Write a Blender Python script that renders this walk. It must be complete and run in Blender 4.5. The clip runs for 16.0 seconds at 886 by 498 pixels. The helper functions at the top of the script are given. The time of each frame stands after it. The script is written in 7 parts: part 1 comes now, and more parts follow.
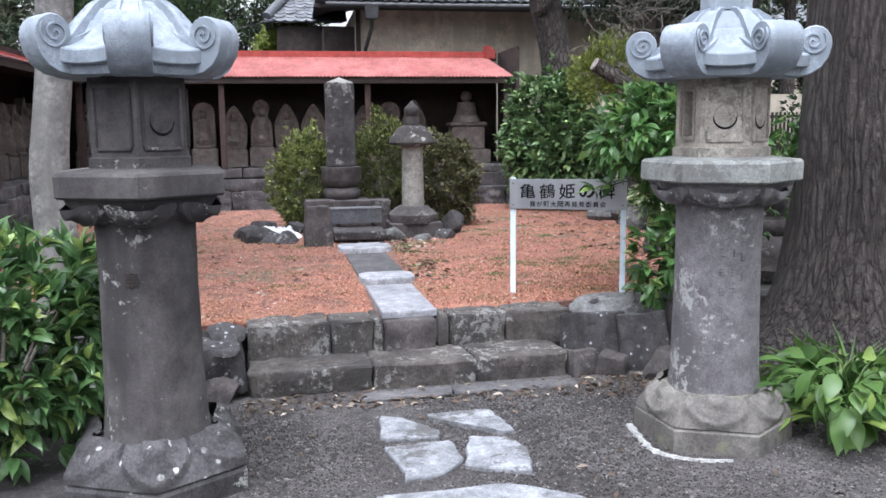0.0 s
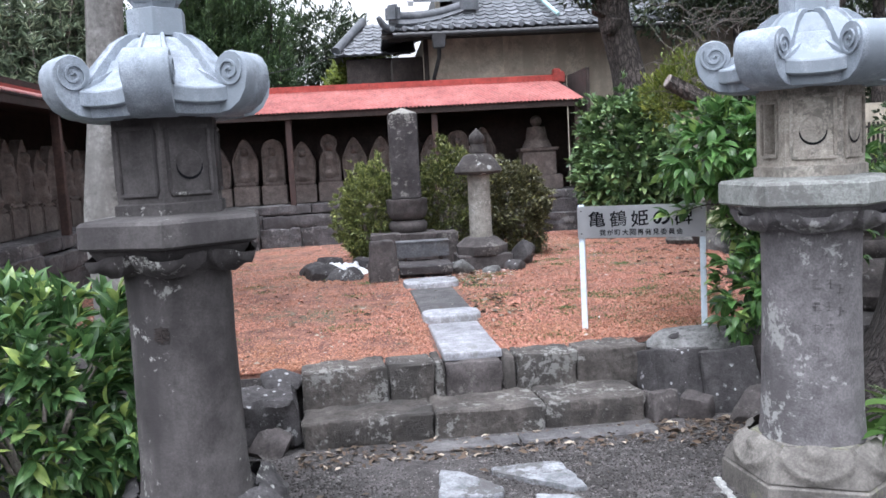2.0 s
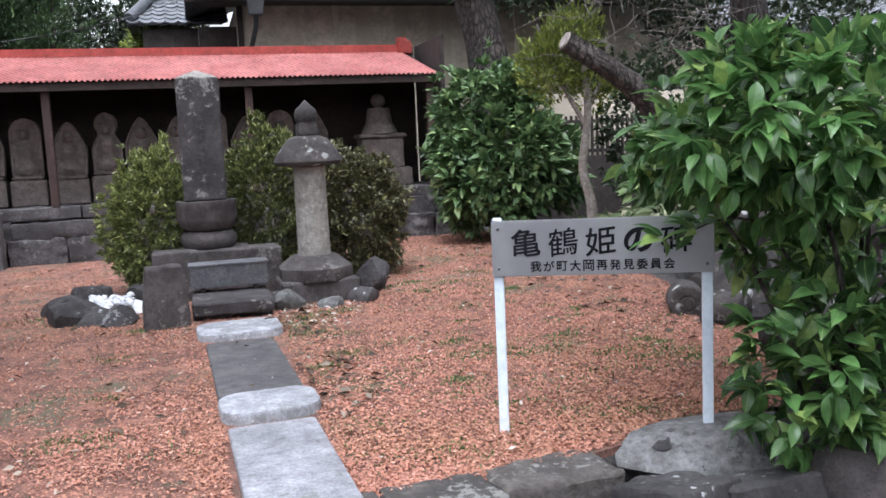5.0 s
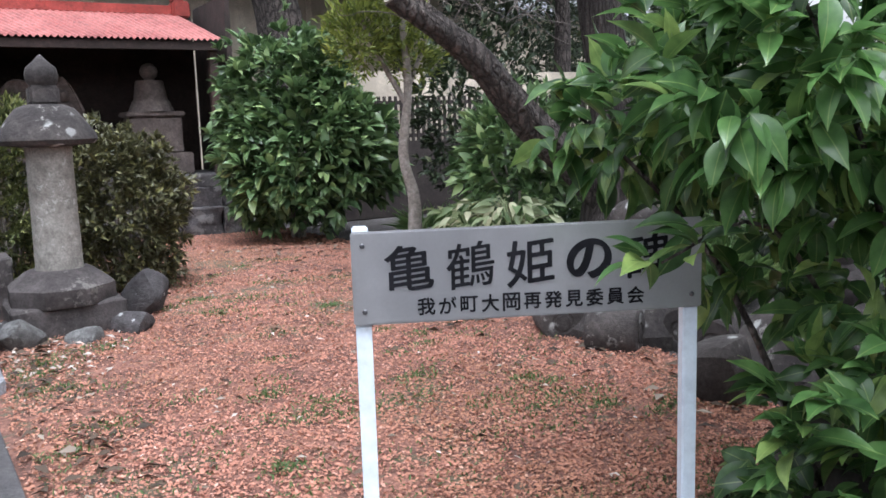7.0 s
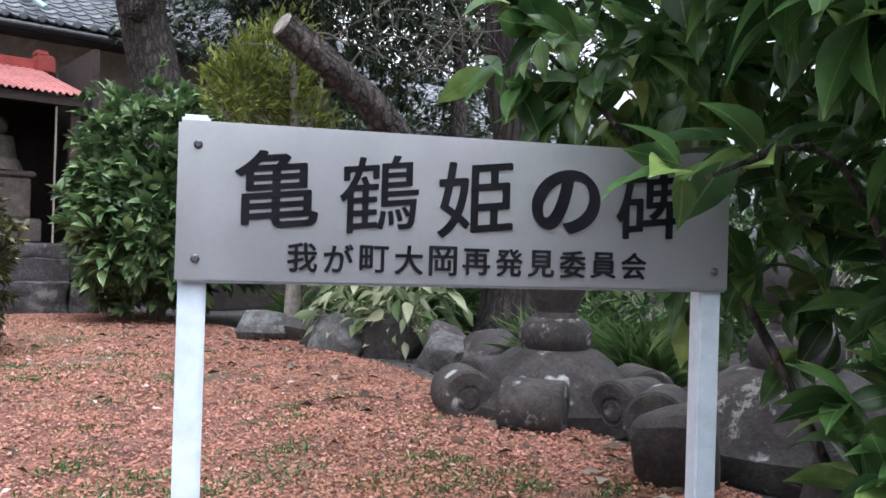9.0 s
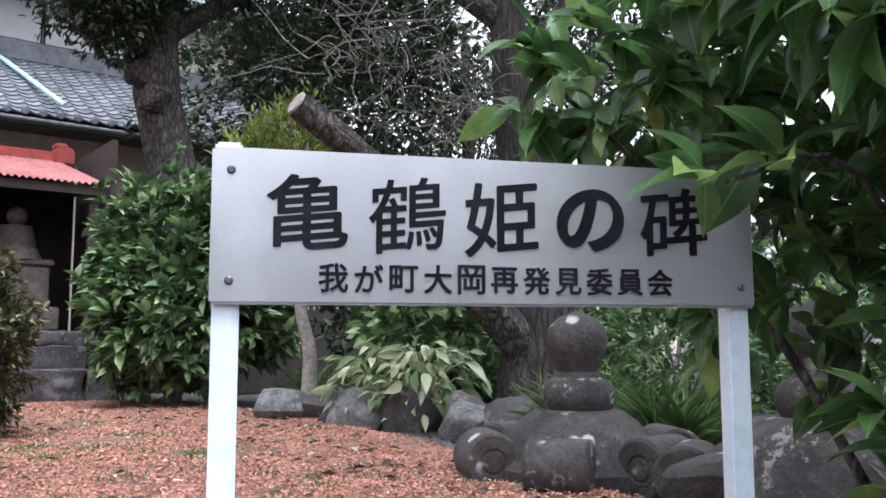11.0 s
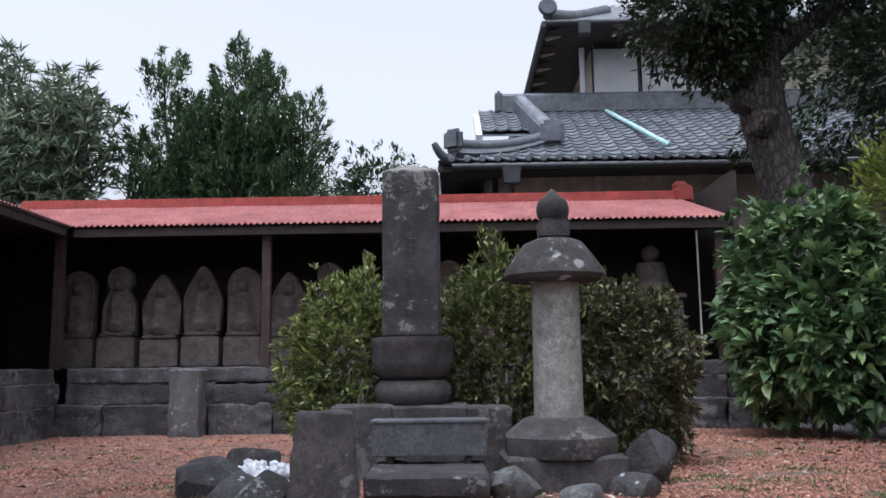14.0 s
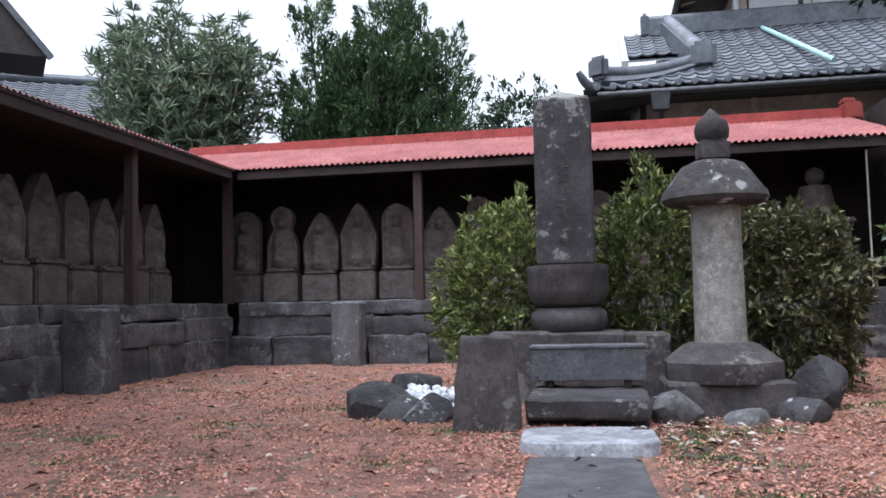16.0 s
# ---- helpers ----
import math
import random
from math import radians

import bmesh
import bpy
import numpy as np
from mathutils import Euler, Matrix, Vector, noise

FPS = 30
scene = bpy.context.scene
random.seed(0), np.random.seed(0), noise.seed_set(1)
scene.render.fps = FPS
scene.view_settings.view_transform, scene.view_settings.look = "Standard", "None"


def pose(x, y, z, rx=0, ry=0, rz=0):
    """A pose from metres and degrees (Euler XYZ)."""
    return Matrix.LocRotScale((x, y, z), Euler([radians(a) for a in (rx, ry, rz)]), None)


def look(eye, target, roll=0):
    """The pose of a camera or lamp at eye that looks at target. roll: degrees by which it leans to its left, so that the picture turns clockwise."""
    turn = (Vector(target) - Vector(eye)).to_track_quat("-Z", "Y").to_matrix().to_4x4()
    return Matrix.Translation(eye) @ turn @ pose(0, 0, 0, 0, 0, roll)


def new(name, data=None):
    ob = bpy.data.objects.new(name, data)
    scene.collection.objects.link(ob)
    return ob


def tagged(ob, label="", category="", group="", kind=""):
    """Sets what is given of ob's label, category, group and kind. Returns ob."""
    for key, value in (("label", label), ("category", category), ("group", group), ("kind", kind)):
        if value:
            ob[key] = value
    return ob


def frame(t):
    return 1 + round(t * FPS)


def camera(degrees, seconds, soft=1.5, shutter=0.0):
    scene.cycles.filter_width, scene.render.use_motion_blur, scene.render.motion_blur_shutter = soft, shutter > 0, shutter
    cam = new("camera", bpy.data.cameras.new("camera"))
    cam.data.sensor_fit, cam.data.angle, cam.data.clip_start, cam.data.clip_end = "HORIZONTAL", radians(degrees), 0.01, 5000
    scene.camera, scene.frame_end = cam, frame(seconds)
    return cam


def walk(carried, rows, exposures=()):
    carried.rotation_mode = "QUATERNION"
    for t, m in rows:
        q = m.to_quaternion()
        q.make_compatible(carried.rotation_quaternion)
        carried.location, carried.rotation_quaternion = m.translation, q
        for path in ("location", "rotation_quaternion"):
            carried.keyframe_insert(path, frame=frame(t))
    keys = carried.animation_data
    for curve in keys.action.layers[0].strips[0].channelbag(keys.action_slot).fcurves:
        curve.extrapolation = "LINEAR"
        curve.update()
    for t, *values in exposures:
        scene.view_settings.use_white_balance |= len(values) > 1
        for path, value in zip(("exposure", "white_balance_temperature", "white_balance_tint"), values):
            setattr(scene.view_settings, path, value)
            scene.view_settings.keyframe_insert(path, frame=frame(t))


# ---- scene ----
cam = camera(55.0, 16.0, soft=1.6)
PATH = [
    (0, (0.127, -0.364, 1.721), (0.465, 1.587, 1.439), -0.6),
    (0.5, (0.134, -0.35, 1.716), (0.481, 1.597, 1.421), -0.9),
    (1, (0.135, -0.34, 1.709), (0.481, 1.607, 1.415), -1.1),
    (1.5, (0.192, -0.22, 1.72), (0.486, 1.74, 1.456), -2.1),
    (2, (0.314, -0.007, 1.733), (0.467, 1.975, 1.519), -3.1),
    (2.5, (0.343, 0.405, 1.733), (0.509, 2.389, 1.539), -2.8),
    (3, (0.371, 0.886, 1.74), (0.676, 2.854, 1.556), -2.5),
    (3.5, (0.455, 1.394, 1.751), (0.759, 3.363, 1.576), -2.9),
    (4, (0.471, 1.894, 1.711), (0.854, 3.847, 1.516), -2.8),
    (4.5, (0.531, 2.335, 1.675), (1.015, 4.263, 1.452), -2.7),
    (4.7, (0.563, 2.515, 1.667), (1.07, 4.435, 1.431), -2.6),
    (6.8, (0.909, 4.137, 1.587), (1.866, 5.868, 1.293), -2.4),
    (7, (0.931, 4.228, 1.576), (1.937, 5.932, 1.285), -1.8),
    (7.5, (1.057, 4.451, 1.509), (2.151, 6.102, 1.233), -1.0),
    (8, (1.266, 4.703, 1.408), (2.327, 6.369, 1.093), 0.6),
    (8.5, (1.337, 4.864, 1.271), (2.479, 6.49, 1.041), 2.7),
    (9, (1.325, 4.926, 1.14), (2.572, 6.49, 1.147), 1.7),
    (9.2, (1.308, 4.925, 1.109), (2.555, 6.487, 1.174), 1.6),
    (11.5, (1.291, 4.931, 1.03), (2.49, 6.518, 1.237), -0.7),
    (12, (1.256, 4.917, 1.024), (2.376, 6.563, 1.221), -1.7),
    (12.5, (1.16, 4.927, 1.039), (1.994, 6.733, 1.242), -1.5),
    (13, (1.095, 4.986, 1.054), (1.588, 6.911, 1.276), -1.5),
    (13.5, (1.06, 5.04, 1.068), (1.247, 7.015, 1.321), -1.0),
    (14, (0.963, 5.047, 1.087), (0.937, 7.028, 1.359), -0.8),
    (14.5, (0.916, 5.044, 1.072), (0.691, 7.015, 1.332), -1.0),
    (15, (0.926, 5.01, 1.112), (0.559, 6.968, 1.29), -1.0),
    (15.5, (0.948, 4.986, 1.119), (0.547, 6.941, 1.241), -1.5),
    (16, (0.906, 5.0, 1.045), (0.542, 6.963, 1.174), -1.4),
]
walk(cam, [(t, look(eye, target, roll)) for t, eye, target, roll in PATH], exposures=[(0, -0.12, 5850, 13), (3, -0.17, 5850, 13), (4.5, -0.35, 5850, 13), (7, -0.22, 5850, 13), (8, -0.12, 5850, 13), (8.5, -0.35, 5850, 13), (9.2, -0.25, 5800, 13), (11.5, -0.1, 5750, 13), (12.5, -0.3, 5700, 13), (13.5, -0.7, 5650, 13), (14.5, -0.9, 5600, 13), (15.3, -0.68, 5600, 13), (16, -0.5, 5600, 13)])

# ---- world and light: an overcast day ----
world = bpy.data.worlds.new("overcast_sky")
scene.world = world
world.use_nodes = True
wn, wl = world.node_tree.nodes, world.node_tree.links
wn.clear()
sky = wn.new("ShaderNodeTexSky")
sky.sky_type, sky.sun_disc = "NISHITA", False
sky.sun_elevation, sky.sun_rotation = radians(72), radians(200)
sky.air_density, sky.dust_density, sky.ozone_density = 1.0, 6.0, 1.0
grey = wn.new("ShaderNodeHueSaturation")
grey.inputs["Saturation"].default_value, grey.inputs["Value"].default_value = 0.0, 3.5
bg = wn.new("ShaderNodeBackground")
bg.inputs["Strength"].default_value = 0.15
out = wn.new("ShaderNodeOutputWorld")
wl.new(sky.outputs[0], grey.inputs["Color"])
wl.new(grey.outputs[0], bg.inputs["Color"])
wl.new(bg.outputs[0], out.inputs["Surface"])
sun = new("sun", bpy.data.lights.new("sun", "SUN"))
sun.data.energy, sun.data.angle, sun.data.color = 0.5, radians(40), (1.0, 0.985, 0.96)
sun.matrix_world = look((-2.0, -2.6, 10.0), (0, 0, 0))

# ---- materials ----


def mat_new(name):
    m = bpy.data.materials.new(name)
    m.use_nodes = True
    nt = m.node_tree
    return m, nt, nt.nodes["Principled BSDF"]


def add(nt, kind, **inputs):
    n = nt.nodes.new(kind)
    for k, v in inputs.items():
        n.inputs[k.replace("_", " ")].default_value = v
    return n


def ramp(nt, fac, stops):
    r = nt.nodes.new("ShaderNodeValToRGB")
    el = r.color_ramp.elements
    while len(el) < len(stops):
        el.new(0.5)
    for e, (p, c) in zip(el, stops):
        e.position = p
        e.color = (*c, 1) if len(c) == 3 else c
    nt.links.new(fac, r.inputs[0])
    return r.outputs[0]


def mix(nt, fac, a, b, mode="MIX"):
    n = nt.nodes.new("ShaderNodeMix")
    n.data_type, n.blend_type = "RGBA", mode
    for sock, v in ((n.inputs[0], fac), (n.inputs[6], a), (n.inputs[7], b)):
        if hasattr(v, "is_linked"):
            nt.links.new(v, sock)
        else:
            sock.default_value = v if isinstance(v, (int, float)) else (*v, 1)
    return n.outputs[2]


def surface(name, c1, c2, scale=6.0, rough=0.85, bump=0.3, fine=60.0, spots=None, spot_scale=9.0, spot_at=0.62, streak=None, metal=0.0, vary=0.12, fine_amount=0.42, coords="Object", dots=None):
    """Two-tone surface: broad stains, fine grain, optional lichen spots and vertical streaks."""
    m, nt, p = mat_new(name)
    tc = nt.nodes.new("ShaderNodeTexCoord")
    info = nt.nodes.new("ShaderNodeObjectInfo")
    shift = nt.nodes.new("ShaderNodeVectorMath")
    shift.operation = "ADD"
    nt.links.new(tc.outputs[coords], shift.inputs[0])
    jig = nt.nodes.new("ShaderNodeMath")
    jig.operation = "MULTIPLY"
    jig.inputs[1].default_value = 17.0
    nt.links.new(info.outputs["Random"], jig.inputs[0])
    nt.links.new(jig.outputs[0], shift.inputs[1])
    v = shift.outputs[0]
    broad = add(nt, "ShaderNodeTexNoise", Scale=scale, Detail=6.0, Roughness=0.6)
    grain = add(nt, "ShaderNodeTexNoise", Scale=fine, Detail=4.0, Roughness=0.7)
    nt.links.new(v, broad.inputs["Vector"])
    nt.links.new(v, grain.inputs["Vector"])
    col = mix(nt, ramp(nt, broad.outputs[0], [(0.38, (0, 0, 0)), (0.62, (1, 1, 1))]), c1, c2)
    mid = add(nt, "ShaderNodeTexNoise", Scale=scale * 3.3, Detail=9.0, Roughness=0.72)
    nt.links.new(v, mid.inputs["Vector"])
    w = ramp(nt, mid.outputs[0], [(0.34, (0.5, 0.5, 0.5)), (0.5, (1, 1, 1)), (0.66, (1.45, 1.45, 1.45))])
    col = mix(nt, 0.75 * min(1.0, fine_amount * 2), col, mix(nt, 1.0, col, w, "MULTIPLY"))
    g = ramp(nt, grain.outputs[0], [(0.36, (0.45, 0.45, 0.45)), (0.64, (1.45, 1.45, 1.45))])
    col = mix(nt, fine_amount, col, mix(nt, 1.0, col, g, "MULTIPLY"))
    tone = nt.nodes.new("ShaderNodeMapRange")
    tone.inputs[3].default_value, tone.inputs[4].default_value = 1 - vary, 1 + vary
    nt.links.new(info.outputs["Random"], tone.inputs[0])
    comb = nt.nodes.new("ShaderNodeCombineColor")
    for i in range(3):
        nt.links.new(tone.outputs[0], comb.inputs[i])
    col = mix(nt, 1.0, col, comb.outputs[0], "MULTIPLY")
    if streak:
        sm = nt.nodes.new("ShaderNodeMapping")
        sm.inputs["Scale"].default_value = (1, 1, 0.12)
        st = add(nt, "ShaderNodeTexNoise", Scale=streak[1], Detail=5.0)
        nt.links.new(v, sm.inputs[0])
        nt.links.new(sm.outputs[0], st.inputs["Vector"])
        col = mix(nt, ramp(nt, st.outputs[0], [(0.47, (0, 0, 0)), (0.6, (0.8, 0.8, 0.8))]), col, streak[0])
    if spots:
        sp = add(nt, "ShaderNodeTexNoise", Scale=spot_scale * 2.2, Detail=8.0, Roughness=0.75)
        nt.links.new(v, sp.inputs["Vector"])
        patch = add(nt, "ShaderNodeTexNoise", Scale=spot_scale * 0.35, Detail=3.0)
        nt.links.new(v, patch.inputs["Vector"])
        both = nt.nodes.new("ShaderNodeMath")
        both.operation = "MULTIPLY_ADD"
        both.inputs[1].default_value = 0.75
        nt.links.new(patch.outputs[0], both.inputs[0])
        off = nt.nodes.new("ShaderNodeMath")
        off.operation = "SUBTRACT"
        off.inputs[1].default_value = 0.375
        nt.links.new(sp.outputs[0], off.inputs[0])
        nt.links.new(off.outputs[0], both.inputs[2])
        col = mix(nt, ramp(nt, both.outputs[0], [(spot_at - 0.03, (0, 0, 0)), (spot_at + 0.02, (0.8, 0.8, 0.8))]), col, spots)
    if dots:
        vd = add(nt, "ShaderNodeTexVoronoi", Scale=dots[1])
        warp = mix(nt, 0.05, v, mid.outputs[1])
        nt.links.new(warp, vd.inputs["Vector"])
        rings_mask = ramp(nt, vd.outputs["Distance"], [(dots[2] * 0.75, (1, 1, 1)), (dots[2], (0, 0, 0))])
        sep = nt.nodes.new("ShaderNodeSeparateColor")
        nt.links.new(vd.outputs["Color"], sep.inputs[0])
        pick = ramp(nt, sep.outputs[0], [(0.6, (0, 0, 0)), (0.64, (1, 1, 1))])
        where = ramp(nt, broad.outputs[0], [(0.45, (0, 0, 0)), (0.56, (0.85, 0.85, 0.85))])
        col = mix(nt, mix(nt, 1.0, mix(nt, 1.0, rings_mask, pick, "MULTIPLY"), where, "MULTIPLY"), col, dots[0])
    nt.links.new(col, p.inputs["Base Color"])
    p.inputs["Roughness"].default_value, p.inputs["Metallic"].default_value = rough, metal
    if bump:
        b = add(nt, "ShaderNodeBump", Strength=bump, Distance=0.02)
        total = nt.nodes.new("ShaderNodeMath")
        total.operation = "MULTIPLY_ADD"
        nt.links.new(grain.outputs[0], total.inputs[0])
        total.inputs[1].default_value = 0.5
        nt.links.new(mid.outputs[0], total.inputs[2])
        nt.links.new(total.outputs[0], b.inputs["Height"])
        nt.links.new(b.outputs[0], p.inputs["Normal"])
    return m


def foliage(name, dark, mid, light, rough=0.45, through_amount=0.22, light_at=0.8, stain=None, rib=None):
    """Leaf paint: each leaf its own tone, a little light passing through."""
    m, nt, p = mat_new(name)
    geo = nt.nodes.new("ShaderNodeNewGeometry")
    col = ramp(nt, geo.outputs["Random Per Island"], [(0.0, dark), (0.5, mid), (light_at, mid), (1.0, light)])
    info = nt.nodes.new("ShaderNodeObjectInfo")
    tone = nt.nodes.new("ShaderNodeMapRange")
    tone.inputs[3].default_value, tone.inputs[4].default_value = 0.75, 1.25
    nt.links.new(info.outputs["Random"], tone.inputs[0])
    comb = nt.nodes.new("ShaderNodeCombineColor")
    for i in range(3):
        nt.links.new(tone.outputs[0], comb.inputs[i])
    col = mix(nt, 1.0, col, comb.outputs[0], "MULTIPLY")
    if rib:
        at = nt.nodes.new("ShaderNodeAttribute")
        at.attribute_name = "rib"
        col = mix(nt, ramp(nt, at.outputs["Fac"], [(0.008, (0.4, 0.4, 0.4)), (0.035, (0, 0, 0))]), col, rib)
        tcr = nt.nodes.new("ShaderNodeTexCoord")
        blot = add(nt, "ShaderNodeTexNoise", Scale=22.0, Detail=5.0)
        nt.links.new(tcr.outputs["Object"], blot.inputs["Vector"])
        col = mix(nt, 1.0, col, ramp(nt, blot.outputs[0], [(0.35, (0.62, 0.66, 0.62)), (0.65, (1.2, 1.15, 1.1))]), "MULTIPLY")
    if stain:
        tc = nt.nodes.new("ShaderNodeTexCoord")
        no = add(nt, "ShaderNodeTexNoise", Scale=stain[1], Detail=6.0, Roughness=0.65)
        nt.links.new(tc.outputs["Object"], no.inputs["Vector"])
        col = mix(nt, ramp(nt, no.outputs[0], [(0.42, (0, 0, 0)), (0.64, (0.85, 0.85, 0.85))]), col, mix(nt, 1.0, col, stain[0], "MULTIPLY"))
    nt.links.new(col, p.inputs["Base Color"])
    p.inputs["Roughness"].default_value = rough
    tr = nt.nodes.new("ShaderNodeBsdfTranslucent")
    nt.links.new(col, tr.inputs["Color"])
    ms = nt.nodes.new("ShaderNodeMixShader")
    ms.inputs[0].default_value = through_amount
    o = nt.nodes["Material Output"]
    nt.links.new(p.outputs[0], ms.inputs[1])
    nt.links.new(tr.outputs[0], ms.inputs[2])
    nt.links.new(ms.outputs[0], o.inputs["Surface"])
    return m


def bark(name, c1, c2, scale=7.0, bump=0.9, squash=0.16):
    """Furrowed bark: long plates broken across, mottled by lichen and grime."""
    m, nt, p = mat_new(name)
    tc = nt.nodes.new("ShaderNodeTexCoord")
    wob = add(nt, "ShaderNodeTexNoise", Scale=5.0, Detail=5.0, Roughness=0.6)
    nt.links.new(tc.outputs["Object"], wob.inputs["Vector"])
    warp = mix(nt, 0.035, tc.outputs["Object"], wob.outputs[1])
    heights = []
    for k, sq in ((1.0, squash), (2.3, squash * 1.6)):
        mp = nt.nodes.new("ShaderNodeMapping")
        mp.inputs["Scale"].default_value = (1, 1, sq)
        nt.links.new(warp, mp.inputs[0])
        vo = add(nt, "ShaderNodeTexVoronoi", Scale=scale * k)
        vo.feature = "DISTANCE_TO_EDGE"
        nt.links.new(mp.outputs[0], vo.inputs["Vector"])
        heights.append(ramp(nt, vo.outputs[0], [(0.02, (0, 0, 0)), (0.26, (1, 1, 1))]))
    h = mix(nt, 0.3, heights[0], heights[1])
    no = add(nt, "ShaderNodeTexNoise", Scale=4.0, Detail=9.0, Roughness=0.7)
    nt.links.new(tc.outputs["Object"], no.inputs["Vector"])
    grain = add(nt, "ShaderNodeTexNoise", Scale=55.0, Detail=6.0, Roughness=0.7)
    nt.links.new(tc.outputs["Object"], grain.inputs["Vector"])
    face = mix(nt, ramp(nt, no.outputs[0], [(0.35, (0, 0, 0)), (0.65, (1, 1, 1))]), tuple(c * 0.75 for c in c2), tuple(c * 1.35 for c in c2))
    face = mix(nt, 0.6, face, mix(nt, 1.0, face, ramp(nt, grain.outputs[0], [(0.3, (0.4, 0.4, 0.4)), (0.7, (1.5, 1.5, 1.5))]), "MULTIPLY"))
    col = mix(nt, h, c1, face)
    nt.links.new(col, p.inputs["Base Color"])
    p.inputs["Roughness"].default_value = 0.95
    b = add(nt, "ShaderNodeBump", Strength=bump, Distance=0.03)
    total = nt.nodes.new("ShaderNodeMath")
    total.operation = "MULTIPLY_ADD"
    total.inputs[1].default_value = 0.3
    nt.links.new(grain.outputs[0], total.inputs[0])
    nt.links.new(h, total.inputs[2])
    nt.links.new(total.outputs[0], b.inputs["Height"])
    nt.links.new(b.outputs[0], p.inputs["Normal"])
    return m


M_GROUND = surface("gravelly_earth", (0.043, 0.038, 0.037), (0.076, 0.069, 0.068), 3.0, 0.95, 0.6, 90, spots=(0.3, 0.29, 0.28), spot_scale=60, spot_at=0.66, fine_amount=0.8)
M_BED = surface("red_chip_ground", (0.13, 0.066, 0.05), (0.25, 0.12, 0.086), 4.0, 0.95, 0.6, 70, spots=(0.11, 0.105, 0.065), spot_scale=5, spot_at=0.61, fine_amount=0.8)
M_SKY_BLOCKER = surface("dark_sky_blocker", (0.04, 0.032, 0.025), (0.08, 0.06, 0.045), 5.0, 0.95, 0.7, 60, fine_amount=0.8)
M_CAP = surface("blue_grey_granite", (0.230, 0.264, 0.306), (0.306, 0.340, 0.383), 4.0, 0.75, 0.12, 160, streak=((0.2, 0.23, 0.26), 7.0))
M_LANT = surface("weathered_dark_stone", (0.046, 0.041, 0.041), (0.1, 0.092, 0.09), 3.5, 0.9, 0.3, 90, spots=(0.42, 0.42, 0.39), spot_scale=8.0, spot_at=0.67, streak=((0.036, 0.032, 0.033), 4.0), fine_amount=0.32)
M_LANTB = surface("lichen_dotted_dark_stone", (0.042, 0.039, 0.04), (0.08, 0.075, 0.077), 3.5, 0.92, 0.5, 70, spots=(0.45, 0.46, 0.42), spot_scale=7.0, spot_at=0.68, dots=((0.55, 0.56, 0.53), 17.0, 0.3), fine_amount=0.6)
M_BASE2 = surface("brown_grey_base_stone", (0.12, 0.11, 0.1), (0.185, 0.172, 0.155), 4.0, 0.9, 0.35, 80, spots=(0.2, 0.2, 0.13), spot_scale=3.0, spot_at=0.66)
M_LIME = surface("grey_lime", (0.3, 0.3, 0.29), (0.46, 0.46, 0.44), 9.0, 0.9, 0.5, 60)
M_LANT2 = surface("pale_grey_stone", (0.115, 0.108, 0.111), (0.184, 0.173, 0.177), 3.5, 0.9, 0.3, 90, spots=(0.4, 0.4, 0.385), spot_scale=11.0, spot_at=0.635, streak=((0.095, 0.088, 0.09), 5.0))
# The pale shaft stone darkened, as shade in the carved strokes.
M_CARVING_SHADE = surface("stone_in_carving_shade", (0.085, 0.079, 0.08), (0.13, 0.122, 0.124), 6.0, 0.92, 0.3, 80)
M_FIRE2 = surface("cream_stone", (0.27, 0.24, 0.205), (0.38, 0.35, 0.305), 5.0, 0.9, 0.3, 90, spots=(0.16, 0.15, 0.13), spot_scale=7.0, spot_at=0.62)
M_PLAT2 = surface("lichen_grey_stone", (0.180, 0.188, 0.176), (0.270, 0.277, 0.262), 6.0, 0.9, 0.35, 90, spots=(0.12, 0.115, 0.11), spot_scale=9.0, spot_at=0.61)
M_WALL = surface("quarried_wall_stone", (0.058, 0.05, 0.045), (0.118, 0.105, 0.095), 5.0, 0.92, 1.0, 34, spots=(0.27, 0.265, 0.25), spot_scale=9, spot_at=0.6, streak=((0.045, 0.041, 0.038), 3.0))
M_SLAB = surface("pale_path_stone", (0.202, 0.203, 0.218), (0.295, 0.294, 0.315), 4.0, 0.85, 0.25, 70, spots=(0.17, 0.17, 0.16), spot_scale=4.0, spot_at=0.64)
M_FLAG = surface("mottled_flagstone", (0.16, 0.165, 0.175), (0.3, 0.31, 0.325), 5.0, 0.88, 0.5, 70, spots=(0.075, 0.07, 0.068), spot_scale=5.0, spot_at=0.57)
M_SLABW = surface("pale_step_stone", (0.27, 0.275, 0.295), (0.4, 0.405, 0.43), 5.0, 0.8, 0.25, 70, spots=(0.18, 0.18, 0.18), spot_scale=4.0, spot_at=0.6)
M_SLABD = surface("dark_path_stone", (0.072, 0.069, 0.072), (0.120, 0.114, 0.114), 4.0, 0.9, 0.3, 70)
M_ROCK = surface("dark_lava_rock", (0.031, 0.028, 0.029), (0.064, 0.059, 0.06), 5.0, 0.88, 0.7, 50, spots=(0.3, 0.3, 0.3), spot_scale=10, spot_at=0.69, dots=((0.45, 0.46, 0.46), 20.0, 0.26))
M_ROCKL = surface("lichen_rock", (0.098, 0.095, 0.091), (0.196, 0.196, 0.193), 7.0, 0.9, 0.7, 40, spots=(0.06, 0.058, 0.055), spot_scale=8, spot_at=0.6)
M_STELE = surface("dark_monument_stone", (0.03, 0.026, 0.027), (0.058, 0.051, 0.052), 4.0, 0.85, 0.35, 70, spots=(0.24, 0.23, 0.21), spot_scale=6, spot_at=0.64)
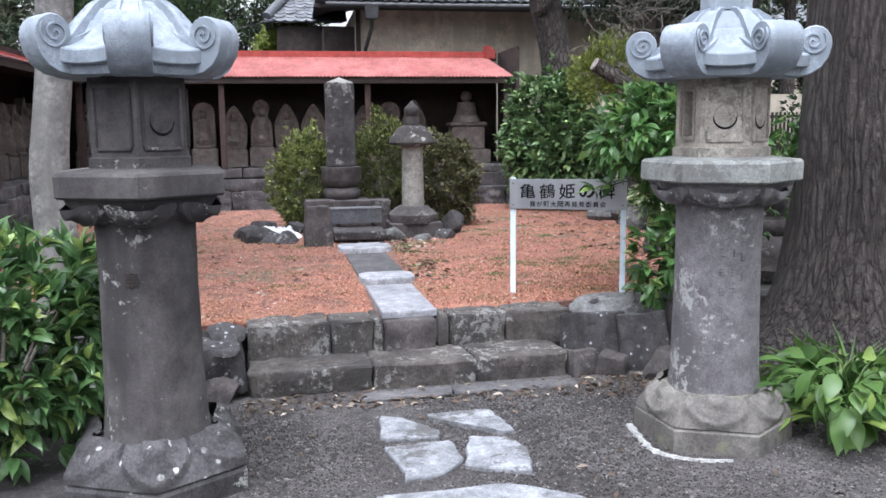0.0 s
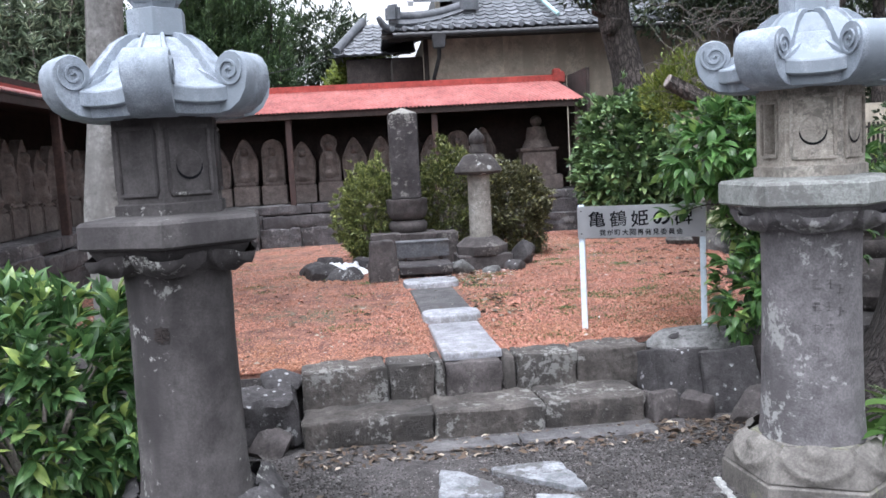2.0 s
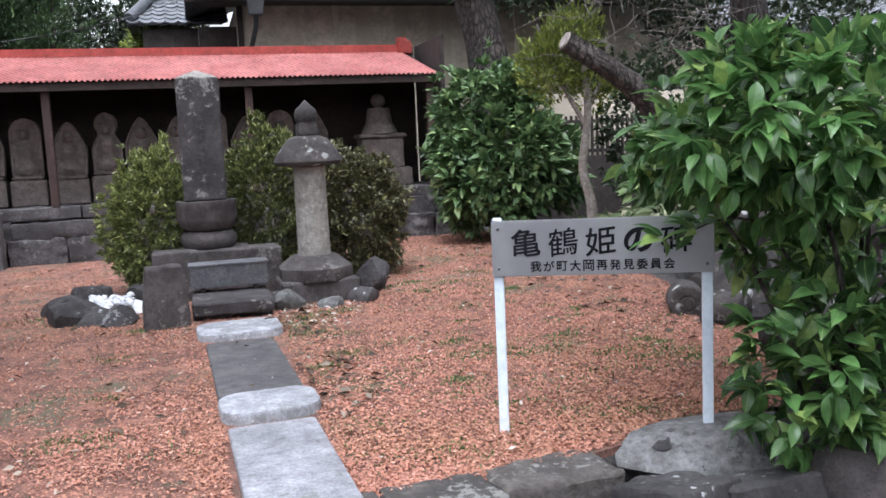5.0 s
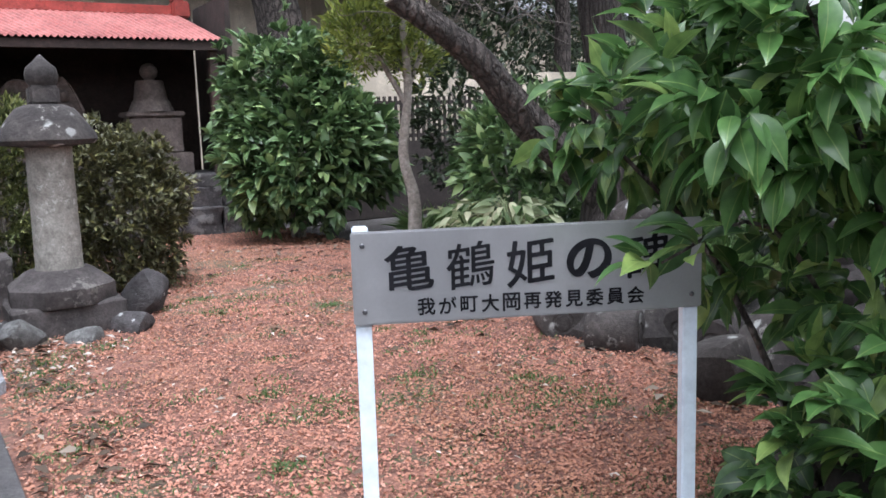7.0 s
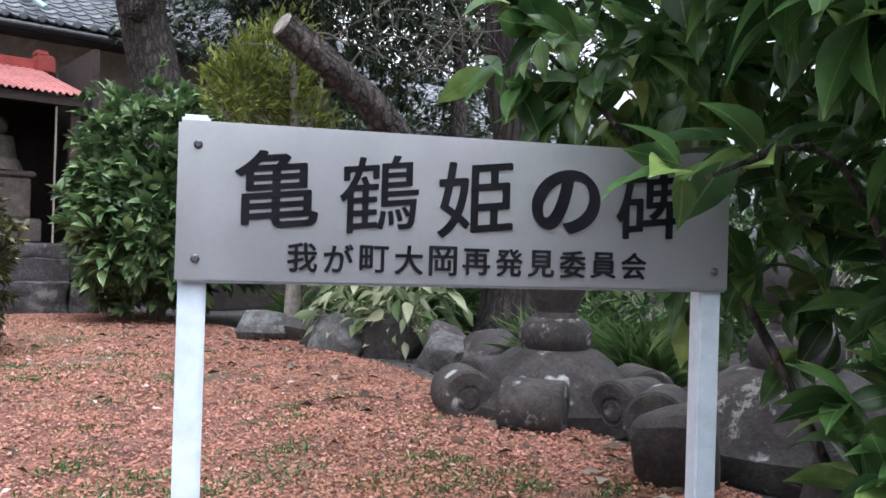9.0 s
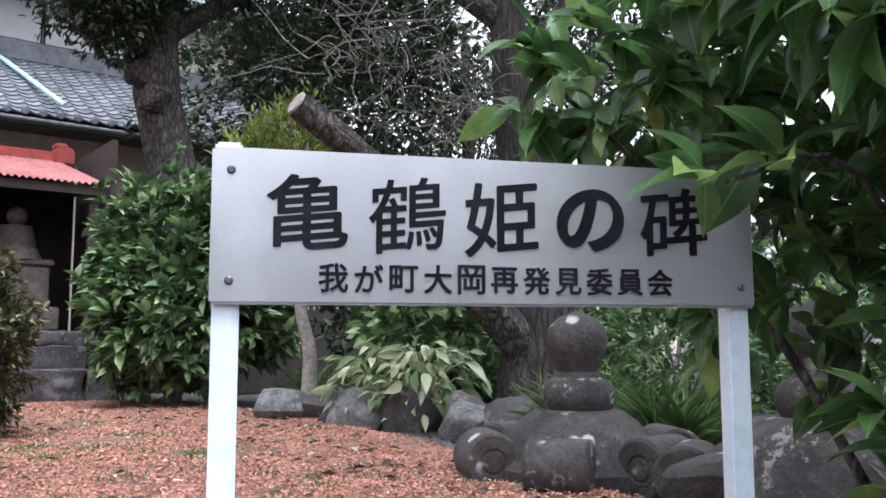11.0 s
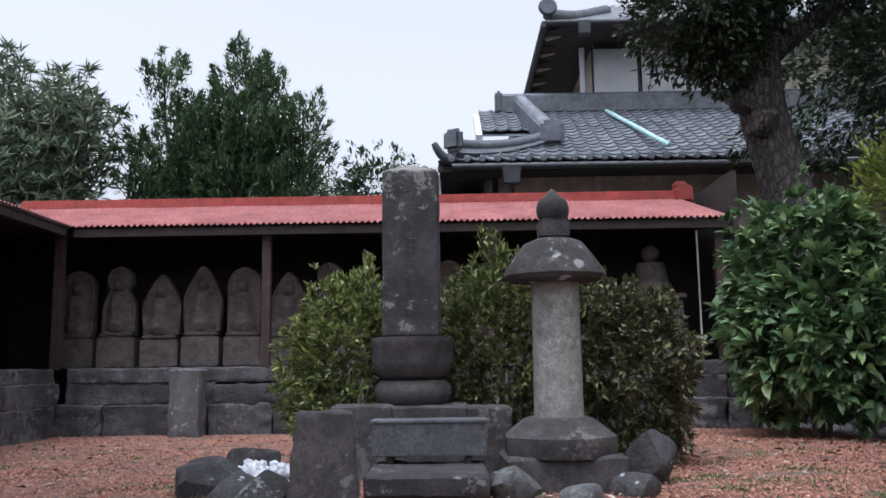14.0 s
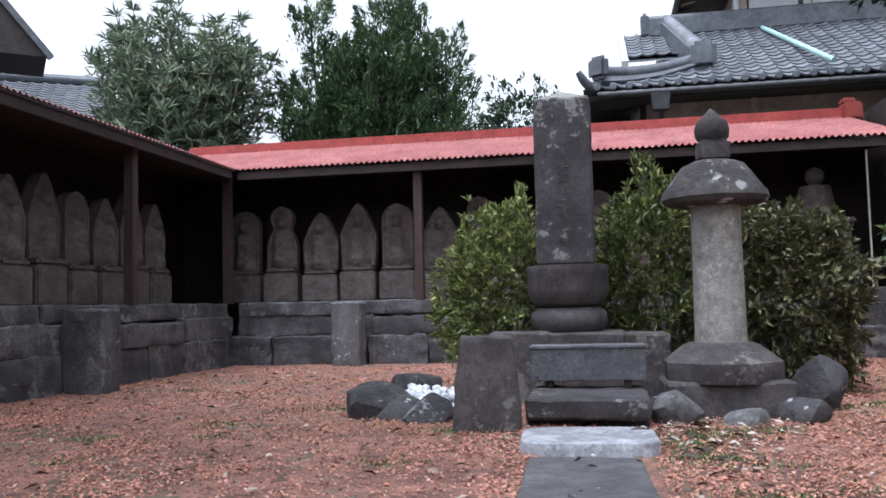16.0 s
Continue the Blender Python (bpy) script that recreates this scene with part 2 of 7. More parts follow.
M_PED = surface("grey_pedestal_stone", (0.05, 0.043, 0.042), (0.085, 0.074, 0.072), 5.0, 0.9, 0.35, 70, spots=(0.17, 0.16, 0.145), spot_scale=7, spot_at=0.64)
M_SHAFT = surface("light_shaft_stone", (0.204, 0.190, 0.170), (0.286, 0.272, 0.245), 6.0, 0.9, 0.3, 80, spots=(0.5, 0.49, 0.46), spot_scale=8, spot_at=0.66)
M_LCAP = surface("mossy_cap_stone", (0.036, 0.031, 0.03), (0.072, 0.063, 0.059), 6.0, 0.92, 0.5, 60, spots=(0.3, 0.29, 0.27), spot_scale=9, spot_at=0.675, dots=((0.5, 0.51, 0.49), 9.0, 0.3))
M_STATUE = surface("old_carved_stone", (0.08, 0.064, 0.058), (0.125, 0.102, 0.092), 5.0, 0.92, 0.35, 60)
M_PLINTH = surface("plinth_stone", (0.055, 0.05, 0.052), (0.115, 0.107, 0.11), 2.2, 0.92, 0.9, 45, spots=(0.19, 0.18, 0.175), spot_scale=5.0, spot_at=0.63, streak=((0.04, 0.036, 0.037), 3.0), fine_amount=0.6)
M_WOODD = surface("dark_shed_wood", (0.020, 0.013, 0.010), (0.038, 0.023, 0.020), 6.0, 0.8, 0.3, 40)
M_POST = surface("brown_post_wood", (0.036, 0.020, 0.017), (0.066, 0.037, 0.030), 6.0, 0.75, 0.3, 50, streak=((0.04, 0.022, 0.02), 10.0))
M_GREYW = surface("silvered_box_wood", (0.083, 0.083, 0.091), (0.150, 0.150, 0.161), 6.0, 0.8, 0.3, 50, spots=(0.09, 0.085, 0.085), spot_scale=4, spot_at=0.6)
M_RED = surface("red_roof_paint", (0.261, 0.068, 0.059), (0.360, 0.122, 0.108), 2.5, 0.5, 0.05, 40)
M_REDD = surface("red_ridge_paint", (0.245, 0.033, 0.024), (0.306, 0.049, 0.037), 3.0, 0.5, 0.05, 40)
M_TILE = surface("silver_grey_roof_tile", (0.098, 0.105, 0.115), (0.182, 0.19, 0.204), 3.0, 0.42, 0.1, 60, vary=0.22)
M_TILED = surface("dark_ridge_tile", (0.065, 0.072, 0.081), (0.111, 0.117, 0.130), 3.0, 0.45, 0.1, 60)
M_PLASTER = surface("beige_plaster", (0.52, 0.455, 0.365), (0.62, 0.55, 0.445), 1.2, 0.9, 0.1, 60, streak=((0.42, 0.365, 0.29), 2.0))
M_WHITEW = surface("white_wall", (0.496, 0.504, 0.512), (0.576, 0.576, 0.576), 1.5, 0.85, 0.05, 40, fine_amount=0.08)
# Dark timber, also the painted shade of one carved character.
M_TIMBER_AND_SHADE = surface("dark_timber_and_carving_shade", (0.025, 0.019, 0.017), (0.045, 0.035, 0.031), 5.0, 0.8, 0.2, 40)
M_GUTTER = surface("black_gutter", (0.03, 0.03, 0.032), (0.05, 0.05, 0.054), 5.0, 0.5, 0.0, 40)
M_RAIL = surface("pale_blue_snow_rail", (0.36, 0.56, 0.56), (0.46, 0.66, 0.66), 5.0, 0.4, 0.0, 40)
M_WPAINT = surface("white_post_paint", (0.68, 0.77, 0.86), (0.76, 0.84, 0.92), 5.0, 0.35, 0.0, 40, fine_amount=0.08)
M_STEEL = surface("brushed_steel_plate", (0.44, 0.445, 0.46), (0.55, 0.555, 0.57), 3.0, 0.33, 0.02, 120, metal=0.8, fine_amount=0.04)
# Sign ink, also painted as the shade inside the carved crescents.
M_INK_AND_SHADE = surface("black_ink_and_carving_shade", (0.008, 0.008, 0.01), (0.014, 0.014, 0.017), 8.0, 0.8, 0.0, 40)
M_INK_AND_SHADE.node_tree.nodes["Principled BSDF"].inputs["Specular IOR Level"].default_value = 0.1
M_BOLT = surface("dark_bolt_metal", (0.1, 0.1, 0.11), (0.16, 0.16, 0.17), 20.0, 0.4, 0.0, 80, metal=0.8)
M_CHIP = foliage("red_wood_chips", (0.3, 0.135, 0.098), (0.53, 0.25, 0.175), (0.7, 0.43, 0.34), 0.9, 0.0, 0.9, ((0.8, 0.84, 0.72), 1.1))
M_GRAVEL = foliage("grey_gravel", (0.038, 0.033, 0.031), (0.08, 0.072, 0.069), (0.26, 0.24, 0.23), 0.9, 0.0, 0.8)
M_LITTER = foliage("dry_leaf_litter", (0.04, 0.027, 0.018), (0.11, 0.075, 0.05), (0.5, 0.43, 0.34), 0.8, 0.0, 0.8)
M_PETAL = foliage("pale_dry_flakes", (0.3, 0.25, 0.2), (0.5, 0.44, 0.38), (0.72, 0.69, 0.64), 0.8, 0.0, 0.7)
M_WHITEST = surface("white_pebble", (0.527, 0.535, 0.561), (0.680, 0.689, 0.705), 8.0, 0.6, 0.3, 60)
M_AZALEA = foliage("azalea_leaves", (0.055, 0.075, 0.024), (0.16, 0.19, 0.062), (0.45, 0.47, 0.17), 0.4, 0.25, 0.62)
M_AZALEA2 = foliage("dull_azalea_leaves", (0.045, 0.045, 0.022), (0.105, 0.105, 0.048), (0.3, 0.29, 0.11), 0.45, 0.15, 0.78)
M_BROAD = foliage("broad_green_leaves", (0.042, 0.1, 0.038), (0.12, 0.25, 0.078), (0.4, 0.56, 0.17), 0.3, 0.42, 0.72, None, (0.42, 0.55, 0.2))
M_LSHRUB = foliage("glossy_shrub_leaves", (0.035, 0.08, 0.032), (0.1, 0.2, 0.072), (0.42, 0.52, 0.15), 0.33, 0.32, 0.78, None, (0.32, 0.42, 0.16))
M_BUSH2 = foliage("camellia_leaves", (0.045, 0.085, 0.035), (0.145, 0.235, 0.095), (0.36, 0.48, 0.2), 0.36, 0.22, 0.75)
M_YELLOW = foliage("yellow_green_sprays", (0.07, 0.1, 0.022), (0.18, 0.22, 0.045), (0.38, 0.43, 0.09), 0.5, 0.3, 0.7)
M_DARKTREE = foliage("evergreen_tree_leaves", (0.018, 0.03, 0.014), (0.042, 0.066, 0.03), (0.14, 0.165, 0.08), 0.45, 0.15, 0.8)
M_PINE = foliage("juniper_sprays", (0.025, 0.045, 0.02), (0.055, 0.095, 0.04), (0.13, 0.2, 0.07), 0.6, 0.15, 0.75)
M_OLEANDER = foliage("oleander_leaves", (0.05, 0.07, 0.045), (0.14, 0.18, 0.115), (0.4, 0.45, 0.3), 0.42, 0.22, 0.7)
M_VARIEG = foliage("variegated_leaves", (0.1, 0.19, 0.06), (0.38, 0.45, 0.25), (0.75, 0.74, 0.5), 0.4, 0.3, 0.6)
M_HOSTA = foliage("light_green_hosta_leaves", (0.05, 0.11, 0.025), (0.12, 0.22, 0.055), (0.3, 0.4, 0.1), 0.4, 0.3, 0.8)
M_GRASS = foliage("green_blades", (0.05, 0.1, 0.03), (0.11, 0.19, 0.06), (0.24, 0.31, 0.12), 0.5, 0.25, 0.8)
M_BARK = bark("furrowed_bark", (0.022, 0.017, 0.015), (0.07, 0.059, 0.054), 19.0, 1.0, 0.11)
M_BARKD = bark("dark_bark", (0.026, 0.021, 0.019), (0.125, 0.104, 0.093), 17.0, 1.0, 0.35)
M_BARKP = surface("pale_smooth_bark", (0.17, 0.16, 0.15), (0.3, 0.288, 0.275), 6.0, 0.9, 0.35, 30, streak=((0.18, 0.17, 0.16), 7.0))
M_TWIG = surface("bare_twig_bark", (0.11, 0.095, 0.085), (0.2, 0.18, 0.16), 8.0, 0.9, 0.2, 40)
M_BARKT = surface("thin_stem_bark", (0.22, 0.19, 0.165), (0.34, 0.3, 0.27), 8.0, 0.9, 0.35, 40)

# ---- building helpers ----


def part(name, mesh, material, parent=None, label=""):
    """Link a mesh (or a bmesh) as one object, as a part where a parent is given."""
    if isinstance(mesh, bmesh.types.BMesh):
        me = bpy.data.meshes.new(name)
        bmesh.ops.recalc_face_normals(mesh, faces=mesh.faces)
        mesh.to_mesh(me)
        mesh.free()
        mesh = me
    if material and not mesh.materials:
        mesh.materials.append(material)
    ob = new(name, mesh)
    ob.parent = parent
    if label:
        tagged(ob, label)
    return ob


def thing(name, x, y, z, label, category, group="", kind="", rz=0):
    ob = new(name)
    ob.empty_display_size = 0.1
    ob.matrix_basis = pose(x, y, z, 0, 0, rz)
    return tagged(ob, label, category, group, kind)


def smooth(me, angle=40):
    me.polygons.foreach_set("use_smooth", [True] * len(me.polygons))
    if angle:
        me.set_sharp_from_angle(angle=radians(angle))
    return me


def raw(name, verts, faces, soft=None):
    me = bpy.data.meshes.new(name)
    me.from_pydata([tuple(v) for v in verts], [], [tuple(f) for f in faces])
    me.update()
    if soft is not None:
        smooth(me, soft)
    return me


def box(cx, cy, cz, sx, sy, sz, bevel=0.0, bm=None, taper=1.0, turn=0.0):
    """A box by centre and size, its top scaled by taper, edges bevelled."""
    part_bm = bmesh.new()
    bmesh.ops.create_cube(part_bm, size=1)
    for v in part_bm.verts:
        k = taper if v.co.z > 0 else 1.0
        v.co = Vector((v.co.x * sx * k, v.co.y * sy * k, v.co.z * sz))
    if bevel:
        bmesh.ops.bevel(part_bm, geom=part_bm.edges[:], offset=bevel, segments=2, affect="EDGES")
    bmesh.ops.transform(part_bm, matrix=pose(cx, cy, cz, 0, 0, turn), verts=part_bm.verts)
    if bm is None:
        return part_bm
    tmp = bpy.data.meshes.new("tmp")
    part_bm.to_mesh(tmp)
    part_bm.free()
    bm.from_mesh(tmp)
    bpy.data.meshes.remove(tmp)
    return bm


def rings(sections, n, soft=35, phase=0.0, close=True):
    """A turned or faceted body: sections of (radius, z) or (radius, z, dx, dy)."""
    verts, faces = [], []
    for s in sections:
        r, z = s[0], s[1]
        dx, dy = (s[2], s[3]) if len(s) > 2 else (0, 0)
        for i in range(n):
            a = phase + 2 * math.pi * i / n
            verts.append((dx + r * math.cos(a), dy + r * math.sin(a), z))
    for k in range(len(sections) - 1):
        for i in range(n):
            j = (i + 1) % n
            faces.append((k * n + i, k * n + j, (k + 1) * n + j, (k + 1) * n + i))
    if close:
        faces.append(tuple(range(n - 1, -1, -1)))
        faces.append(tuple((len(sections) - 1) * n + i for i in range(n)))
    return raw("rings", verts, faces, soft)


def tube(points, radii, n=10, rough=0.0, seed=0, soft=60):
    """A limb or pipe along points with its radius at each."""
    pts = [Vector(p) for p in points]
    verts, faces = [], []
    up = Vector((0.3, 0.9, 0.1))
    for k, p in enumerate(pts):
        d = (pts[min(k + 1, len(pts) - 1)] - pts[max(k - 1, 0)]).normalized()
        a = d.cross(up)
        if a.length < 1e-3:
            a = d.cross(Vector((1, 0, 0)))
        a.normalize()
        b = d.cross(a)
        for i in range(n):
            t = 2 * math.pi * i / n
            q = math.cos(t) * a + math.sin(t) * b
            r = radii[k] * (1 + rough * noise.noise((p + q * 2 + Vector((seed, seed * 2, 0))) * 1.3))
            verts.append(p + q * r)
    for k in range(len(pts) - 1):
        for i in range(n):
            j = (i + 1) % n
            faces.append((k * n + i, k * n + j, (k + 1) * n + j, (k + 1) * n + i))
    faces.append(tuple(range(n - 1, -1, -1)))
    faces.append(tuple((len(pts) - 1) * n + i for i in range(n)))
    return raw("tube", verts, faces, soft)


def bend(points, steps=6):
    """A smooth line through the points."""
    pts = [Vector(p) for p in points]
    outp = []
    for k in range(len(pts) - 1):
        p0, p1, p2, p3 = pts[max(k - 1, 0)], pts[k], pts[k + 1], pts[min(k + 2, len(pts) - 1)]
        for s in range(steps):
            t = s / steps
            outp.append(0.5 * (2 * p1 + (p2 - p0) * t + (2 * p0 - 5 * p1 + 4 * p2 - p3) * t * t + (3 * p1 - p0 - 3 * p2 + p3) * t ** 3))
    outp.append(pts[-1])
    return outp


def rock_mesh(sx, sy, sz, seed, chunky=0.28, sub=3):
    """A boulder about the origin, its base at z = 0, broken by a few flat faces."""
    rng = random.Random(seed)
    bm = bmesh.new()
    bmesh.ops.create_icosphere(bm, subdivisions=sub, radius=1.0)
    o = Vector((seed * 3.7, seed * 1.3, seed * 2.1))
    cuts = []
    for k in range(14):
        n = Vector((rng.gauss(0, 1), rng.gauss(0, 1), rng.gauss(0, 1))).normalized()
        cuts.append((n, rng.uniform(0.5, 0.78)))
    for v in bm.verts:
        d = v.co.normalized()
        c = d * (1 + chunky * 0.5 * noise.noise(d * 1.4 + o))
        for n, lim in cuts:
            over = c.dot(n) - lim
            if over > 0:
                c = c - n * over * min(1.0, chunky * 3.2)
        c = c * (1 + chunky * 0.12 * noise.noise(d * 6 + o))
        c.z = max(c.z, -0.6)
        v.co = Vector((c.x * sx / 1.45, c.y * sy / 1.45, (c.z + 0.6) / 1.25 * sz))
    me = bpy.data.meshes.new("rock")
    bm.to_mesh(me)
    bm.free()
    return smooth(me, 24)


def rough_block(sx, sy, sz, seed, amount=0.012, cuts=3, bevel=0.012):
    """A quarried block about the origin, base at z = 0, faces pitted, edges worn and chipped."""
    bm = bmesh.new()
    bmesh.ops.create_cube(bm, size=1)
    for v in bm.verts:
        v.co = Vector((v.co.x * sx, v.co.y * sy, (v.co.z + 0.5) * sz))
    bmesh.ops.bevel(bm, geom=bm.edges[:], offset=bevel, segments=1, affect="EDGES")
    bmesh.ops.subdivide_edges(bm, edges=[e for e in bm.edges if e.calc_length() > 0.09], cuts=cuts, use_grid_fill=True)
    long = [e for e in bm.edges if e.calc_length() > 0.075]
    if long and len(bm.edges) < 4000:
        bmesh.ops.subdivide_edges(bm, edges=long, cuts=2, use_grid_fill=True)
    o = Vector((seed * 5.1, seed * 2.3, seed))
    mid = Vector((0, 0, sz / 2))
    for v in bm.verts:
        c = v.co.copy()
        v.co += Vector((noise.noise(c * 9 + o), noise.noise(c * 9 + o + Vector((7, 0, 0))), noise.noise(c * 9 + o + Vector((0, 9, 0))))) * amount
        v.co += Vector((noise.noise(c * 31 + o), noise.noise(c * 31 + o + Vector((5, 0, 0))), noise.noise(c * 31 + o + Vector((0, 5, 0))))) * amount * 0.45
        near = sum((abs(c.x) > sx / 2 - 0.03, abs(c.y) > sy / 2 - 0.03, abs(c.z - sz / 2) > sz / 2 - 0.03))
        if near > 1:
            v.co += (mid - c).normalized() * amount * 1.3 * max(0.0, noise.noise(c * 6 + o * 1.7))
    me = bpy.data.meshes.new("block")
    bm.to_mesh(me)
    bm.free()
    return smooth(me, 35)


LEAF_SIMPLE = (np.array([(0, 0, 0), (-0.5, 0.45, 0.10), (0, 0.48, 0), (0.5, 0.45, 0.10), (0, 1, -0.06)]), [(0, 2, 1), (0, 3, 2), (1, 2, 4), (2, 3, 4)])
PEBBLE = (np.array([(-0.5, 0.5, 0), (0.5, 0.5, 0), (0, 0, 0), (0, 1, 0), (0, 0.5, 0.35), (0, 0.5, -0.3)]), [(2, 1, 4), (1, 3, 4), (3, 0, 4), (0, 2, 4), (1, 2, 5), (3, 1, 5), (0, 3, 5), (2, 0, 5)])


def leaf_shape():
    """An oval leaf with a pointed tip, folded along its rib and curling down."""
    rows = ((0.0, 0.02), (0.08, 0.16), (0.2, 0.36), (0.36, 0.49), (0.52, 0.5), (0.68, 0.41), (0.82, 0.26), (0.93, 0.11), (1.03, 0.01))
    v, f = [], []
    for t, w in rows:
        z = 0.06 * math.sin(t * 2.6) - 0.2 * t * t
        v += [(-w, t, z + 0.16 * w), (0, t + 0.01, z), (w, t, z + 0.16 * w)]
    for k in range(len(rows) - 1):
        a = 3 * k
        f += [(a, a + 1, a + 4, a + 3), (a + 1, a + 2, a + 5, a + 4)]
    return np.array(v), f


LEAF_FULL = leaf_shape()


def leaf_cloud(name, pos, direct, length, ratio, seed, template=LEAF_SIMPLE, up_bias=1.0, size_jitter=0.35):
    """One mesh of leaves: a base, a direction and a length for each."""
    rng = np.random.default_rng(seed)
    n = len(pos)
    d = direct / (np.linalg.norm(direct, axis=1, keepdims=True) + 1e-9)
    nrm = rng.normal(size=(n, 3)) * 0.5 + np.array([0, 0, up_bias])
    x = np.cross(d, nrm)
    x /= np.linalg.norm(x, axis=1, keepdims=True) + 1e-9
    z = np.cross(x, d)
    ln = length * (1 + size_jitter * rng.uniform(-1, 1, n))
    t, f = template
    k = len(t)
    v = pos[:, None, :] + ln[:, None, None] * (t[None, :, 0:1] * ratio * x[:, None, :] + t[None, :, 1:2] * d[:, None, :] + t[None, :, 2:3] * z[:, None, :])
    verts = v.reshape(-1, 3)
    me = bpy.data.meshes.new(name)
    sizes = np.tile([len(q) for q in f], n)
    loops = (np.concatenate([np.array(q) for q in f])[None, :] + (np.arange(n) * k)[:, None]).ravel()
    me.vertices.add(len(verts))
    me.vertices.foreach_set("co", verts.ravel())
    me.loops.add(len(loops))
    me.loops.foreach_set("vertex_index", loops)
    me.polygons.add(len(sizes))
    me.polygons.foreach_set("loop_start", np.concatenate([[0], np.cumsum(sizes)[:-1]]))
    me.polygons.foreach_set("use_smooth", np.ones(len(sizes), bool))
    rib = me.attributes.new("rib", "FLOAT", "POINT")
    rib.data.foreach_set("value", np.tile(np.abs(t[:, 0]) + (0.05 if k < 8 else 0.0), n))
    me.update(calc_edges=True)
    return me


def blob_points(n, centre, radii, seed, shell=0.55, lumps=0.25, below=-1.0):
    """Points and outward directions of an uneven crown."""
    rng = np.random.default_rng(seed)
    d = rng.normal(size=(n * 2, 3))
    d /= np.linalg.norm(d, axis=1, keepdims=True)
    d = d[d[:, 2] > below][:n]
    r = shell + (1 - shell) * rng.uniform(0, 1, len(d)) ** 0.5
    lump = np.array([1 + lumps * (noise.noise(Vector(q) * 2.1 + Vector((seed, 0, 0))) + 0.5 * noise.noise(Vector(q) * 5.3 + Vector((0, seed, 0)))) for q in d])
    p = np.array(centre) + d * (r * lump)[:, None] * np.array(radii)
    return p, d


def sprigs(p, d, k, spread, seed, lift=0.3, reach=0.0):
    """Each point grows k leaves fanned about its direction."""
    rng = np.random.default_rng(seed)
    pos = np.repeat(p, k, axis=0) + rng.normal(size=(len(p) * k, 3)) * reach
    dirs = np.repeat(d, k, axis=0) + rng.normal(size=(len(p) * k, 3)) * spread + np.array([0, 0, lift])
    return pos, dirs


def ground_z(x, y):
    """Height of the raised garden."""
    return 0.41 - 0.035 * min(max((6.6 - y) / 0.8, 0), 1) + 0.045 * min(max((y - 5.6) / 3.5, 0), 1) - 0.02 * min(max((y - 10) / 3, 0), 1)

# ---- ground ----


def terrain():
    xs = sorted(set([-400, -120, -50, -25, -14, -9] + [round(-6 + 0.25 * i, 2) for i in range(65)] + [14, 25, 50, 120, 400]))
    ys = sorted(set([-400, -120, -50, -20, -8] + [round(-3 + 0.5 * i, 2) for i in range(16)] + [5.0, 5.3, 5.42, 5.52, 5.58, 5.63, 5.68, 5.73, 5.78, 5.84] + [6 + 0.5 * i for i in range(24)] + [20, 28, 50, 120, 400]))
    verts, faces = [], []
    for y in ys:
        for x in xs:
            edge = 5.6 + 0.085 * min(max(x, -0.4), 2.3)
            z = ground_z(x, y) - 0.03 if y > edge else 0.0
            if 0 <= z < 0.1 and y > -6 and abs(x) < 8:
                z = 0.012 * noise.noise(Vector((x * 1.1, y * 1.1, 0)))
            verts.append((x, y, z))
    w = len(xs)
    for j in range(len(ys) - 1):
        for i in range(w - 1):
            faces.append((j * w + i, j * w + i + 1, (j + 1) * w + i + 1, (j + 1) * w + i))
    g = part("ground", raw("ground", verts, faces, 50), M_GROUND)
    tagged(g, "grey-brown gravelly earth with leaf litter", "ground", kind="structure")


def bed_right(y):
    """Where the chip bed ends towards the planted border."""
    if y < 6.3:
        return 2.6 + (y - 5.6) * 1.6
    if y < 8:
        return 3.72 + (y - 6.3) * 0.22
    return 4.1 + 0.35 * math.sin((y - 8) / 2.4)


def bed_left(y):
    return -0.9 - (y - 5.5) * 1.0 if y < 7.5 else -3.02


def bed_front(x):
    """The bed begins behind the stones of the wall top."""
    return 5.61 + 0.085 * x if x < 2.0 else 5.78 + min((x - 2.0) * 0.3, 0.2)


def garden_bed():
    verts, faces = [], []
    ny, nx = 66, 40
    for j in range(ny):
        y = 5.6 + j * (13.66 - 5.6) / (ny - 1)
        a, b = bed_left(y), bed_right(y)
        for i in range(nx):
            x = a + (b - a) * i / (nx - 1)
            y = max(y, bed_front(x))
            verts.append((x, y, ground_z(x, y) + 0.018 * noise.noise(Vector((x * 1.7, y * 1.7, 3)))))
    for j in range(ny - 1):
        for i in range(nx - 1):
            k = j * nx + i
            faces.append((k, k + 1, k + 1 + nx, k + nx))
    base = len(verts)
    verts += [(x, y + 0.005, 0.0) for x, y, z in verts[:nx]]
    faces += [(base + i, base + i + 1, i + 1, i) for i in range(nx - 1)]
    tagged(part("garden_bed", raw("garden_bed", verts, faces, 60), M_BED), "raised garden bed covered with red wood chips", "ground", kind="structure")


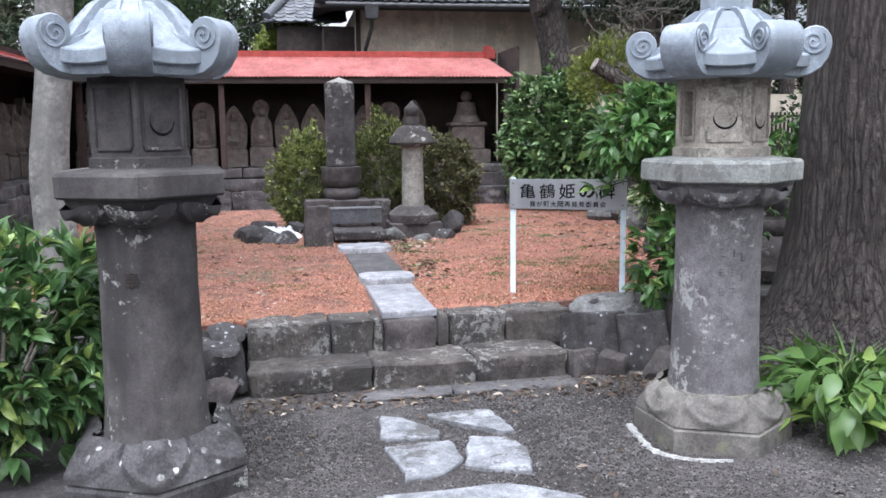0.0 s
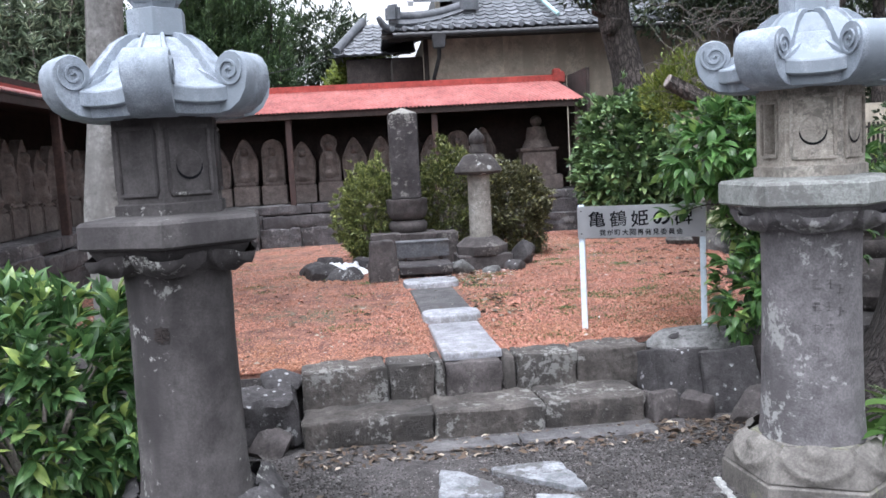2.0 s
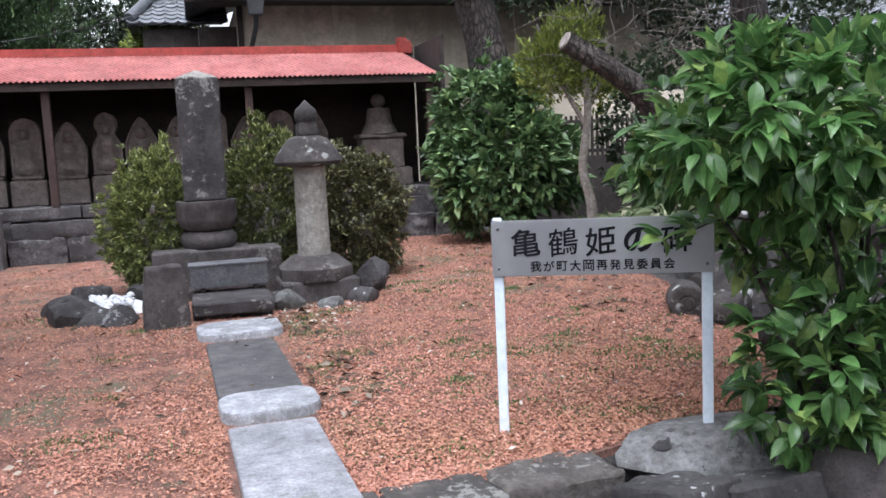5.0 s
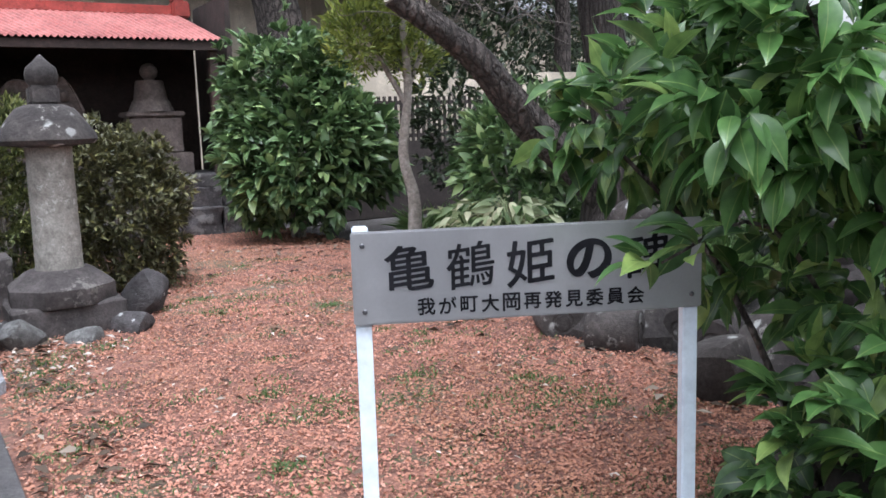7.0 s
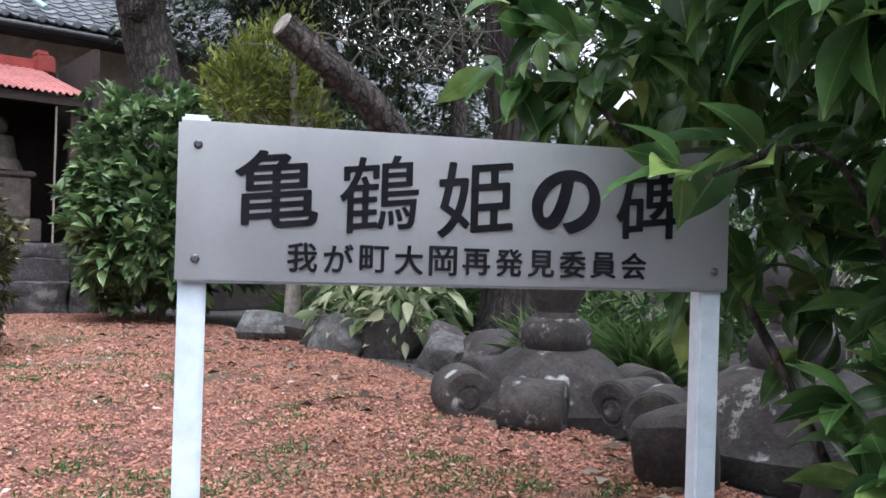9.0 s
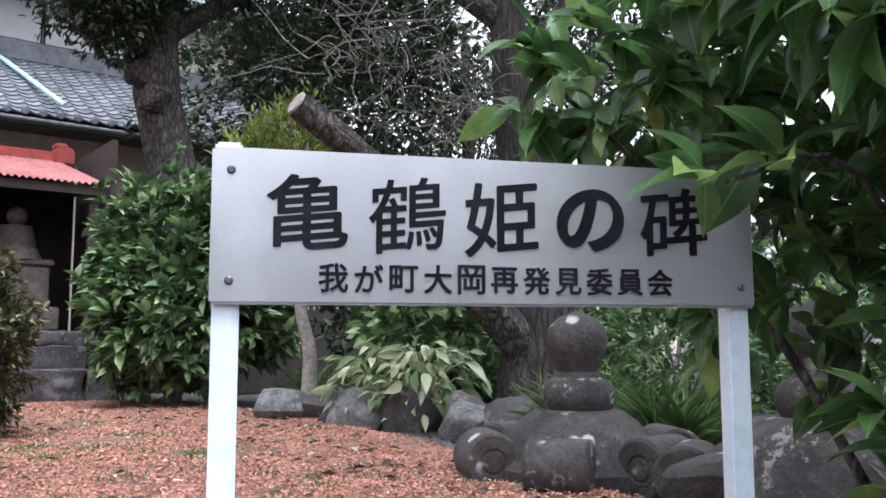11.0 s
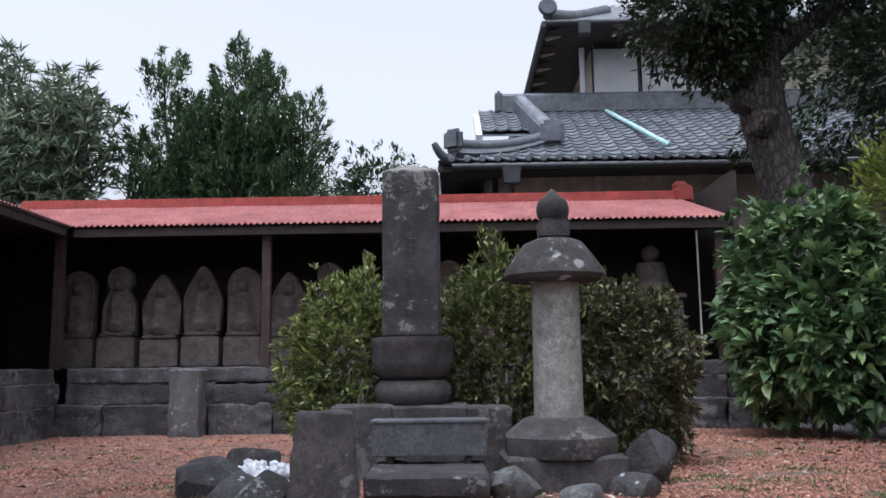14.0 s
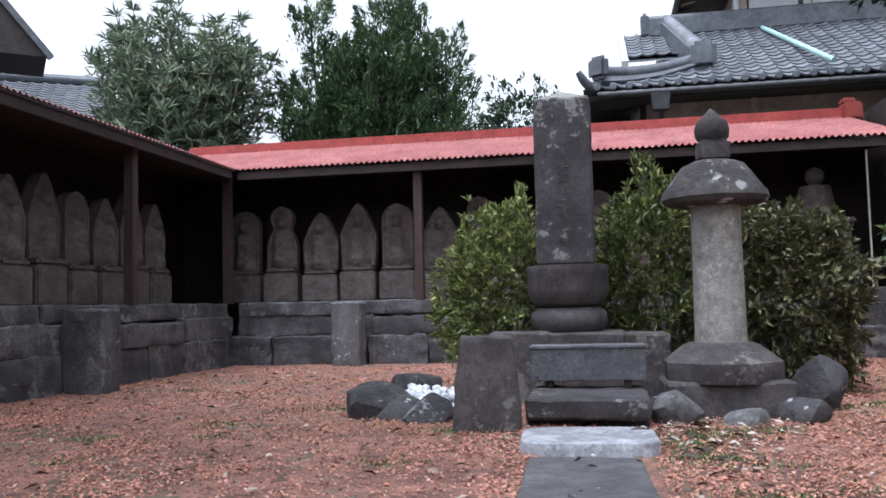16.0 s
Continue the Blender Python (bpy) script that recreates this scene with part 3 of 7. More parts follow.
def chips():
    """Loose red chips lying on the bed, thinner in patches and left of x = 0.5."""
    rng = np.random.default_rng(5)
    n = 330000
    y = 5.6 + 8.0 * rng.uniform(0, 1, n) ** 1.8
    a = np.array([bed_left(q) for q in y])
    b = np.array([bed_right(q) for q in y])
    x = a + (b - a) * rng.uniform(0, 1, n)
    bare = np.array([noise.noise(Vector((p * 1.6, q * 1.6, 7))) + 0.6 * noise.noise(Vector((p * 5, q * 5, 2))) + (0.36 if p < 0.5 else -0.3) for p, q in zip(x, y)])
    keep = (y > np.array([bed_front(q) + 0.02 for q in x])) & ~((x > 0.66) & (x < 1.08) & (y < 8.9)) & (rng.uniform(0, 1, n) > np.clip(bare * 1.5, 0.0, 0.75))
    x, y = x[keep], y[keep]
    z = np.array([ground_z(p, q) + 0.018 * noise.noise(Vector((p * 1.7, q * 1.7, 3))) for p, q in zip(x, y)]) + 0.003 + 0.008 * rng.uniform(0, 1, len(x))
    ang = rng.uniform(0, 2 * np.pi, len(x))
    d = np.stack([np.cos(ang), np.sin(ang), rng.normal(size=len(x)) * 0.35], 1)
    ob = part("wood_chips", leaf_cloud("wood_chips", np.stack([x, y, z], 1), d, 0.0145, 0.6, 6, LEAF_SIMPLE, 1.3, 0.6), M_CHIP)
    tagged(ob, "red-orange wood chips strewn over the garden bed", "wood chips", kind="stuff")


def litter(name, n, x0, x1, y0, y1, zf, length, mat, seed, label, category):
    rng = np.random.default_rng(seed)
    x, y = rng.uniform(x0, x1, n), rng.uniform(y0, y1, n)
    z = np.array([zf(p, q) for p, q in zip(x, y)]) + 0.015
    ang = rng.uniform(0, 2 * np.pi, n)
    d = np.stack([np.cos(ang), np.sin(ang), rng.normal(size=n) * 0.18], 1)
    ob = part(name, leaf_cloud(name, np.stack([x, y, z], 1), d, length, 0.42, seed, up_bias=1.3, size_jitter=0.5), mat)
    tagged(ob, label, category, kind="stuff")


def gravel():
    rng = np.random.default_rng(15)
    n = 42000
    y = 2.3 + 2.75 * rng.uniform(0, 1, n)
    x = -0.6 + 4.2 * rng.uniform(0, 1, n)
    z = np.full(n, 0.003)
    a = rng.uniform(0, 2 * np.pi, n)
    d = np.stack([np.cos(a), np.sin(a), rng.normal(size=n) * 0.1], 1)
    ob = part("gravel", leaf_cloud("gravel", np.stack([x, y, z], 1), d, 0.0125, 0.75, 16, PEBBLE, 3.0, 0.65), M_GRAVEL)
    tagged(ob, "fine grey gravel strewn over the earth", "gravel", kind="stuff")


terrain()
garden_bed()

# Unseen walls added to keep low sky light off the upright faces.
for nm, cx, cy, sx, sy in (("wall_south", 1.0, -6.0, 26.0, 0.3), ("wall_southeast", 11.0, -1.0, 0.3, 10.0), ("wall_southwest", -9.5, -1.0, 0.3, 10.0)):
    tagged(part(nm, box(cx, cy, 1.8, sx, sy, 3.6), M_SKY_BLOCKER), "unseen plain dark wall added to block low sky light", "wall", kind="structure")

# ---- retaining wall and steps ----


def step_line(x):
    return 5.07 + 0.045 * x


def wall_line(x):
    return 5.4 + 0.085 * x


def stone_course(name, label, edges, line, depth, z0, z1, mats, piece):
    holder = thing(name, 0, 0, 0, label, "stone steps", kind="structure")
    for k in range(len(edges) - 1):
        a, b = edges[k], edges[k + 1]
        w = b - a - 0.008
        y = line((a + b) / 2)
        turn = math.degrees(math.atan(line(1) - line(0)))
        dz = 0.008 * noise.noise(Vector((k * 3.3, z0 * 9, 1)))
        o = part(piece, rough_block(w, depth, z1 - z0 + dz, k + z0 * 31, 0.015, 4, 0.012), mats[k % len(mats)], holder)
        o.matrix_basis = pose((a + b) / 2, y + depth / 2 + 0.012 * noise.noise(Vector((k * 2.1, 5, z0))), z0, 0, 0, turn)
    return holder


stone_course("lower_step", "lower step of rough grey stone blocks", [-0.22, 0.59, 1.29, 1.95], step_line, 0.46, -0.05, 0.17, [M_WALL], "step_stone")
stone_course("retaining_wall", "top course of weathered grey stone blocks edging the garden", [-0.24, 0.32, 0.63, 0.7], wall_line, 0.28, 0.08, 0.405, [M_WALL], "wall_stone")
stone_course("retaining_wall", "top course of weathered grey stone blocks edging the garden", [1.09, 1.18, 1.6, 2.1], wall_line, 0.28, 0.08, 0.39, [M_WALL], "wall_stone")
stone_course("retaining_wall", "plain dark stone block under the end of the path", [0.7, 1.09], wall_line, 0.22, 0.08, 0.375, [M_PED], "wall_stone")
stone_course("sill_strip", "thin flat stones laid flush before the step", [0.5, 1.1, 1.95], lambda x: 4.83 + 0.03 * x, 0.16, -0.05, 0.025, [M_SLABD], "flat_stone")


def slab_mesh(w, d, h, corner, seed):
    """A flat slab with rounded corners and a worn top edge."""
    ring = []
    for cx, cy, a0 in ((1, 1, 0), (-1, 1, 90), (-1, -1, 180), (1, -1, 270)):
        for s in range(6):
            a = radians(a0 + 18 * s)
            ring.append((cx * (w / 2 - corner) + corner * math.cos(a), cy * (d / 2 - corner) + corner * math.sin(a)))
    n = len(ring)
    verts = []
    for k, z in ((1.0, -h / 2), (1.0, h / 2 - 0.016), (0.985, h / 2 - 0.004), (0.96, h / 2)):
        for x, y in ring:
            q = 1 + 0.018 * noise.noise(Vector((x * 9, y * 9, seed)))
            verts.append((x * k * q, y * (1 - (1 - k) * w / d) * q, z))
    faces = [(r * n + i, r * n + (i + 1) % n, (r + 1) * n + (i + 1) % n, (r + 1) * n + i) for r in range(3) for i in range(n)]
    faces += [tuple(3 * n + i for i in range(n)), tuple(range(n - 1, -1, -1))]
    return raw("slab", verts, faces, 40)


def path_slabs():
    holder = thing("stone_path", 0.86, 5.5, 0.42, "garden path of long pale and dark stone slabs", "stone path", kind="structure")
    for name, y0, y1, xc, w, top, mat in (("slab", 5.55, 6.62, 0.89, 0.4, 0.43, M_SLAB), ("step_slab", 6.66, 7.02, 0.88, 0.47, 0.475, M_SLABW),
                                          ("slab", 7.06, 8.3, 0.84, 0.43, 0.455, M_SLABD), ("step_slab", 8.34, 8.78, 0.83, 0.55, 0.5, M_SLABW)):
        h = top - (0.382 if y0 < 5.6 else 0.36)
        bm = slab_mesh(w, y1 - y0, h, 0.11 if name == "step_slab" else 0.015, y0)
        o = part(name, bm, mat, holder)
        o.matrix_basis = pose(xc - 0.86, (y0 + y1) / 2 - 5.5, top - h / 2 - 0.42, 0, 0, 2.0)


path_slabs()


def flagstone(x, y, w, d, rz, seed, mat, cut):
    """An irregular broken paving stone let into the earth, one corner split away."""
    rng = random.Random(seed)
    side = 7
    n = 4 * side
    ring = []
    lean = [rng.uniform(-0.16, 0.16) for _ in range(8)]
    corner = [(-1 + lean[0], -1 + lean[1]), (1 + lean[2], -1 + lean[3]), (1 + lean[4], 1 + lean[5]), (-1 + lean[6], 1 + lean[7])]
    for e in range(4):
        (ax, ay), (bx, by) = corner[e], corner[(e + 1) % 4]
        for i in range(side):
            f = (i + rng.uniform(-0.25, 0.25)) / side if i else 0.0
            p, q = ax + (bx - ax) * f, ay + (by - ay) * f
            wob = 1 + rng.uniform(-0.05, 0.03) + 0.07 * noise.noise(Vector((p * 1.6, q * 1.6, seed)))
            p, q = p * wob, q * wob
            over = p * cut[0] + q * cut[1] - cut[2]
            if over > 0:
                p, q = p - cut[0] * over, q - cut[1] * over
            ring.append((p * w / 2, q * d / 2))
    verts = [(p, q, -0.03) for p, q in ring] + [(p, q, 0.016) for p, q in ring] + [(p * 0.965, q * 0.965, 0.025 + rng.uniform(-0.003, 0.003)) for p, q in ring] + [(p * 0.5, q * 0.5, 0.026 + rng.uniform(-0.004, 0.004)) for p, q in ring] + [(0, 0, 0.026)]
    faces = [(r * n + i, r * n + (i + 1) % n, (r + 1) * n + (i + 1) % n, (r + 1) * n + i) for r in range(3) for i in range(n)] + [(3 * n + i, 3 * n + (i + 1) % n, 4 * n) for i in range(n)]
    o = part("flagstone", raw("flagstone", verts, faces, 12), mat)
    o.matrix_basis = pose(x, y, 0.002, 0, 0, rz)
    tagged(o, "irregular pale grey flagstone set in the earth", "paving stone", "flagstones before the steps")


for k, (x, y, w, d, rz, cut) in enumerate(((0.745, 4.29, 0.33, 0.34, -8, (0.7, 0.7, 0.35)), (1.07, 4.32, 0.46, 0.36, 4, (-0.75, -0.65, 0.25)), (0.76, 3.79, 0.33, 0.45, 4, (0.6, -0.8, 0.8)),
                                             (1.14, 3.82, 0.37, 0.42, -16, (0.7, 0.7, 0.85)), (0.98, 3.24, 0.84, 0.4, 5, (0.85, 0.5, 0.7)))):
    flagstone(x, y, w, d, rz, k + 3, M_FLAG, cut)


def boulder(x, y, z, sx, sy, sz, seed, mat, label, rz=0, chunky=0.28, name="boulder", group="", rx=0):
    o = part(name, rock_mesh(sx, sy, sz, seed, chunky), mat)
    o.matrix_basis = pose(x, y, z, rx, 0, rz)
    return tagged(o, label, "rock", group)


def lime_smear():
    """A ragged line of lime washed out along the lantern's foot."""
    line = bend([(1.99, 4.12, 0), (1.965, 3.9, 0), (1.97, 3.7, 0), (2.1, 3.56, 0), (2.3, 3.5, 0)], 9)
    verts, faces = [], []
    for k, p in enumerate(line):
        d = (line[min(k + 1, len(line) - 1)] - line[max(k - 1, 0)]).normalized()
        side = Vector((-d.y, d.x, 0))
        w = max(0.004, 0.024 + 0.03 * noise.noise(Vector((k * 0.8, 3, 1))) - 0.02 * (k / len(line)))
        for q, z in ((-1.0, 0.002), (-0.6, 0.016), (0.6, 0.016), (1.0, 0.002)):
            verts.append(p + side * q * w * (1 + 0.5 * noise.noise(Vector((k * 1.7, q * 4, 0)))) + Vector((0, 0, z)))
    for k in range(len(line) - 1):
        for q in range(3):
            a = 4 * k + q
            faces.append((a, a + 1, a + 5, a + 4))
    o = part("lime_smear", raw("lime", verts, faces, 60), M_LIME)
    tagged(o, "ragged smear of pale lime at the lantern's foot", "mortar patch")


lime_smear()
EDGE = "rocks edging the garden"
for seed, x, y, z, w, d, h, rx, ry, rz, lab in ((71, 2.22, 5.36, 0.0, 0.36, 0.32, 0.39, -12, 5, 16, "dark angular rock beside the steps"), (72, 2.57, 5.28, -0.04, 0.36, 0.28, 0.42, -16, -4, -8, "dark angular rock with white lichen beside the steps")):
    o = part("boulder", rough_block(w, d, h, seed, 0.016, 3, 0.01), M_ROCK)
    o.matrix_basis = pose(x, y, z, rx, ry, rz)
    tagged(o, lab, "rock", EDGE)
boulder(2.72, 5.8, 0.22, 0.92, 0.5, 0.2, 3, M_ROCKL, "long lichen-mottled rock on the wall top", -8, 0.2, group=EDGE)
boulder(2.4, 5.78, 0.34, 0.15, 0.12, 0.08, 4, M_ROCK, "small round dark stone on the wall top", 0, group=EDGE)
for seed, x, y, w, d, h, rx, rz in ((73, 2.06, 5.2, 0.2, 0.18, 0.2, -10, 20), (74, 2.28, 5.16, 0.2, 0.16, 0.17, 6, -30)):
    o = part("boulder", rough_block(w, d, h, seed, 0.022, 2, 0.012), M_PED)
    o.matrix_basis = pose(x, y, -0.03, rx, 5, rz)
    tagged(o, "small brown rock at the foot of the wall", "rock", EDGE)
boulder(2.62, 5.0, -0.03, 0.34, 0.26, 0.2, 7, M_PED, "low brown rock at the foot of the wall", 10, 0.3, group=EDGE)
boulder(2.95, 5.25, 0.0, 0.4, 0.42, 0.46, 8, M_PED, "grey rock behind the stone lantern", 10, 0.3, group=EDGE)
boulder(3.2, 5.7, 0.1, 0.5, 0.4, 0.75, 9, M_PED, "tall grey rock under the shrub", 60, 0.3, group=EDGE)
o = part("boulder", rough_block(0.4, 0.42, 0.3, 10, 0.03, 3, 0.03), M_ROCK)
o.matrix_basis = pose(-0.45, 5.27, 0.03, 0, 0, 6)
tagged(o, "dark squared rock at the end of the steps", "rock", EDGE)
boulder(-0.42, 5.12, -0.03, 0.34, 0.3, 0.18, 11, M_PED, "low brown rock at the end of the steps", 0, 0.3, group=EDGE)
boulder(-0.36, 5.5, 0.27, 0.3, 0.26, 0.12, 12, M_ROCK, "flat dark rock on the wall top", 15, 0.25, group=EDGE)
boulder(-0.85, 5.42, 0.1, 0.5, 0.4, 0.32, 13, M_ROCK, "dark rock edging the garden", 15, 0.3, group=EDGE)
boulder(-1.4, 5.9, 0.05, 0.6, 0.45, 0.36, 14, M_ROCK, "dark rock edging the garden", 35, 0.3, group=EDGE)
boulder(-2.1, 6.3, 0.05, 0.6, 0.45, 0.4, 15, M_ROCK, "dark rock edging the garden", 45, 0.3, group=EDGE)
boulder(-2.5, 7.0, 0.05, 0.7, 0.5, 0.4, 16, M_ROCK, "dark rock edging the garden", 45, 0.3, group=EDGE)
boulder(-1.55, 3.45, -0.05, 0.55, 0.6, 0.42, 17, M_ROCK, "low dark boulder beside the stone lantern", 10, 0.2)
for k in range(9):
    y = 10.75 - 0.3 * k + 0.1 * math.sin(k * 2.2)
    boulder(4.35 + 0.13 * math.sin(k * 1.7) + 0.06 * k, y, 0.36, 0.42, 0.34, 0.3 + 0.06 * math.sin(k * 3.1), 20 + k, M_PED if k % 3 else M_ROCKL, "rounded grey border stone", k * 40, 0.25, "border_stone", "stones edging the planted border")

# ---- the large stone lanterns at the entrance ----
HEX = radians(276)


def hex_reach(a):
    """Distance to the side of a hexagon of corner radius 1 in the direction a."""
    return math.cos(math.pi / 6) / math.cos((a - HEX) % (math.pi / 3) - math.pi / 6)


def roof_stone():
    """Six-sided swept roof: two low terraces on each slope, a thick bowed lip at the eave."""
    verts, faces = [], []
    per = 12
    n = 6 * per
    prof = [(0.105, 0.352, 0.0), (0.165, 0.338, 0.0), (0.205, 0.31, 0.0), (0.212, 0.3, 0.0), (0.228, 0.298, 0.0), (0.272, 0.25, 0.0), (0.276, 0.24, 0.0), (0.294, 0.237, 0.0),
            (0.335, 0.185, 0.1), (0.385, 0.14, 0.35), (0.44, 0.112, 0.7), (0.486, 0.098, 1.0), (0.492, 0.09, 1.0), (0.49, 0.036, 1.0), (0.482, 0.03, 1.0), (0.45, 0.028, 0.9), (0.44, -0.012, 0.3), (0.2, -0.014, 0.0)]
    for r, z, sag in prof:
        for i in range(n):
            f = (i % per) / per
            a = HEX + 2 * math.pi * i / n
            round_off = 0.35 if r < 0.3 else 0.1
            w = hex_reach(a) * (1 - round_off) + 0.93 * round_off
            edge = abs(f - 0.5) * 2
            verts.append((r * w * math.cos(a), r * w * math.sin(a), z + 0.04 * sag * edge ** 2.5))
    for k in range(len(prof) - 1):
        for i in range(n):
            j = (i + 1) % n
            faces.append((k * n + i, (k + 1) * n + i, (k + 1) * n + j, k * n + j))
    faces.append(tuple(range(n)))
    faces.append(tuple((len(prof) - 1) * n + i for i in range(n - 1, -1, -1)))
    return raw("roof", verts, faces, 26)


def petals(r0, r1, z0, z1, bulge, phase):
    """Six carved lotus petals, each a rimmed lobe with an oval boss, from their root (r0, z0) to their tip (r1, z1)."""
    verts, faces = [], []
    cols, rows = 25, 15
    length = math.hypot(r1 - r0, z1 - z0)
    nr, nz = (z0 - z1) / length, (r1 - r0) / length
    if nr < 0:
        nr, nz = -nr, -nz
    for p in range(6):
        b = len(verts)
        mid = HEX + phase + p * math.pi / 3
        for j in range(rows):
            t = j / (rows - 1)
            for i in range(cols):
                u = 2 * i / (cols - 1) - 1
                a = mid + u * math.pi / 6
                e = math.sqrt((u / 0.95) ** 2 + (t / 0.95) ** 2)
                e2 = math.sqrt((u / 0.42) ** 2 + (t / 0.5) ** 2)
                lift = 0.0 if e > 1.06 else bulge * (0.55 * min(1.0, (1.06 - e) / 0.08) - 0.28 * min(1.0, max(0.0, (0.93 - e) / 0.07)) + 0.5 * max(0.0, 1 - e * e))
                lift += bulge * 0.45 * min(1.0, max(0.0, 1 - e2) / 0.25)
                belly = 0.022 * math.sin(math.pi * t)
                lift += belly
                r = (r0 + (r1 - r0) * t) * hex_reach(a) + 0.004 + lift * nr
                verts.append((r * math.cos(a), r * math.sin(a), z0 + (z1 - z0) * t + lift * nz))
        for j in range(rows - 1):
            for i in range(cols - 1):
                q = b + j * cols + i
                faces.append((q, q + 1, q + cols + 1, q + cols))
    return raw("petals", verts, faces, 60)


def moon_carving(parent, angle, r, z, mat):
    """A deep crescent below the round sun carved shallow, its shade painted as a flat black sheet."""
    verts, faces = [], []
    n = 20
    for i in range(n + 1):
        a = math.pi + 0.25 + (math.pi - 0.5) * i / n
        verts.append((0.062 * math.cos(a), 0, 0.062 * math.sin(a)))
        verts.append((0.062 * math.cos(a), 0, 0.018 + 0.062 * 0.98 * math.sin(a) * (0.62 if 0 < i < n else 1)))
    for i in range(n):
        faces.append((2 * i, 2 * i + 2, 2 * i + 3, 2 * i + 1))
    o = part("crescent", raw("crescent", verts, faces), mat, parent, "flat black crescent painted for the shade of a carved moon")
    o.matrix_basis = pose(r * math.cos(angle), r * math.sin(angle), z, 0, 0, math.degrees(angle) + 90)


def frame_panel(parent, angle, r, z, w, h, mat, name="panel_frame"):
    bm = bmesh.new()
    t = 0.016
    for cx, cz, sx, sz in ((0, h / 2, w, t), (0, -h / 2, w, t), (-w / 2, 0, t, h - t), (w / 2, 0, t, h - t)):
        box(cx, 0, cz, sx, 0.016, sz, 0.004, bm)
    o = part(name, bm, mat, parent)
    o.matrix_basis = pose(r * math.cos(angle), r * math.sin(angle), z, 0, 0, math.degrees(angle) + 90)


def firebox_mesh(r, z0, z1, windows, w, h, zc):
    """The hollow light chamber: six thick sides, windows cut through some of them."""
    verts, faces = [], []
    inner = r - 0.06
    for k in range(6):
        a, c = HEX + k * math.pi / 3, HEX + (k + 1) * math.pi / 3
        for rad, flip in ((r, False), (inner, True)):
            b = len(verts)
            p, q = Vector((rad * math.cos(a), rad * math.sin(a), 0)), Vector((rad * math.cos(c), rad * math.sin(c), 0))
            d = (q - p).normalized()
            m = (p + q) / 2
            verts += [p + Vector((0, 0, z0)), q + Vector((0, 0, z0)), q + Vector((0, 0, z1)), p + Vector((0, 0, z1))]
            if k in windows:
                verts += [m + d * (sx * w / 2) + Vector((0, 0, zc + sz * h / 2)) for sx, sz in ((-1, -1), (1, -1), (1, 1), (-1, 1))]
                ring = [(b, b + 1, b + 5, b + 4), (b + 1, b + 2, b + 6, b + 5), (b + 2, b + 3, b + 7, b + 6), (b + 3, b, b + 4, b + 7)]
            else:
                ring = [(b, b + 1, b + 2, b + 3)]
            faces += [f[::-1] for f in ring] if flip else ring
            if flip and k in windows:
                o = b - 8
                faces += [(o + 4 + i, o + 4 + (i + 1) % 4, b + 4 + (i + 1) % 4, b + 4 + i) for i in range(4)]
    for k in range(6):
        a, c = HEX + k * math.pi / 3, HEX + (k + 1) * math.pi / 3
        for z in (z0, z1):
            b = len(verts)
            verts += [Vector((rad * math.cos(q), rad * math.sin(q), z)) for rad, q in ((r, a), (r, c), (inner, c), (inner, a))]
            faces.append((b, b + 1, b + 2, b + 3))
    me = raw("firebox", verts, faces)
    bm = bmesh.new()
    bm.from_mesh(me)
    bmesh.ops.remove_doubles(bm, verts=bm.verts, dist=0.0005)
    bmesh.ops.recalc_face_normals(bm, faces=bm.faces)
    bm.to_mesh(me)
    bm.free()
    return smooth(me, 25)


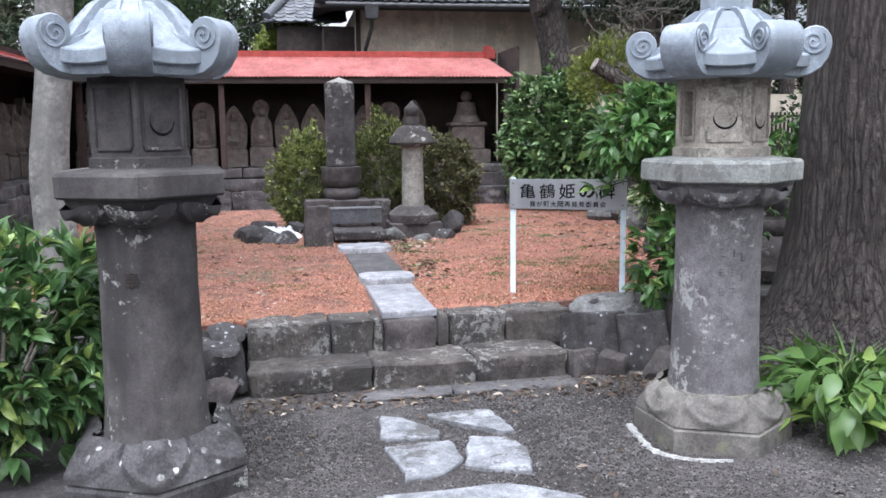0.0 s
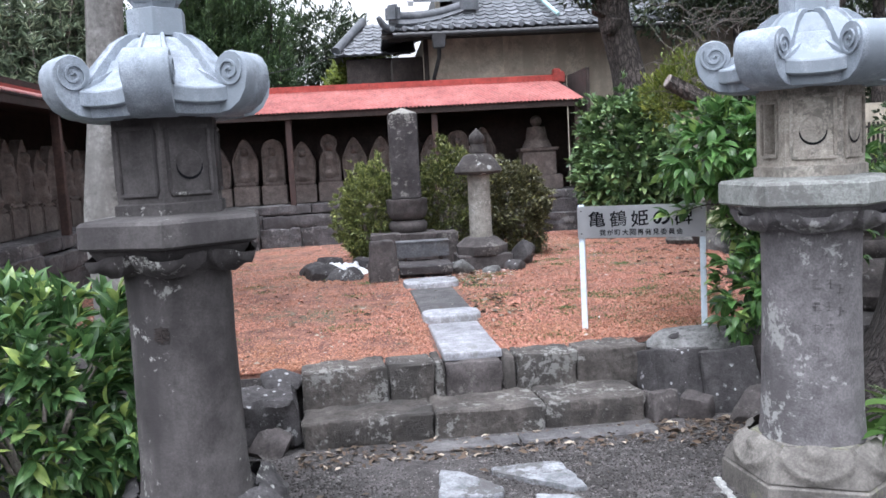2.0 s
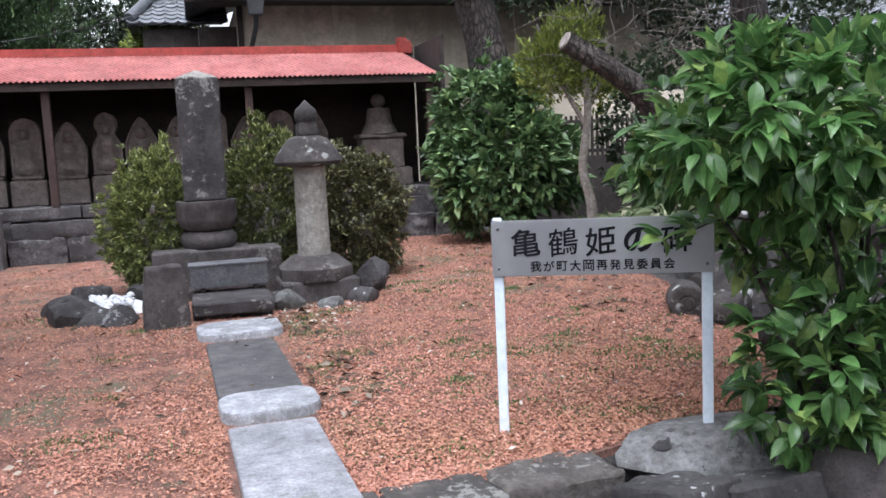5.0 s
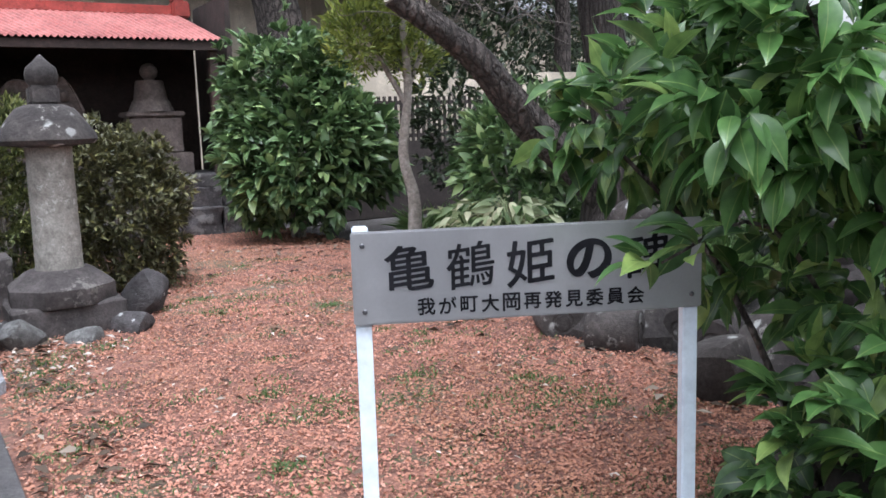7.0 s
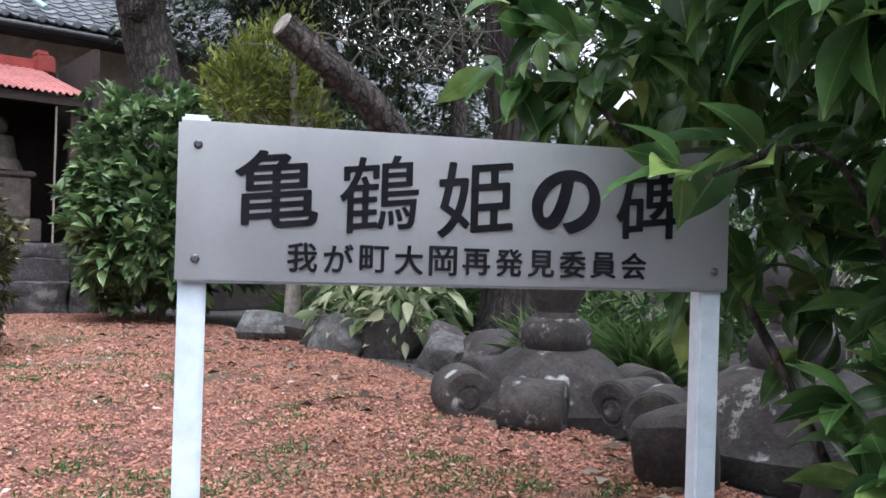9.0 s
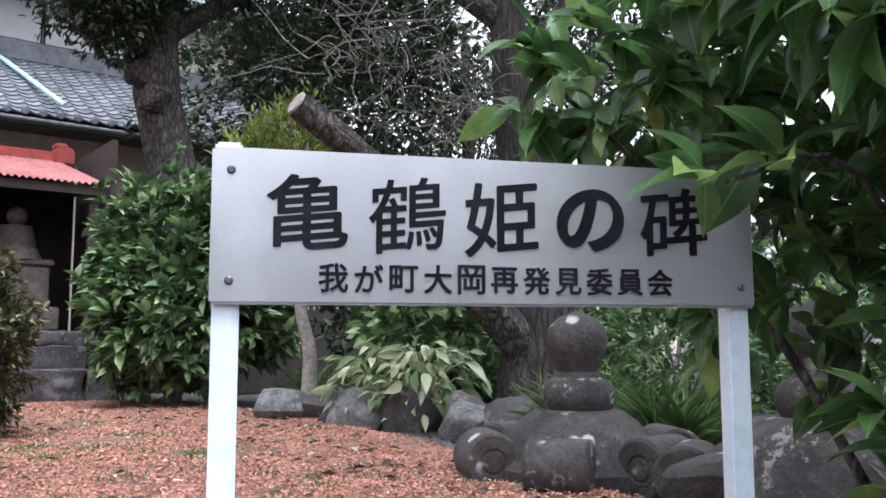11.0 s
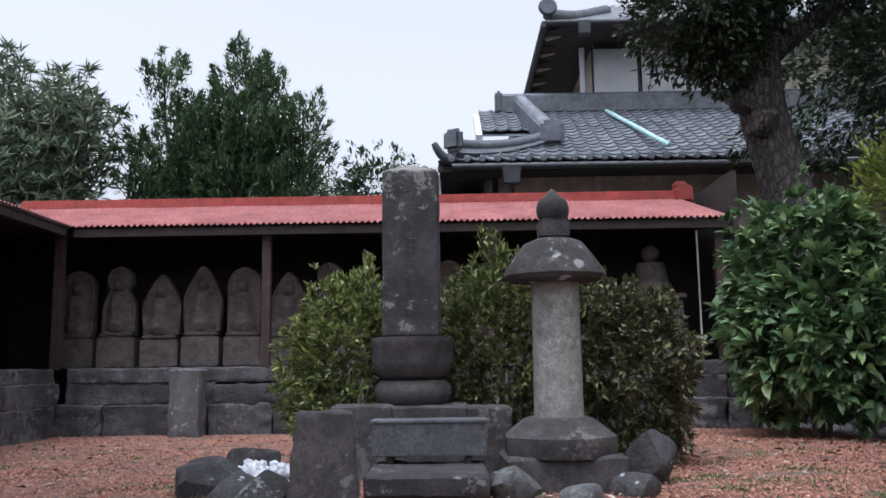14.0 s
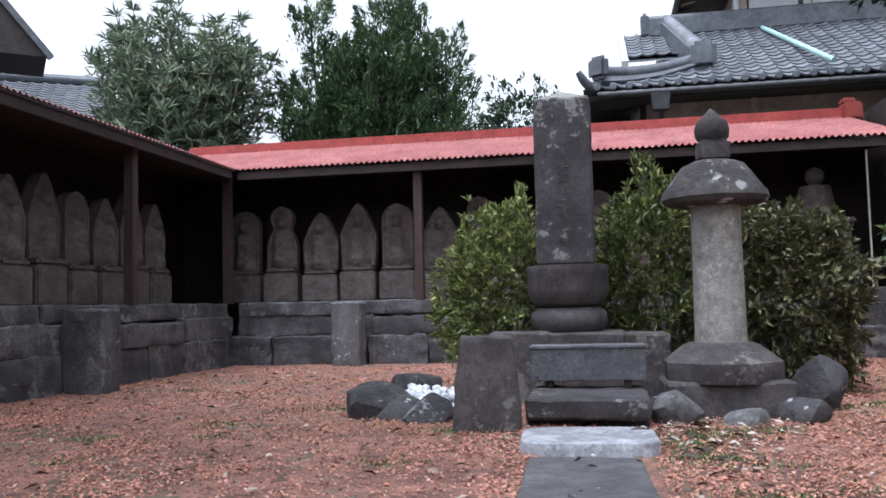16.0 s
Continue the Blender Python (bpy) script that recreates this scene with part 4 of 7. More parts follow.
def corner_strap():
    """A raised band down the roof's corner, opening into a broad roll that curls up from the eave."""
    verts, faces = [], []
    band = [(0.10, 0.366, 0.045), (0.17, 0.353, 0.05), (0.225, 0.318, 0.056), (0.275, 0.265, 0.066), (0.32, 0.215, 0.076), (0.365, 0.165, 0.086), (0.40, 0.14, 0.094)]
    for x, z, w in band:
        verts += [(x - 0.02, -w, z - 0.05), (x, -w, z), (x, -w + 0.014, z + 0.004), (x - 0.004, -w + 0.02, z - 0.008), (x - 0.004, w - 0.02, z - 0.008), (x, w - 0.014, z + 0.004), (x, w, z), (x - 0.02, w, z - 0.05)]
    for k in range(len(band) - 1):
        for i in range(7):
            q = 8 * k + i
            faces.append((q, q + 1, q + 9, q + 8))
    half, cx, cz = 0.1, 0.452, 0.168
    line = [(0.24, -0.018), (0.36, -0.018), (0.44, -0.004), (0.498, 0.032), (0.535, 0.085), (0.548, 0.145)]
    for s in range(11):
        a = radians(-5 + 22 * s)
        r = 0.097 - 0.0022 * s
        line.append((cx + r * math.cos(a), cz + r * math.sin(a)))
    line += [(0.36, 0.15), (0.26, 0.2)]
    b = len(verts)
    m = len(line)
    bev = 0.012
    mx, mz = 0.42, 0.1
    for side, k in ((-half, 0.955), (-half + bev, 1.0), (half - bev, 1.0), (half, 0.955)):
        verts += [(mx + (x - mx) * k, side, mz + (z - mz) * k) for x, z in line]
    for r in range(3):
        for i in range(m):
            j = (i + 1) % m
            faces.append((b + r * m + i, b + r * m + j, b + (r + 1) * m + j, b + (r + 1) * m + i))
    faces += [tuple(b + i for i in range(m)), tuple(b + 3 * m + i for i in range(m - 1, -1, -1))]
    n = 46
    for side in (-1, 1):
        b = len(verts)
        for i in range(n + 1):
            a = radians(40) - 2 * math.pi * 2.1 * i / n
            rr = 0.075 * (1 - 0.86 * i / n)
            for q, y in ((0.0, half - 0.002), (0.002, half + 0.009), (0.011, half + 0.009), (0.013, half - 0.002)):
                verts.append((cx + max(rr - q, 0.002) * math.cos(a), side * y, cz + max(rr - q, 0.002) * math.sin(a)))
        for i in range(n):
            for q in range(3):
                k = b + 4 * i + q
                faces.append((k, k + 4, k + 5, k + 1))
    return raw("strap", verts, faces, 38)


def entrance_lantern(x, y, label, body, fire, plat, size, windows, base_lumps, foot, roof_size):
    t = thing("stone_lantern", x, y, 0, label, "stone lantern", "pair of stone lanterns at the entrance")
    t.scale = (size, size, 1)
    ph = HEX
    if base_lumps:
        part("base", rings([(foot - 0.005, -0.04), (foot, 0.03), (foot, 0.1), (foot - 0.02, 0.125), (foot * 0.8, 0.19), (0.32, 0.245), (0.3, 0.27), (0.285, 0.285)], 6, 30, ph), M_LANTB, t)
        part("base_petals", petals(0.29, foot - 0.012, 0.272, 0.128, 0.055, 0.0), M_LANTB, t, "carved lotus petals with white lichen")
    else:
        part("base", rings([(foot - 0.005, -0.04), (foot, 0.02), (foot, 0.12), (foot - 0.015, 0.135), (foot * 0.8, 0.21), (0.31, 0.265), (0.29, 0.29)], 6, 30, ph), M_BASE2, t)
        part("base_petals", petals(0.296, foot - 0.01, 0.274, 0.14, 0.045, math.pi / 6), M_BASE2, t, "worn carved lotus petals")
    part("shaft", rings([(0.262, 0.26), (0.255, 0.3), (0.245, 0.4), (0.237, 0.7), (0.232, 1.0), (0.235, 1.25), (0.24, 1.33)], 40, 40), body, t)
    part("lotus_collar", rings([(0.26, 1.3), (0.28, 1.315), (0.35, 1.365), (0.385, 1.41), (0.39, 1.42)], 6, 30, ph), body, t)
    part("collar_petals", petals(0.362, 0.272, 1.418, 1.31, 0.05, 0.0 if base_lumps else math.pi / 6), body, t, "carved lotus petals under the platform")
    part("platform", rings([(0.38, 1.42), (0.42, 1.425), (0.432, 1.435), (0.432, 1.525), (0.42, 1.54), (0.27, 1.556)], 6, 25, ph), plat, t)
    part("firebox_foot", rings([(0.262, 1.545), (0.262, 1.6), (0.246, 1.606)], 6, 25, ph), fire, t)
    part("firebox", firebox_mesh(0.246, 1.606, 2.0, windows, 0.095, 0.235, 1.78), fire, t)
    ap = 0.246 * math.cos(math.pi / 6)
    for k in range(6):
        a = HEX + math.pi / 6 + k * math.pi / 3
        if k in windows:
            frame_panel(t, a, ap + 0.006, 1.78, 0.13, 0.26, fire, "window_frame")
        else:
            frame_panel(t, a, ap + 0.004, 1.78, 0.19, 0.28, fire)
            if base_lumps and k == 5:
                continue
            moon_carving(t, a, ap + 0.004, 1.76, M_INK_AND_SHADE)
            o = part("sun_disc", rings([(0.06, -0.004), (0.062, 0.0), (0.056, 0.006)], 28, 30), fire, t)
            o.matrix_basis = pose((ap - 0.001) * math.cos(a), (ap - 0.001) * math.sin(a), 1.766, 90, 0, math.degrees(a) + 90)
    roof = part("roof_stone", roof_stone(), M_CAP, t, "swept blue-grey roof stone")
    roof.matrix_basis = pose(0, 0, 1.975) @ Matrix.Diagonal((roof_size, roof_size, 0.95, 1))
    strap = corner_strap()
    strap.materials.append(M_CAP)
    for k in range(6):
        o = part("corner_scroll", strap, None, roof, "broad rib ending in a rolled scroll")
        o.matrix_basis = pose(0, 0, 0, 0, 0, math.degrees(HEX) + 60 * k)
    part("neck", rings([(0.135, 2.31), (0.135, 2.42), (0.1, 2.43), (0.11, 2.46)], 6, 25, ph), M_CAP, t)
    part("finial", rings([(0.1, 2.45), (0.14, 2.5), (0.15, 2.56), (0.13, 2.63), (0.07, 2.69), (0.015, 2.73)], 24, 50), M_CAP, t)
    return t


entrance_lantern(-0.575, 3.84, "tall dark weathered stone lantern with a blue-grey roof", M_LANT, M_LANT, M_LANT, 0.97, (1, 4), True, 0.485, 0.91)
entrance_lantern(2.4, 3.93, "tall pale stone lantern with lichen and a blue-grey roof", M_LANT2, M_FIRE2, M_PLAT2, 0.97, (4, 1), False, 0.44, 0.965)

# ---- the fallen roof stones by the border ----


def fallen_roof(x, y, r, top, label, rz, lost=()):
    t = thing("fallen_roof_stone", x, y, 0.38, label, "stone ornament", "old lantern roofs lying by the border", rz=rz)
    h = top / 0.38
    part("dome", rings([(r * 0.92, -0.02), (r * 0.98, 0.0), (r, 0.02 * h), (r, 0.11 * h), (r * 0.96, 0.125 * h), (r * 0.9, 0.15 * h), (r * 0.8, 0.23 * h), (r * 0.66, 0.32 * h), (r * 0.5, 0.37 * h), (r * 0.4, 0.38 * h)], 36, 32), M_LCAP, t)
    drum = rings([(0.02, -0.131), (0.04, -0.131), (0.045, -0.126), (0.055, -0.126), (0.06, -0.131), (0.112, -0.13), (0.125, -0.12), (0.125, 0.12), (0.112, 0.13), (0.06, 0.131), (0.055, 0.126), (0.045, 0.126), (0.04, 0.131), (0.02, 0.131)], 28, 30)
    drum.materials.append(M_LCAP)
    for k in [q for q in range(6) if q not in lost]:
        a = k * math.pi / 3
        o = part("scroll", drum, None, t, "rolled corner scroll with lichen spots")
        o.matrix_basis = pose(r * 1.06 * math.cos(a), r * 1.06 * math.sin(a), 0.13, 0, 0, math.degrees(a)) @ pose(0, 0, 0, 90)
    part("ring", rings([(0.14, top - 0.02), (0.165, top + 0.03), (0.17, top + 0.08), (0.145, top + 0.12), (0.11, top + 0.14)], 28, 50), M_LCAP, t)
    part("neck", rings([(0.115, top + 0.13), (0.092, top + 0.165), (0.11, top + 0.22)], 24, 50), M_LCAP, t)
    part("jewel", rings([(0.1, top + 0.2), (0.128, top + 0.25), (0.138, top + 0.31), (0.128, top + 0.36), (0.085, top + 0.405), (0.035, top + 0.425), (0.01, top + 0.44)], 28, 50), M_LCAP, t, "rounded stone jewel")


fallen_roof(4.15, 7.63, 0.4, 0.34, "old dark lantern roof stone lying on the ground", 213)
fallen_roof(4.3, 6.56, 0.45, 0.37, "large old dark lantern roof stone with lost scrolls", 176, (0, 1))
boulder(3.66, 6.6, 0.38, 0.3, 0.28, 0.27, 18, M_LCAP, "broken round stone with a white lichen patch", 30, 0.2)

# ---- the sign ----


def letters(body, size, width, bold, brush=0.0):
    """Raised writing; with brush, strokes rise to one side and thicken along a slanted nib."""
    c = bpy.data.curves.new("letters", "FONT")
    c.body, c.size, c.align_x, c.align_y, c.extrude, c.offset = body, size, "CENTER", "CENTER", 0.0012, 0.0
    o = bpy.data.objects.new("letters", c)
    scene.collection.objects.link(o)
    me = bpy.data.meshes.new_from_object(o.evaluated_get(bpy.context.evaluated_depsgraph_get()))
    bpy.data.objects.remove(o)
    xs = [v.co.x for v in me.vertices]
    ys = [v.co.y for v in me.vertices]
    k = width / (max(xs) - min(xs))
    cx, cy = (max(xs) + min(xs)) / 2, (max(ys) + min(ys)) / 2
    base = []
    for v in me.vertices:
        x, y = (v.co.x - cx) * k, (v.co.y - cy) * k
        u = 2 * x / width
        base.append((x, y * (1 - 0.05 * brush) + brush * width * 0.055 * u, v.co.z))
    polys = [tuple(q.vertices) for q in me.polygons]
    verts, faces = [], []
    for s in range(8):
        a = s * math.pi / 4
        dx, dy = bold * math.cos(a), bold * math.sin(a)
        if brush:
            along, across = (dx - dy) * 0.7071, (dx + dy) * 0.7071
            along, across = along * 1.5, across * 0.4
            dx, dy = (along + across) * 0.7071, (across - along) * 0.7071
        off = len(verts)
        verts += [(x + dx, y + dy, z + 0.00004 * s) for x, y, z in base]
        faces += [tuple(i + off for i in q) for q in polys]
    bpy.data.meshes.remove(me)
    return raw("letters", verts, faces)


def sign_board():
    a, b = Vector((1.788, 6.126)), Vector((2.611, 5.76))
    d = b - a
    mid, turn, w = (a + b) / 2, math.degrees(math.atan2(d.y, d.x)), d.length
    t = thing("sign_board", mid.x, mid.y, 0.4, "brushed steel sign with black writing on two white posts", "sign", rz=turn)
    lo, hi = 1.085 - 0.4, 1.32 - 0.4
    part("plate", box(0, 0, (lo + hi) / 2, w, 0.012, hi - lo, 0.004), M_STEEL, t, "brushed steel plate")
    for s in (-1, 1):
        p = part("post", box(s * (w / 2 - 0.024), 0.026, 0.42 if s < 0 else 0.41, 0.04, 0.036, 1.02 if s < 0 else 1.0, 0.004), M_WPAINT, t, "white square post")
        for z in (lo + 0.035, hi - 0.035):
            o = part("bolt", rings([(0.0065, 0), (0.0065, 0.003), (0.004, 0.006)], 12, 30), M_BOLT, p, "small dark bolt")
            o.matrix_basis = pose(s * (w / 2 - 0.028), -0.006, z, 90)
    row = [("\u4e80", -0.309), ("\u9db4", -0.155), ("\u59eb", -0.002), ("\u306e", 0.15), ("\u7891", 0.3)]
    for ch, dx in row:
        o = part("character", letters(ch, 0.14, 0.12 if ch != "\u306e" else 0.11, 0.0006 if ch == "\u9db4" else 0.0036 if ch == "\u306e" else 0.0012, 1.0), M_INK_AND_SHADE, t)
        o.matrix_basis = pose(dx, -0.0075, 1.226 - 0.4, 90)
    for k, ch in enumerate("\u6211\u304c\u753a\u5927\u5ca1\u518d\u767a\u898b\u59d4\u54e1\u4f1a"):
        o = part("small_character", letters(ch, 0.05, 0.043, 0.0008), M_INK_AND_SHADE, t)
        o.matrix_basis = pose(-0.269 + k * 0.0541, -0.0075, 1.126 - 0.4, 90)


sign_board()


def carved_word():
    """The old dedication cut into the dark lantern's shaft, the shade of its cuts painted as dark strokes."""
    shaft = [o for o in bpy.data.objects if o.name == "shaft"][0]
    a = radians(-100)
    o = part("carved_character", letters("\u5949", 0.1, 0.075, 0.0012), M_TIMBER_AND_SHADE, shaft, "worn carved character drawn in strokes of another tone")
    o.matrix_basis = pose(0.2385 * math.cos(a), 0.2385 * math.sin(a), 1.05, 90, 0, -10)


carved_word()


def carved_columns():
    """Worn characters cut into the pale lantern's shaft, too faint to read; darker bars paint the shade of the cuts."""
    shaft = [o for o in bpy.data.objects if o.name == "shaft.001"][0]
    rng = random.Random(4)
    for col, rows in ((-112, 4), (-97, 3), (-84, 3)):
        for k in range(rows):
            bm = bmesh.new()
            for q in range(3):
                box(rng.uniform(-0.008, 0.008), 0, 0.018 - 0.018 * q, rng.uniform(0.018, 0.044), 0.003, 0.004, 0.001, bm, 1.0, rng.uniform(-4, 4))
            box(rng.uniform(-0.01, 0.01), 0, 0, 0.004, 0.0035, 0.046, 0.001, bm)
            o = part("carved_character", bm, M_CARVING_SHADE, shaft, "worn carved character drawn in strokes of another tone")
            a = radians(col)
            o.matrix_basis = pose(0.2342 * math.cos(a), 0.2342 * math.sin(a), 1.14 - 0.105 * k - 0.04 * (col % 3), 0, 0, col + 90)


carved_columns()

# ---- monument group ----


def monument():
    t = thing("stone_monument", 0.7, 10.28, 0.44, "dark inscribed stone pillar on a lotus pedestal", "monument")
    pil = part("pillar", rough_block(0.345, 0.3, 1.02, 41, 0.006, 4, 0.014), M_STELE, t, "dark upright stone pillar with pale weathering")
    pil.matrix_basis = pose(0, 0, 0.82)
    bm = bmesh.new()
    for v in ((-0.165, -0.14, 0), (0.165, -0.14, 0), (0.165, 0.14, 0), (-0.165, 0.14, 0), (0, 0, 0.07)):
        bm.verts.new(v)
    bm.verts.ensure_lookup_table()
    for f in ((0, 1, 4), (1, 2, 4), (2, 3, 4), (3, 0, 4), (3, 2, 1, 0)):
        bm.faces.new([bm.verts[i] for i in f])
    part("pillar_top", bm, M_SHAFT, t, "low pale pyramid top").matrix_basis = pose(0, 0, 1.835)
    for k, zz in enumerate((0.92, 0.7, 0.62, 0.54, 0.46, 0.38, 0.3, 0.22, 0.14)):
        bm = bmesh.new()
        for q in range(3):
            box(-0.005 + 0.012 * math.sin(k * 5 + q * 2), -0.151, 0.84 + zz * 0.98 - q * 0.016, 0.05 - 0.012 * (q % 2), 0.004, 0.006, 0, bm)
        box(0.004 * math.sin(k), -0.151, 0.84 + zz * 0.98 - 0.016, 0.006, 0.005, 0.046, 0, bm)
        part("carved_character", bm, M_PED, t, "worn carved character drawn in strokes of another tone")
    part("lotus_seat", rings([(0.17, 0.565), (0.22, 0.6), (0.25, 0.68), (0.245, 0.76), (0.25, 0.77), (0.25, 0.82)], 28, 40), M_PED, t)
    verts, faces = [], []
    n = 64
    prof = ((0.19, 0.42), (0.215, 0.44), (0.228, 0.48), (0.225, 0.53), (0.19, 0.565))
    for r, z in prof:
        for i in range(n):
            a = 2 * math.pi * i / n
            rr = r + (0.007 if i % 2 else -0.004)
            verts.append((rr * math.cos(a), rr * math.sin(a), z))
    for k in range(len(prof) - 1):
        for i in range(n):
            j = (i + 1) % n
            faces.append((k * n + i, k * n + j, (k + 1) * n + j, (k + 1) * n + i))
    part("ribbed_drum", raw("drum", verts, faces, 60), M_PED, t, "ribbed round stone")
    for nm, w, d, h, x, y, z in (("plinth_block", 0.36, 0.3, 0.46, -0.28, -0.16, -0.03), ("plinth_block", 0.36, 0.3, 0.44, 0.4, -0.1, -0.03), ("plinth_block", 0.62, 0.5, 0.42, 0.02, -0.02, 0.0)):
        part(nm, rough_block(w, d, h, w * 70 + x * 9, 0.008), M_PED, t).matrix_basis = pose(x, y, z)
    return t


monument()
o = part("standing_slab", rough_block(0.315, 0.14, 0.46, 51, 0.012), M_PED)
for v in o.data.vertices:
    if v.co.z > 0.15:
        v.co.x *= 1 - 0.22 * (v.co.z - 0.15) / 0.3
o.matrix_basis = pose(0.36, 8.98, 0.43, -4, 0, 4)
tagged(o, "dark rough stone slab standing on edge", "stone slab")
step = thing("approach_step", 0.82, 9.3, 0.42, "dark rough stone step before the offering box", "stone step")
part("slab", rough_block(0.57, 0.62, 0.1, 52, 0.012), M_STELE, step, "dark rough top slab").matrix_basis = pose(0, 0, 0.075)
part("footing_stone", rough_block(0.27, 0.5, 0.085, 53, 0.012), M_ROCK, step).matrix_basis = pose(-0.15, 0.02, -0.005)
part("footing_stone", rough_block(0.27, 0.5, 0.085, 54, 0.012), M_ROCK, step).matrix_basis = pose(0.15, 0.02, -0.005)


def offering_box():
    t = thing("offering_box", 0.82, 9.55, 0.585, "low weathered grey wooden offering box", "box")
    part("front_board", box(0, -0.09, 0.133, 0.58, 0.02, 0.165, 0.004), M_GREYW, t)
    part("back_board", box(0, 0.09, 0.133, 0.58, 0.02, 0.165, 0.004), M_GREYW, t)
    part("top_board", box(0, 0, 0.222, 0.6, 0.22, 0.014, 0.003), M_GREYW, t)
    for s in (-1, 1):
        sd = part("side_board", box(s * 0.281, 0, 0.133, 0.018, 0.158, 0.165, 0.003), M_GREYW, t)
        part("leg", box(s * 0.2, 0, 0.025, 0.035, 0.16, 0.055, 0.003), M_WOODD, t)
        for z in (0.075, 0.19):
            o = part("nail", rings([(0.006, 0), (0.006, 0.003)], 8), M_BOLT, sd, "iron nail head")
            o.matrix_basis = pose(s * 0.27, -0.1, z, 90)


offering_box()


def shaft_lantern():
    t = thing("shaft_lantern", 1.5, 9.6, 0.43, "slender stone lantern with a pale shaft and mossy cap", "stone lantern")
    part("foot_block", rough_block(0.62, 0.5, 0.2, 61, 0.012), M_PED, t).matrix_basis = pose(0, 0, 0)
    part("base_stone", rings([(0.3, 0.19), (0.305, 0.2), (0.305, 0.29), (0.28, 0.31), (0.2, 0.37), (0.165, 0.385)], 8, 28, radians(22)), M_PED, t)
    part("shaft", rings([(0.135, 0.37), (0.13, 0.42), (0.127, 0.7), (0.125, 1.0), (0.13, 1.12)], 32, 40), M_SHAFT, t, "round pale stone shaft")
    part("cap", rings([(0.13, 1.085), (0.255, 1.1), (0.275, 1.125), (0.265, 1.16), (0.2, 1.25), (0.16, 1.3), (0.1, 1.325)], 12, 30), M_LCAP, t, "mossy octagonal cap stone")
    part("neck", box(0, 0, 1.375, 0.16, 0.16, 0.11, 0.015), M_LCAP, t)
    part("jewel", rings([(0.06, 1.42), (0.085, 1.45), (0.09, 1.49), (0.08, 1.53), (0.045, 1.56), (0.008, 1.6)], 20, 50), M_LCAP, t)
    part("jewel_tip", rings([(0.034, 1.565), (0.02, 1.585), (0.004, 1.602)], 12, 50), M_WHITEST, t, "white lichen-covered tip")


shaft_lantern()
ROUND = "rocks round the monument"
for k, (x, y, sx, sy, sz, mat) in enumerate(((1.22, 9.28, 0.22, 0.18, 0.17, M_ROCKL), (1.55, 9.22, 0.2, 0.16, 0.11, M_ROCKL), (1.83, 9.3, 0.24, 0.22, 0.15, M_ROCK), (1.99, 9.82, 0.28, 0.28, 0.26, M_ROCK), (1.17, 9.5, 0.16, 0.15, 0.14, M_ROCK), (1.05, 8.75, 0.15, 0.12, 0.09, M_PED))):
    boulder(x, y, 0.41, sx, sy, sz, 70 + k, mat, "dark rounded stone beside the monument", k * 50, 0.25, group=ROUND)
for k, (x, y, sx, sy, sz) in enumerate(((-0.33, 9.5, 0.36, 0.32, 0.2), (-0.46, 9.9, 0.3, 0.3, 0.16), (-0.3, 10.35, 0.36, 0.28, 0.18), (0.02, 9.32, 0.34, 0.26, 0.15), (0.12, 10.3, 0.26, 0.22, 0.18), (-0.16, 9.4, 0.24, 0.2, 0.13))):
    boulder(x, y, 0.42, sx, sy, sz, 80 + k, M_ROCK, "dark lava rock ringing white pebbles", k * 35, 0.3, group="ring of rocks")
rng0 = np.random.default_rng(3)
peb = thing("white_pebbles", -0.13, 9.85, 0.44, "heap of white pebbles within dark rocks", "pebbles")
part("pebble_bed", rock_mesh(0.46, 0.7, 0.1, 99, 0.15), M_WHITEST, peb).matrix_basis = pose(0, 0.02, -0.03)
for k in range(60):
    o = part("pebble", rock_mesh(0.06, 0.05, 0.035, 100 + k % 5, 0.2, 1), M_WHITEST, peb)
    o.matrix_basis = pose(rng0.uniform(-0.17, 0.2), rng0.uniform(-0.2, 0.3), 0.05 + rng0.uniform(0, 0.05), 0, 0, k * 37)

# ---- the roofed gallery of stone figures ----
EAVE_Z = 2.555


def corrugated(edge_pts, along, label_mat):
    """Wavy sheet between an eave line and a ridge line, both in metres along the building."""
    (a0, a1), (b0, b1) = edge_pts
    verts, faces = [], []
    n = int((a1 - a0) / 0.0105)
    for i in range(n + 1):
        u = i / n
        w = 0.013 * math.sin(2 * math.pi * i / 6)
        for t in (0, 0.33, 0.66, 1):
            s = (a0 + (a1 - a0) * u) * (1 - t) + (b0 + (b1 - b0) * u) * t
            verts.append(along(s, t, w))
    for i in range(n):
        for k in range(3):
            q = i * 4 + k
            faces.append((q, q + 4, q + 5, q + 1))
    return raw("corrugated", verts, faces, None)


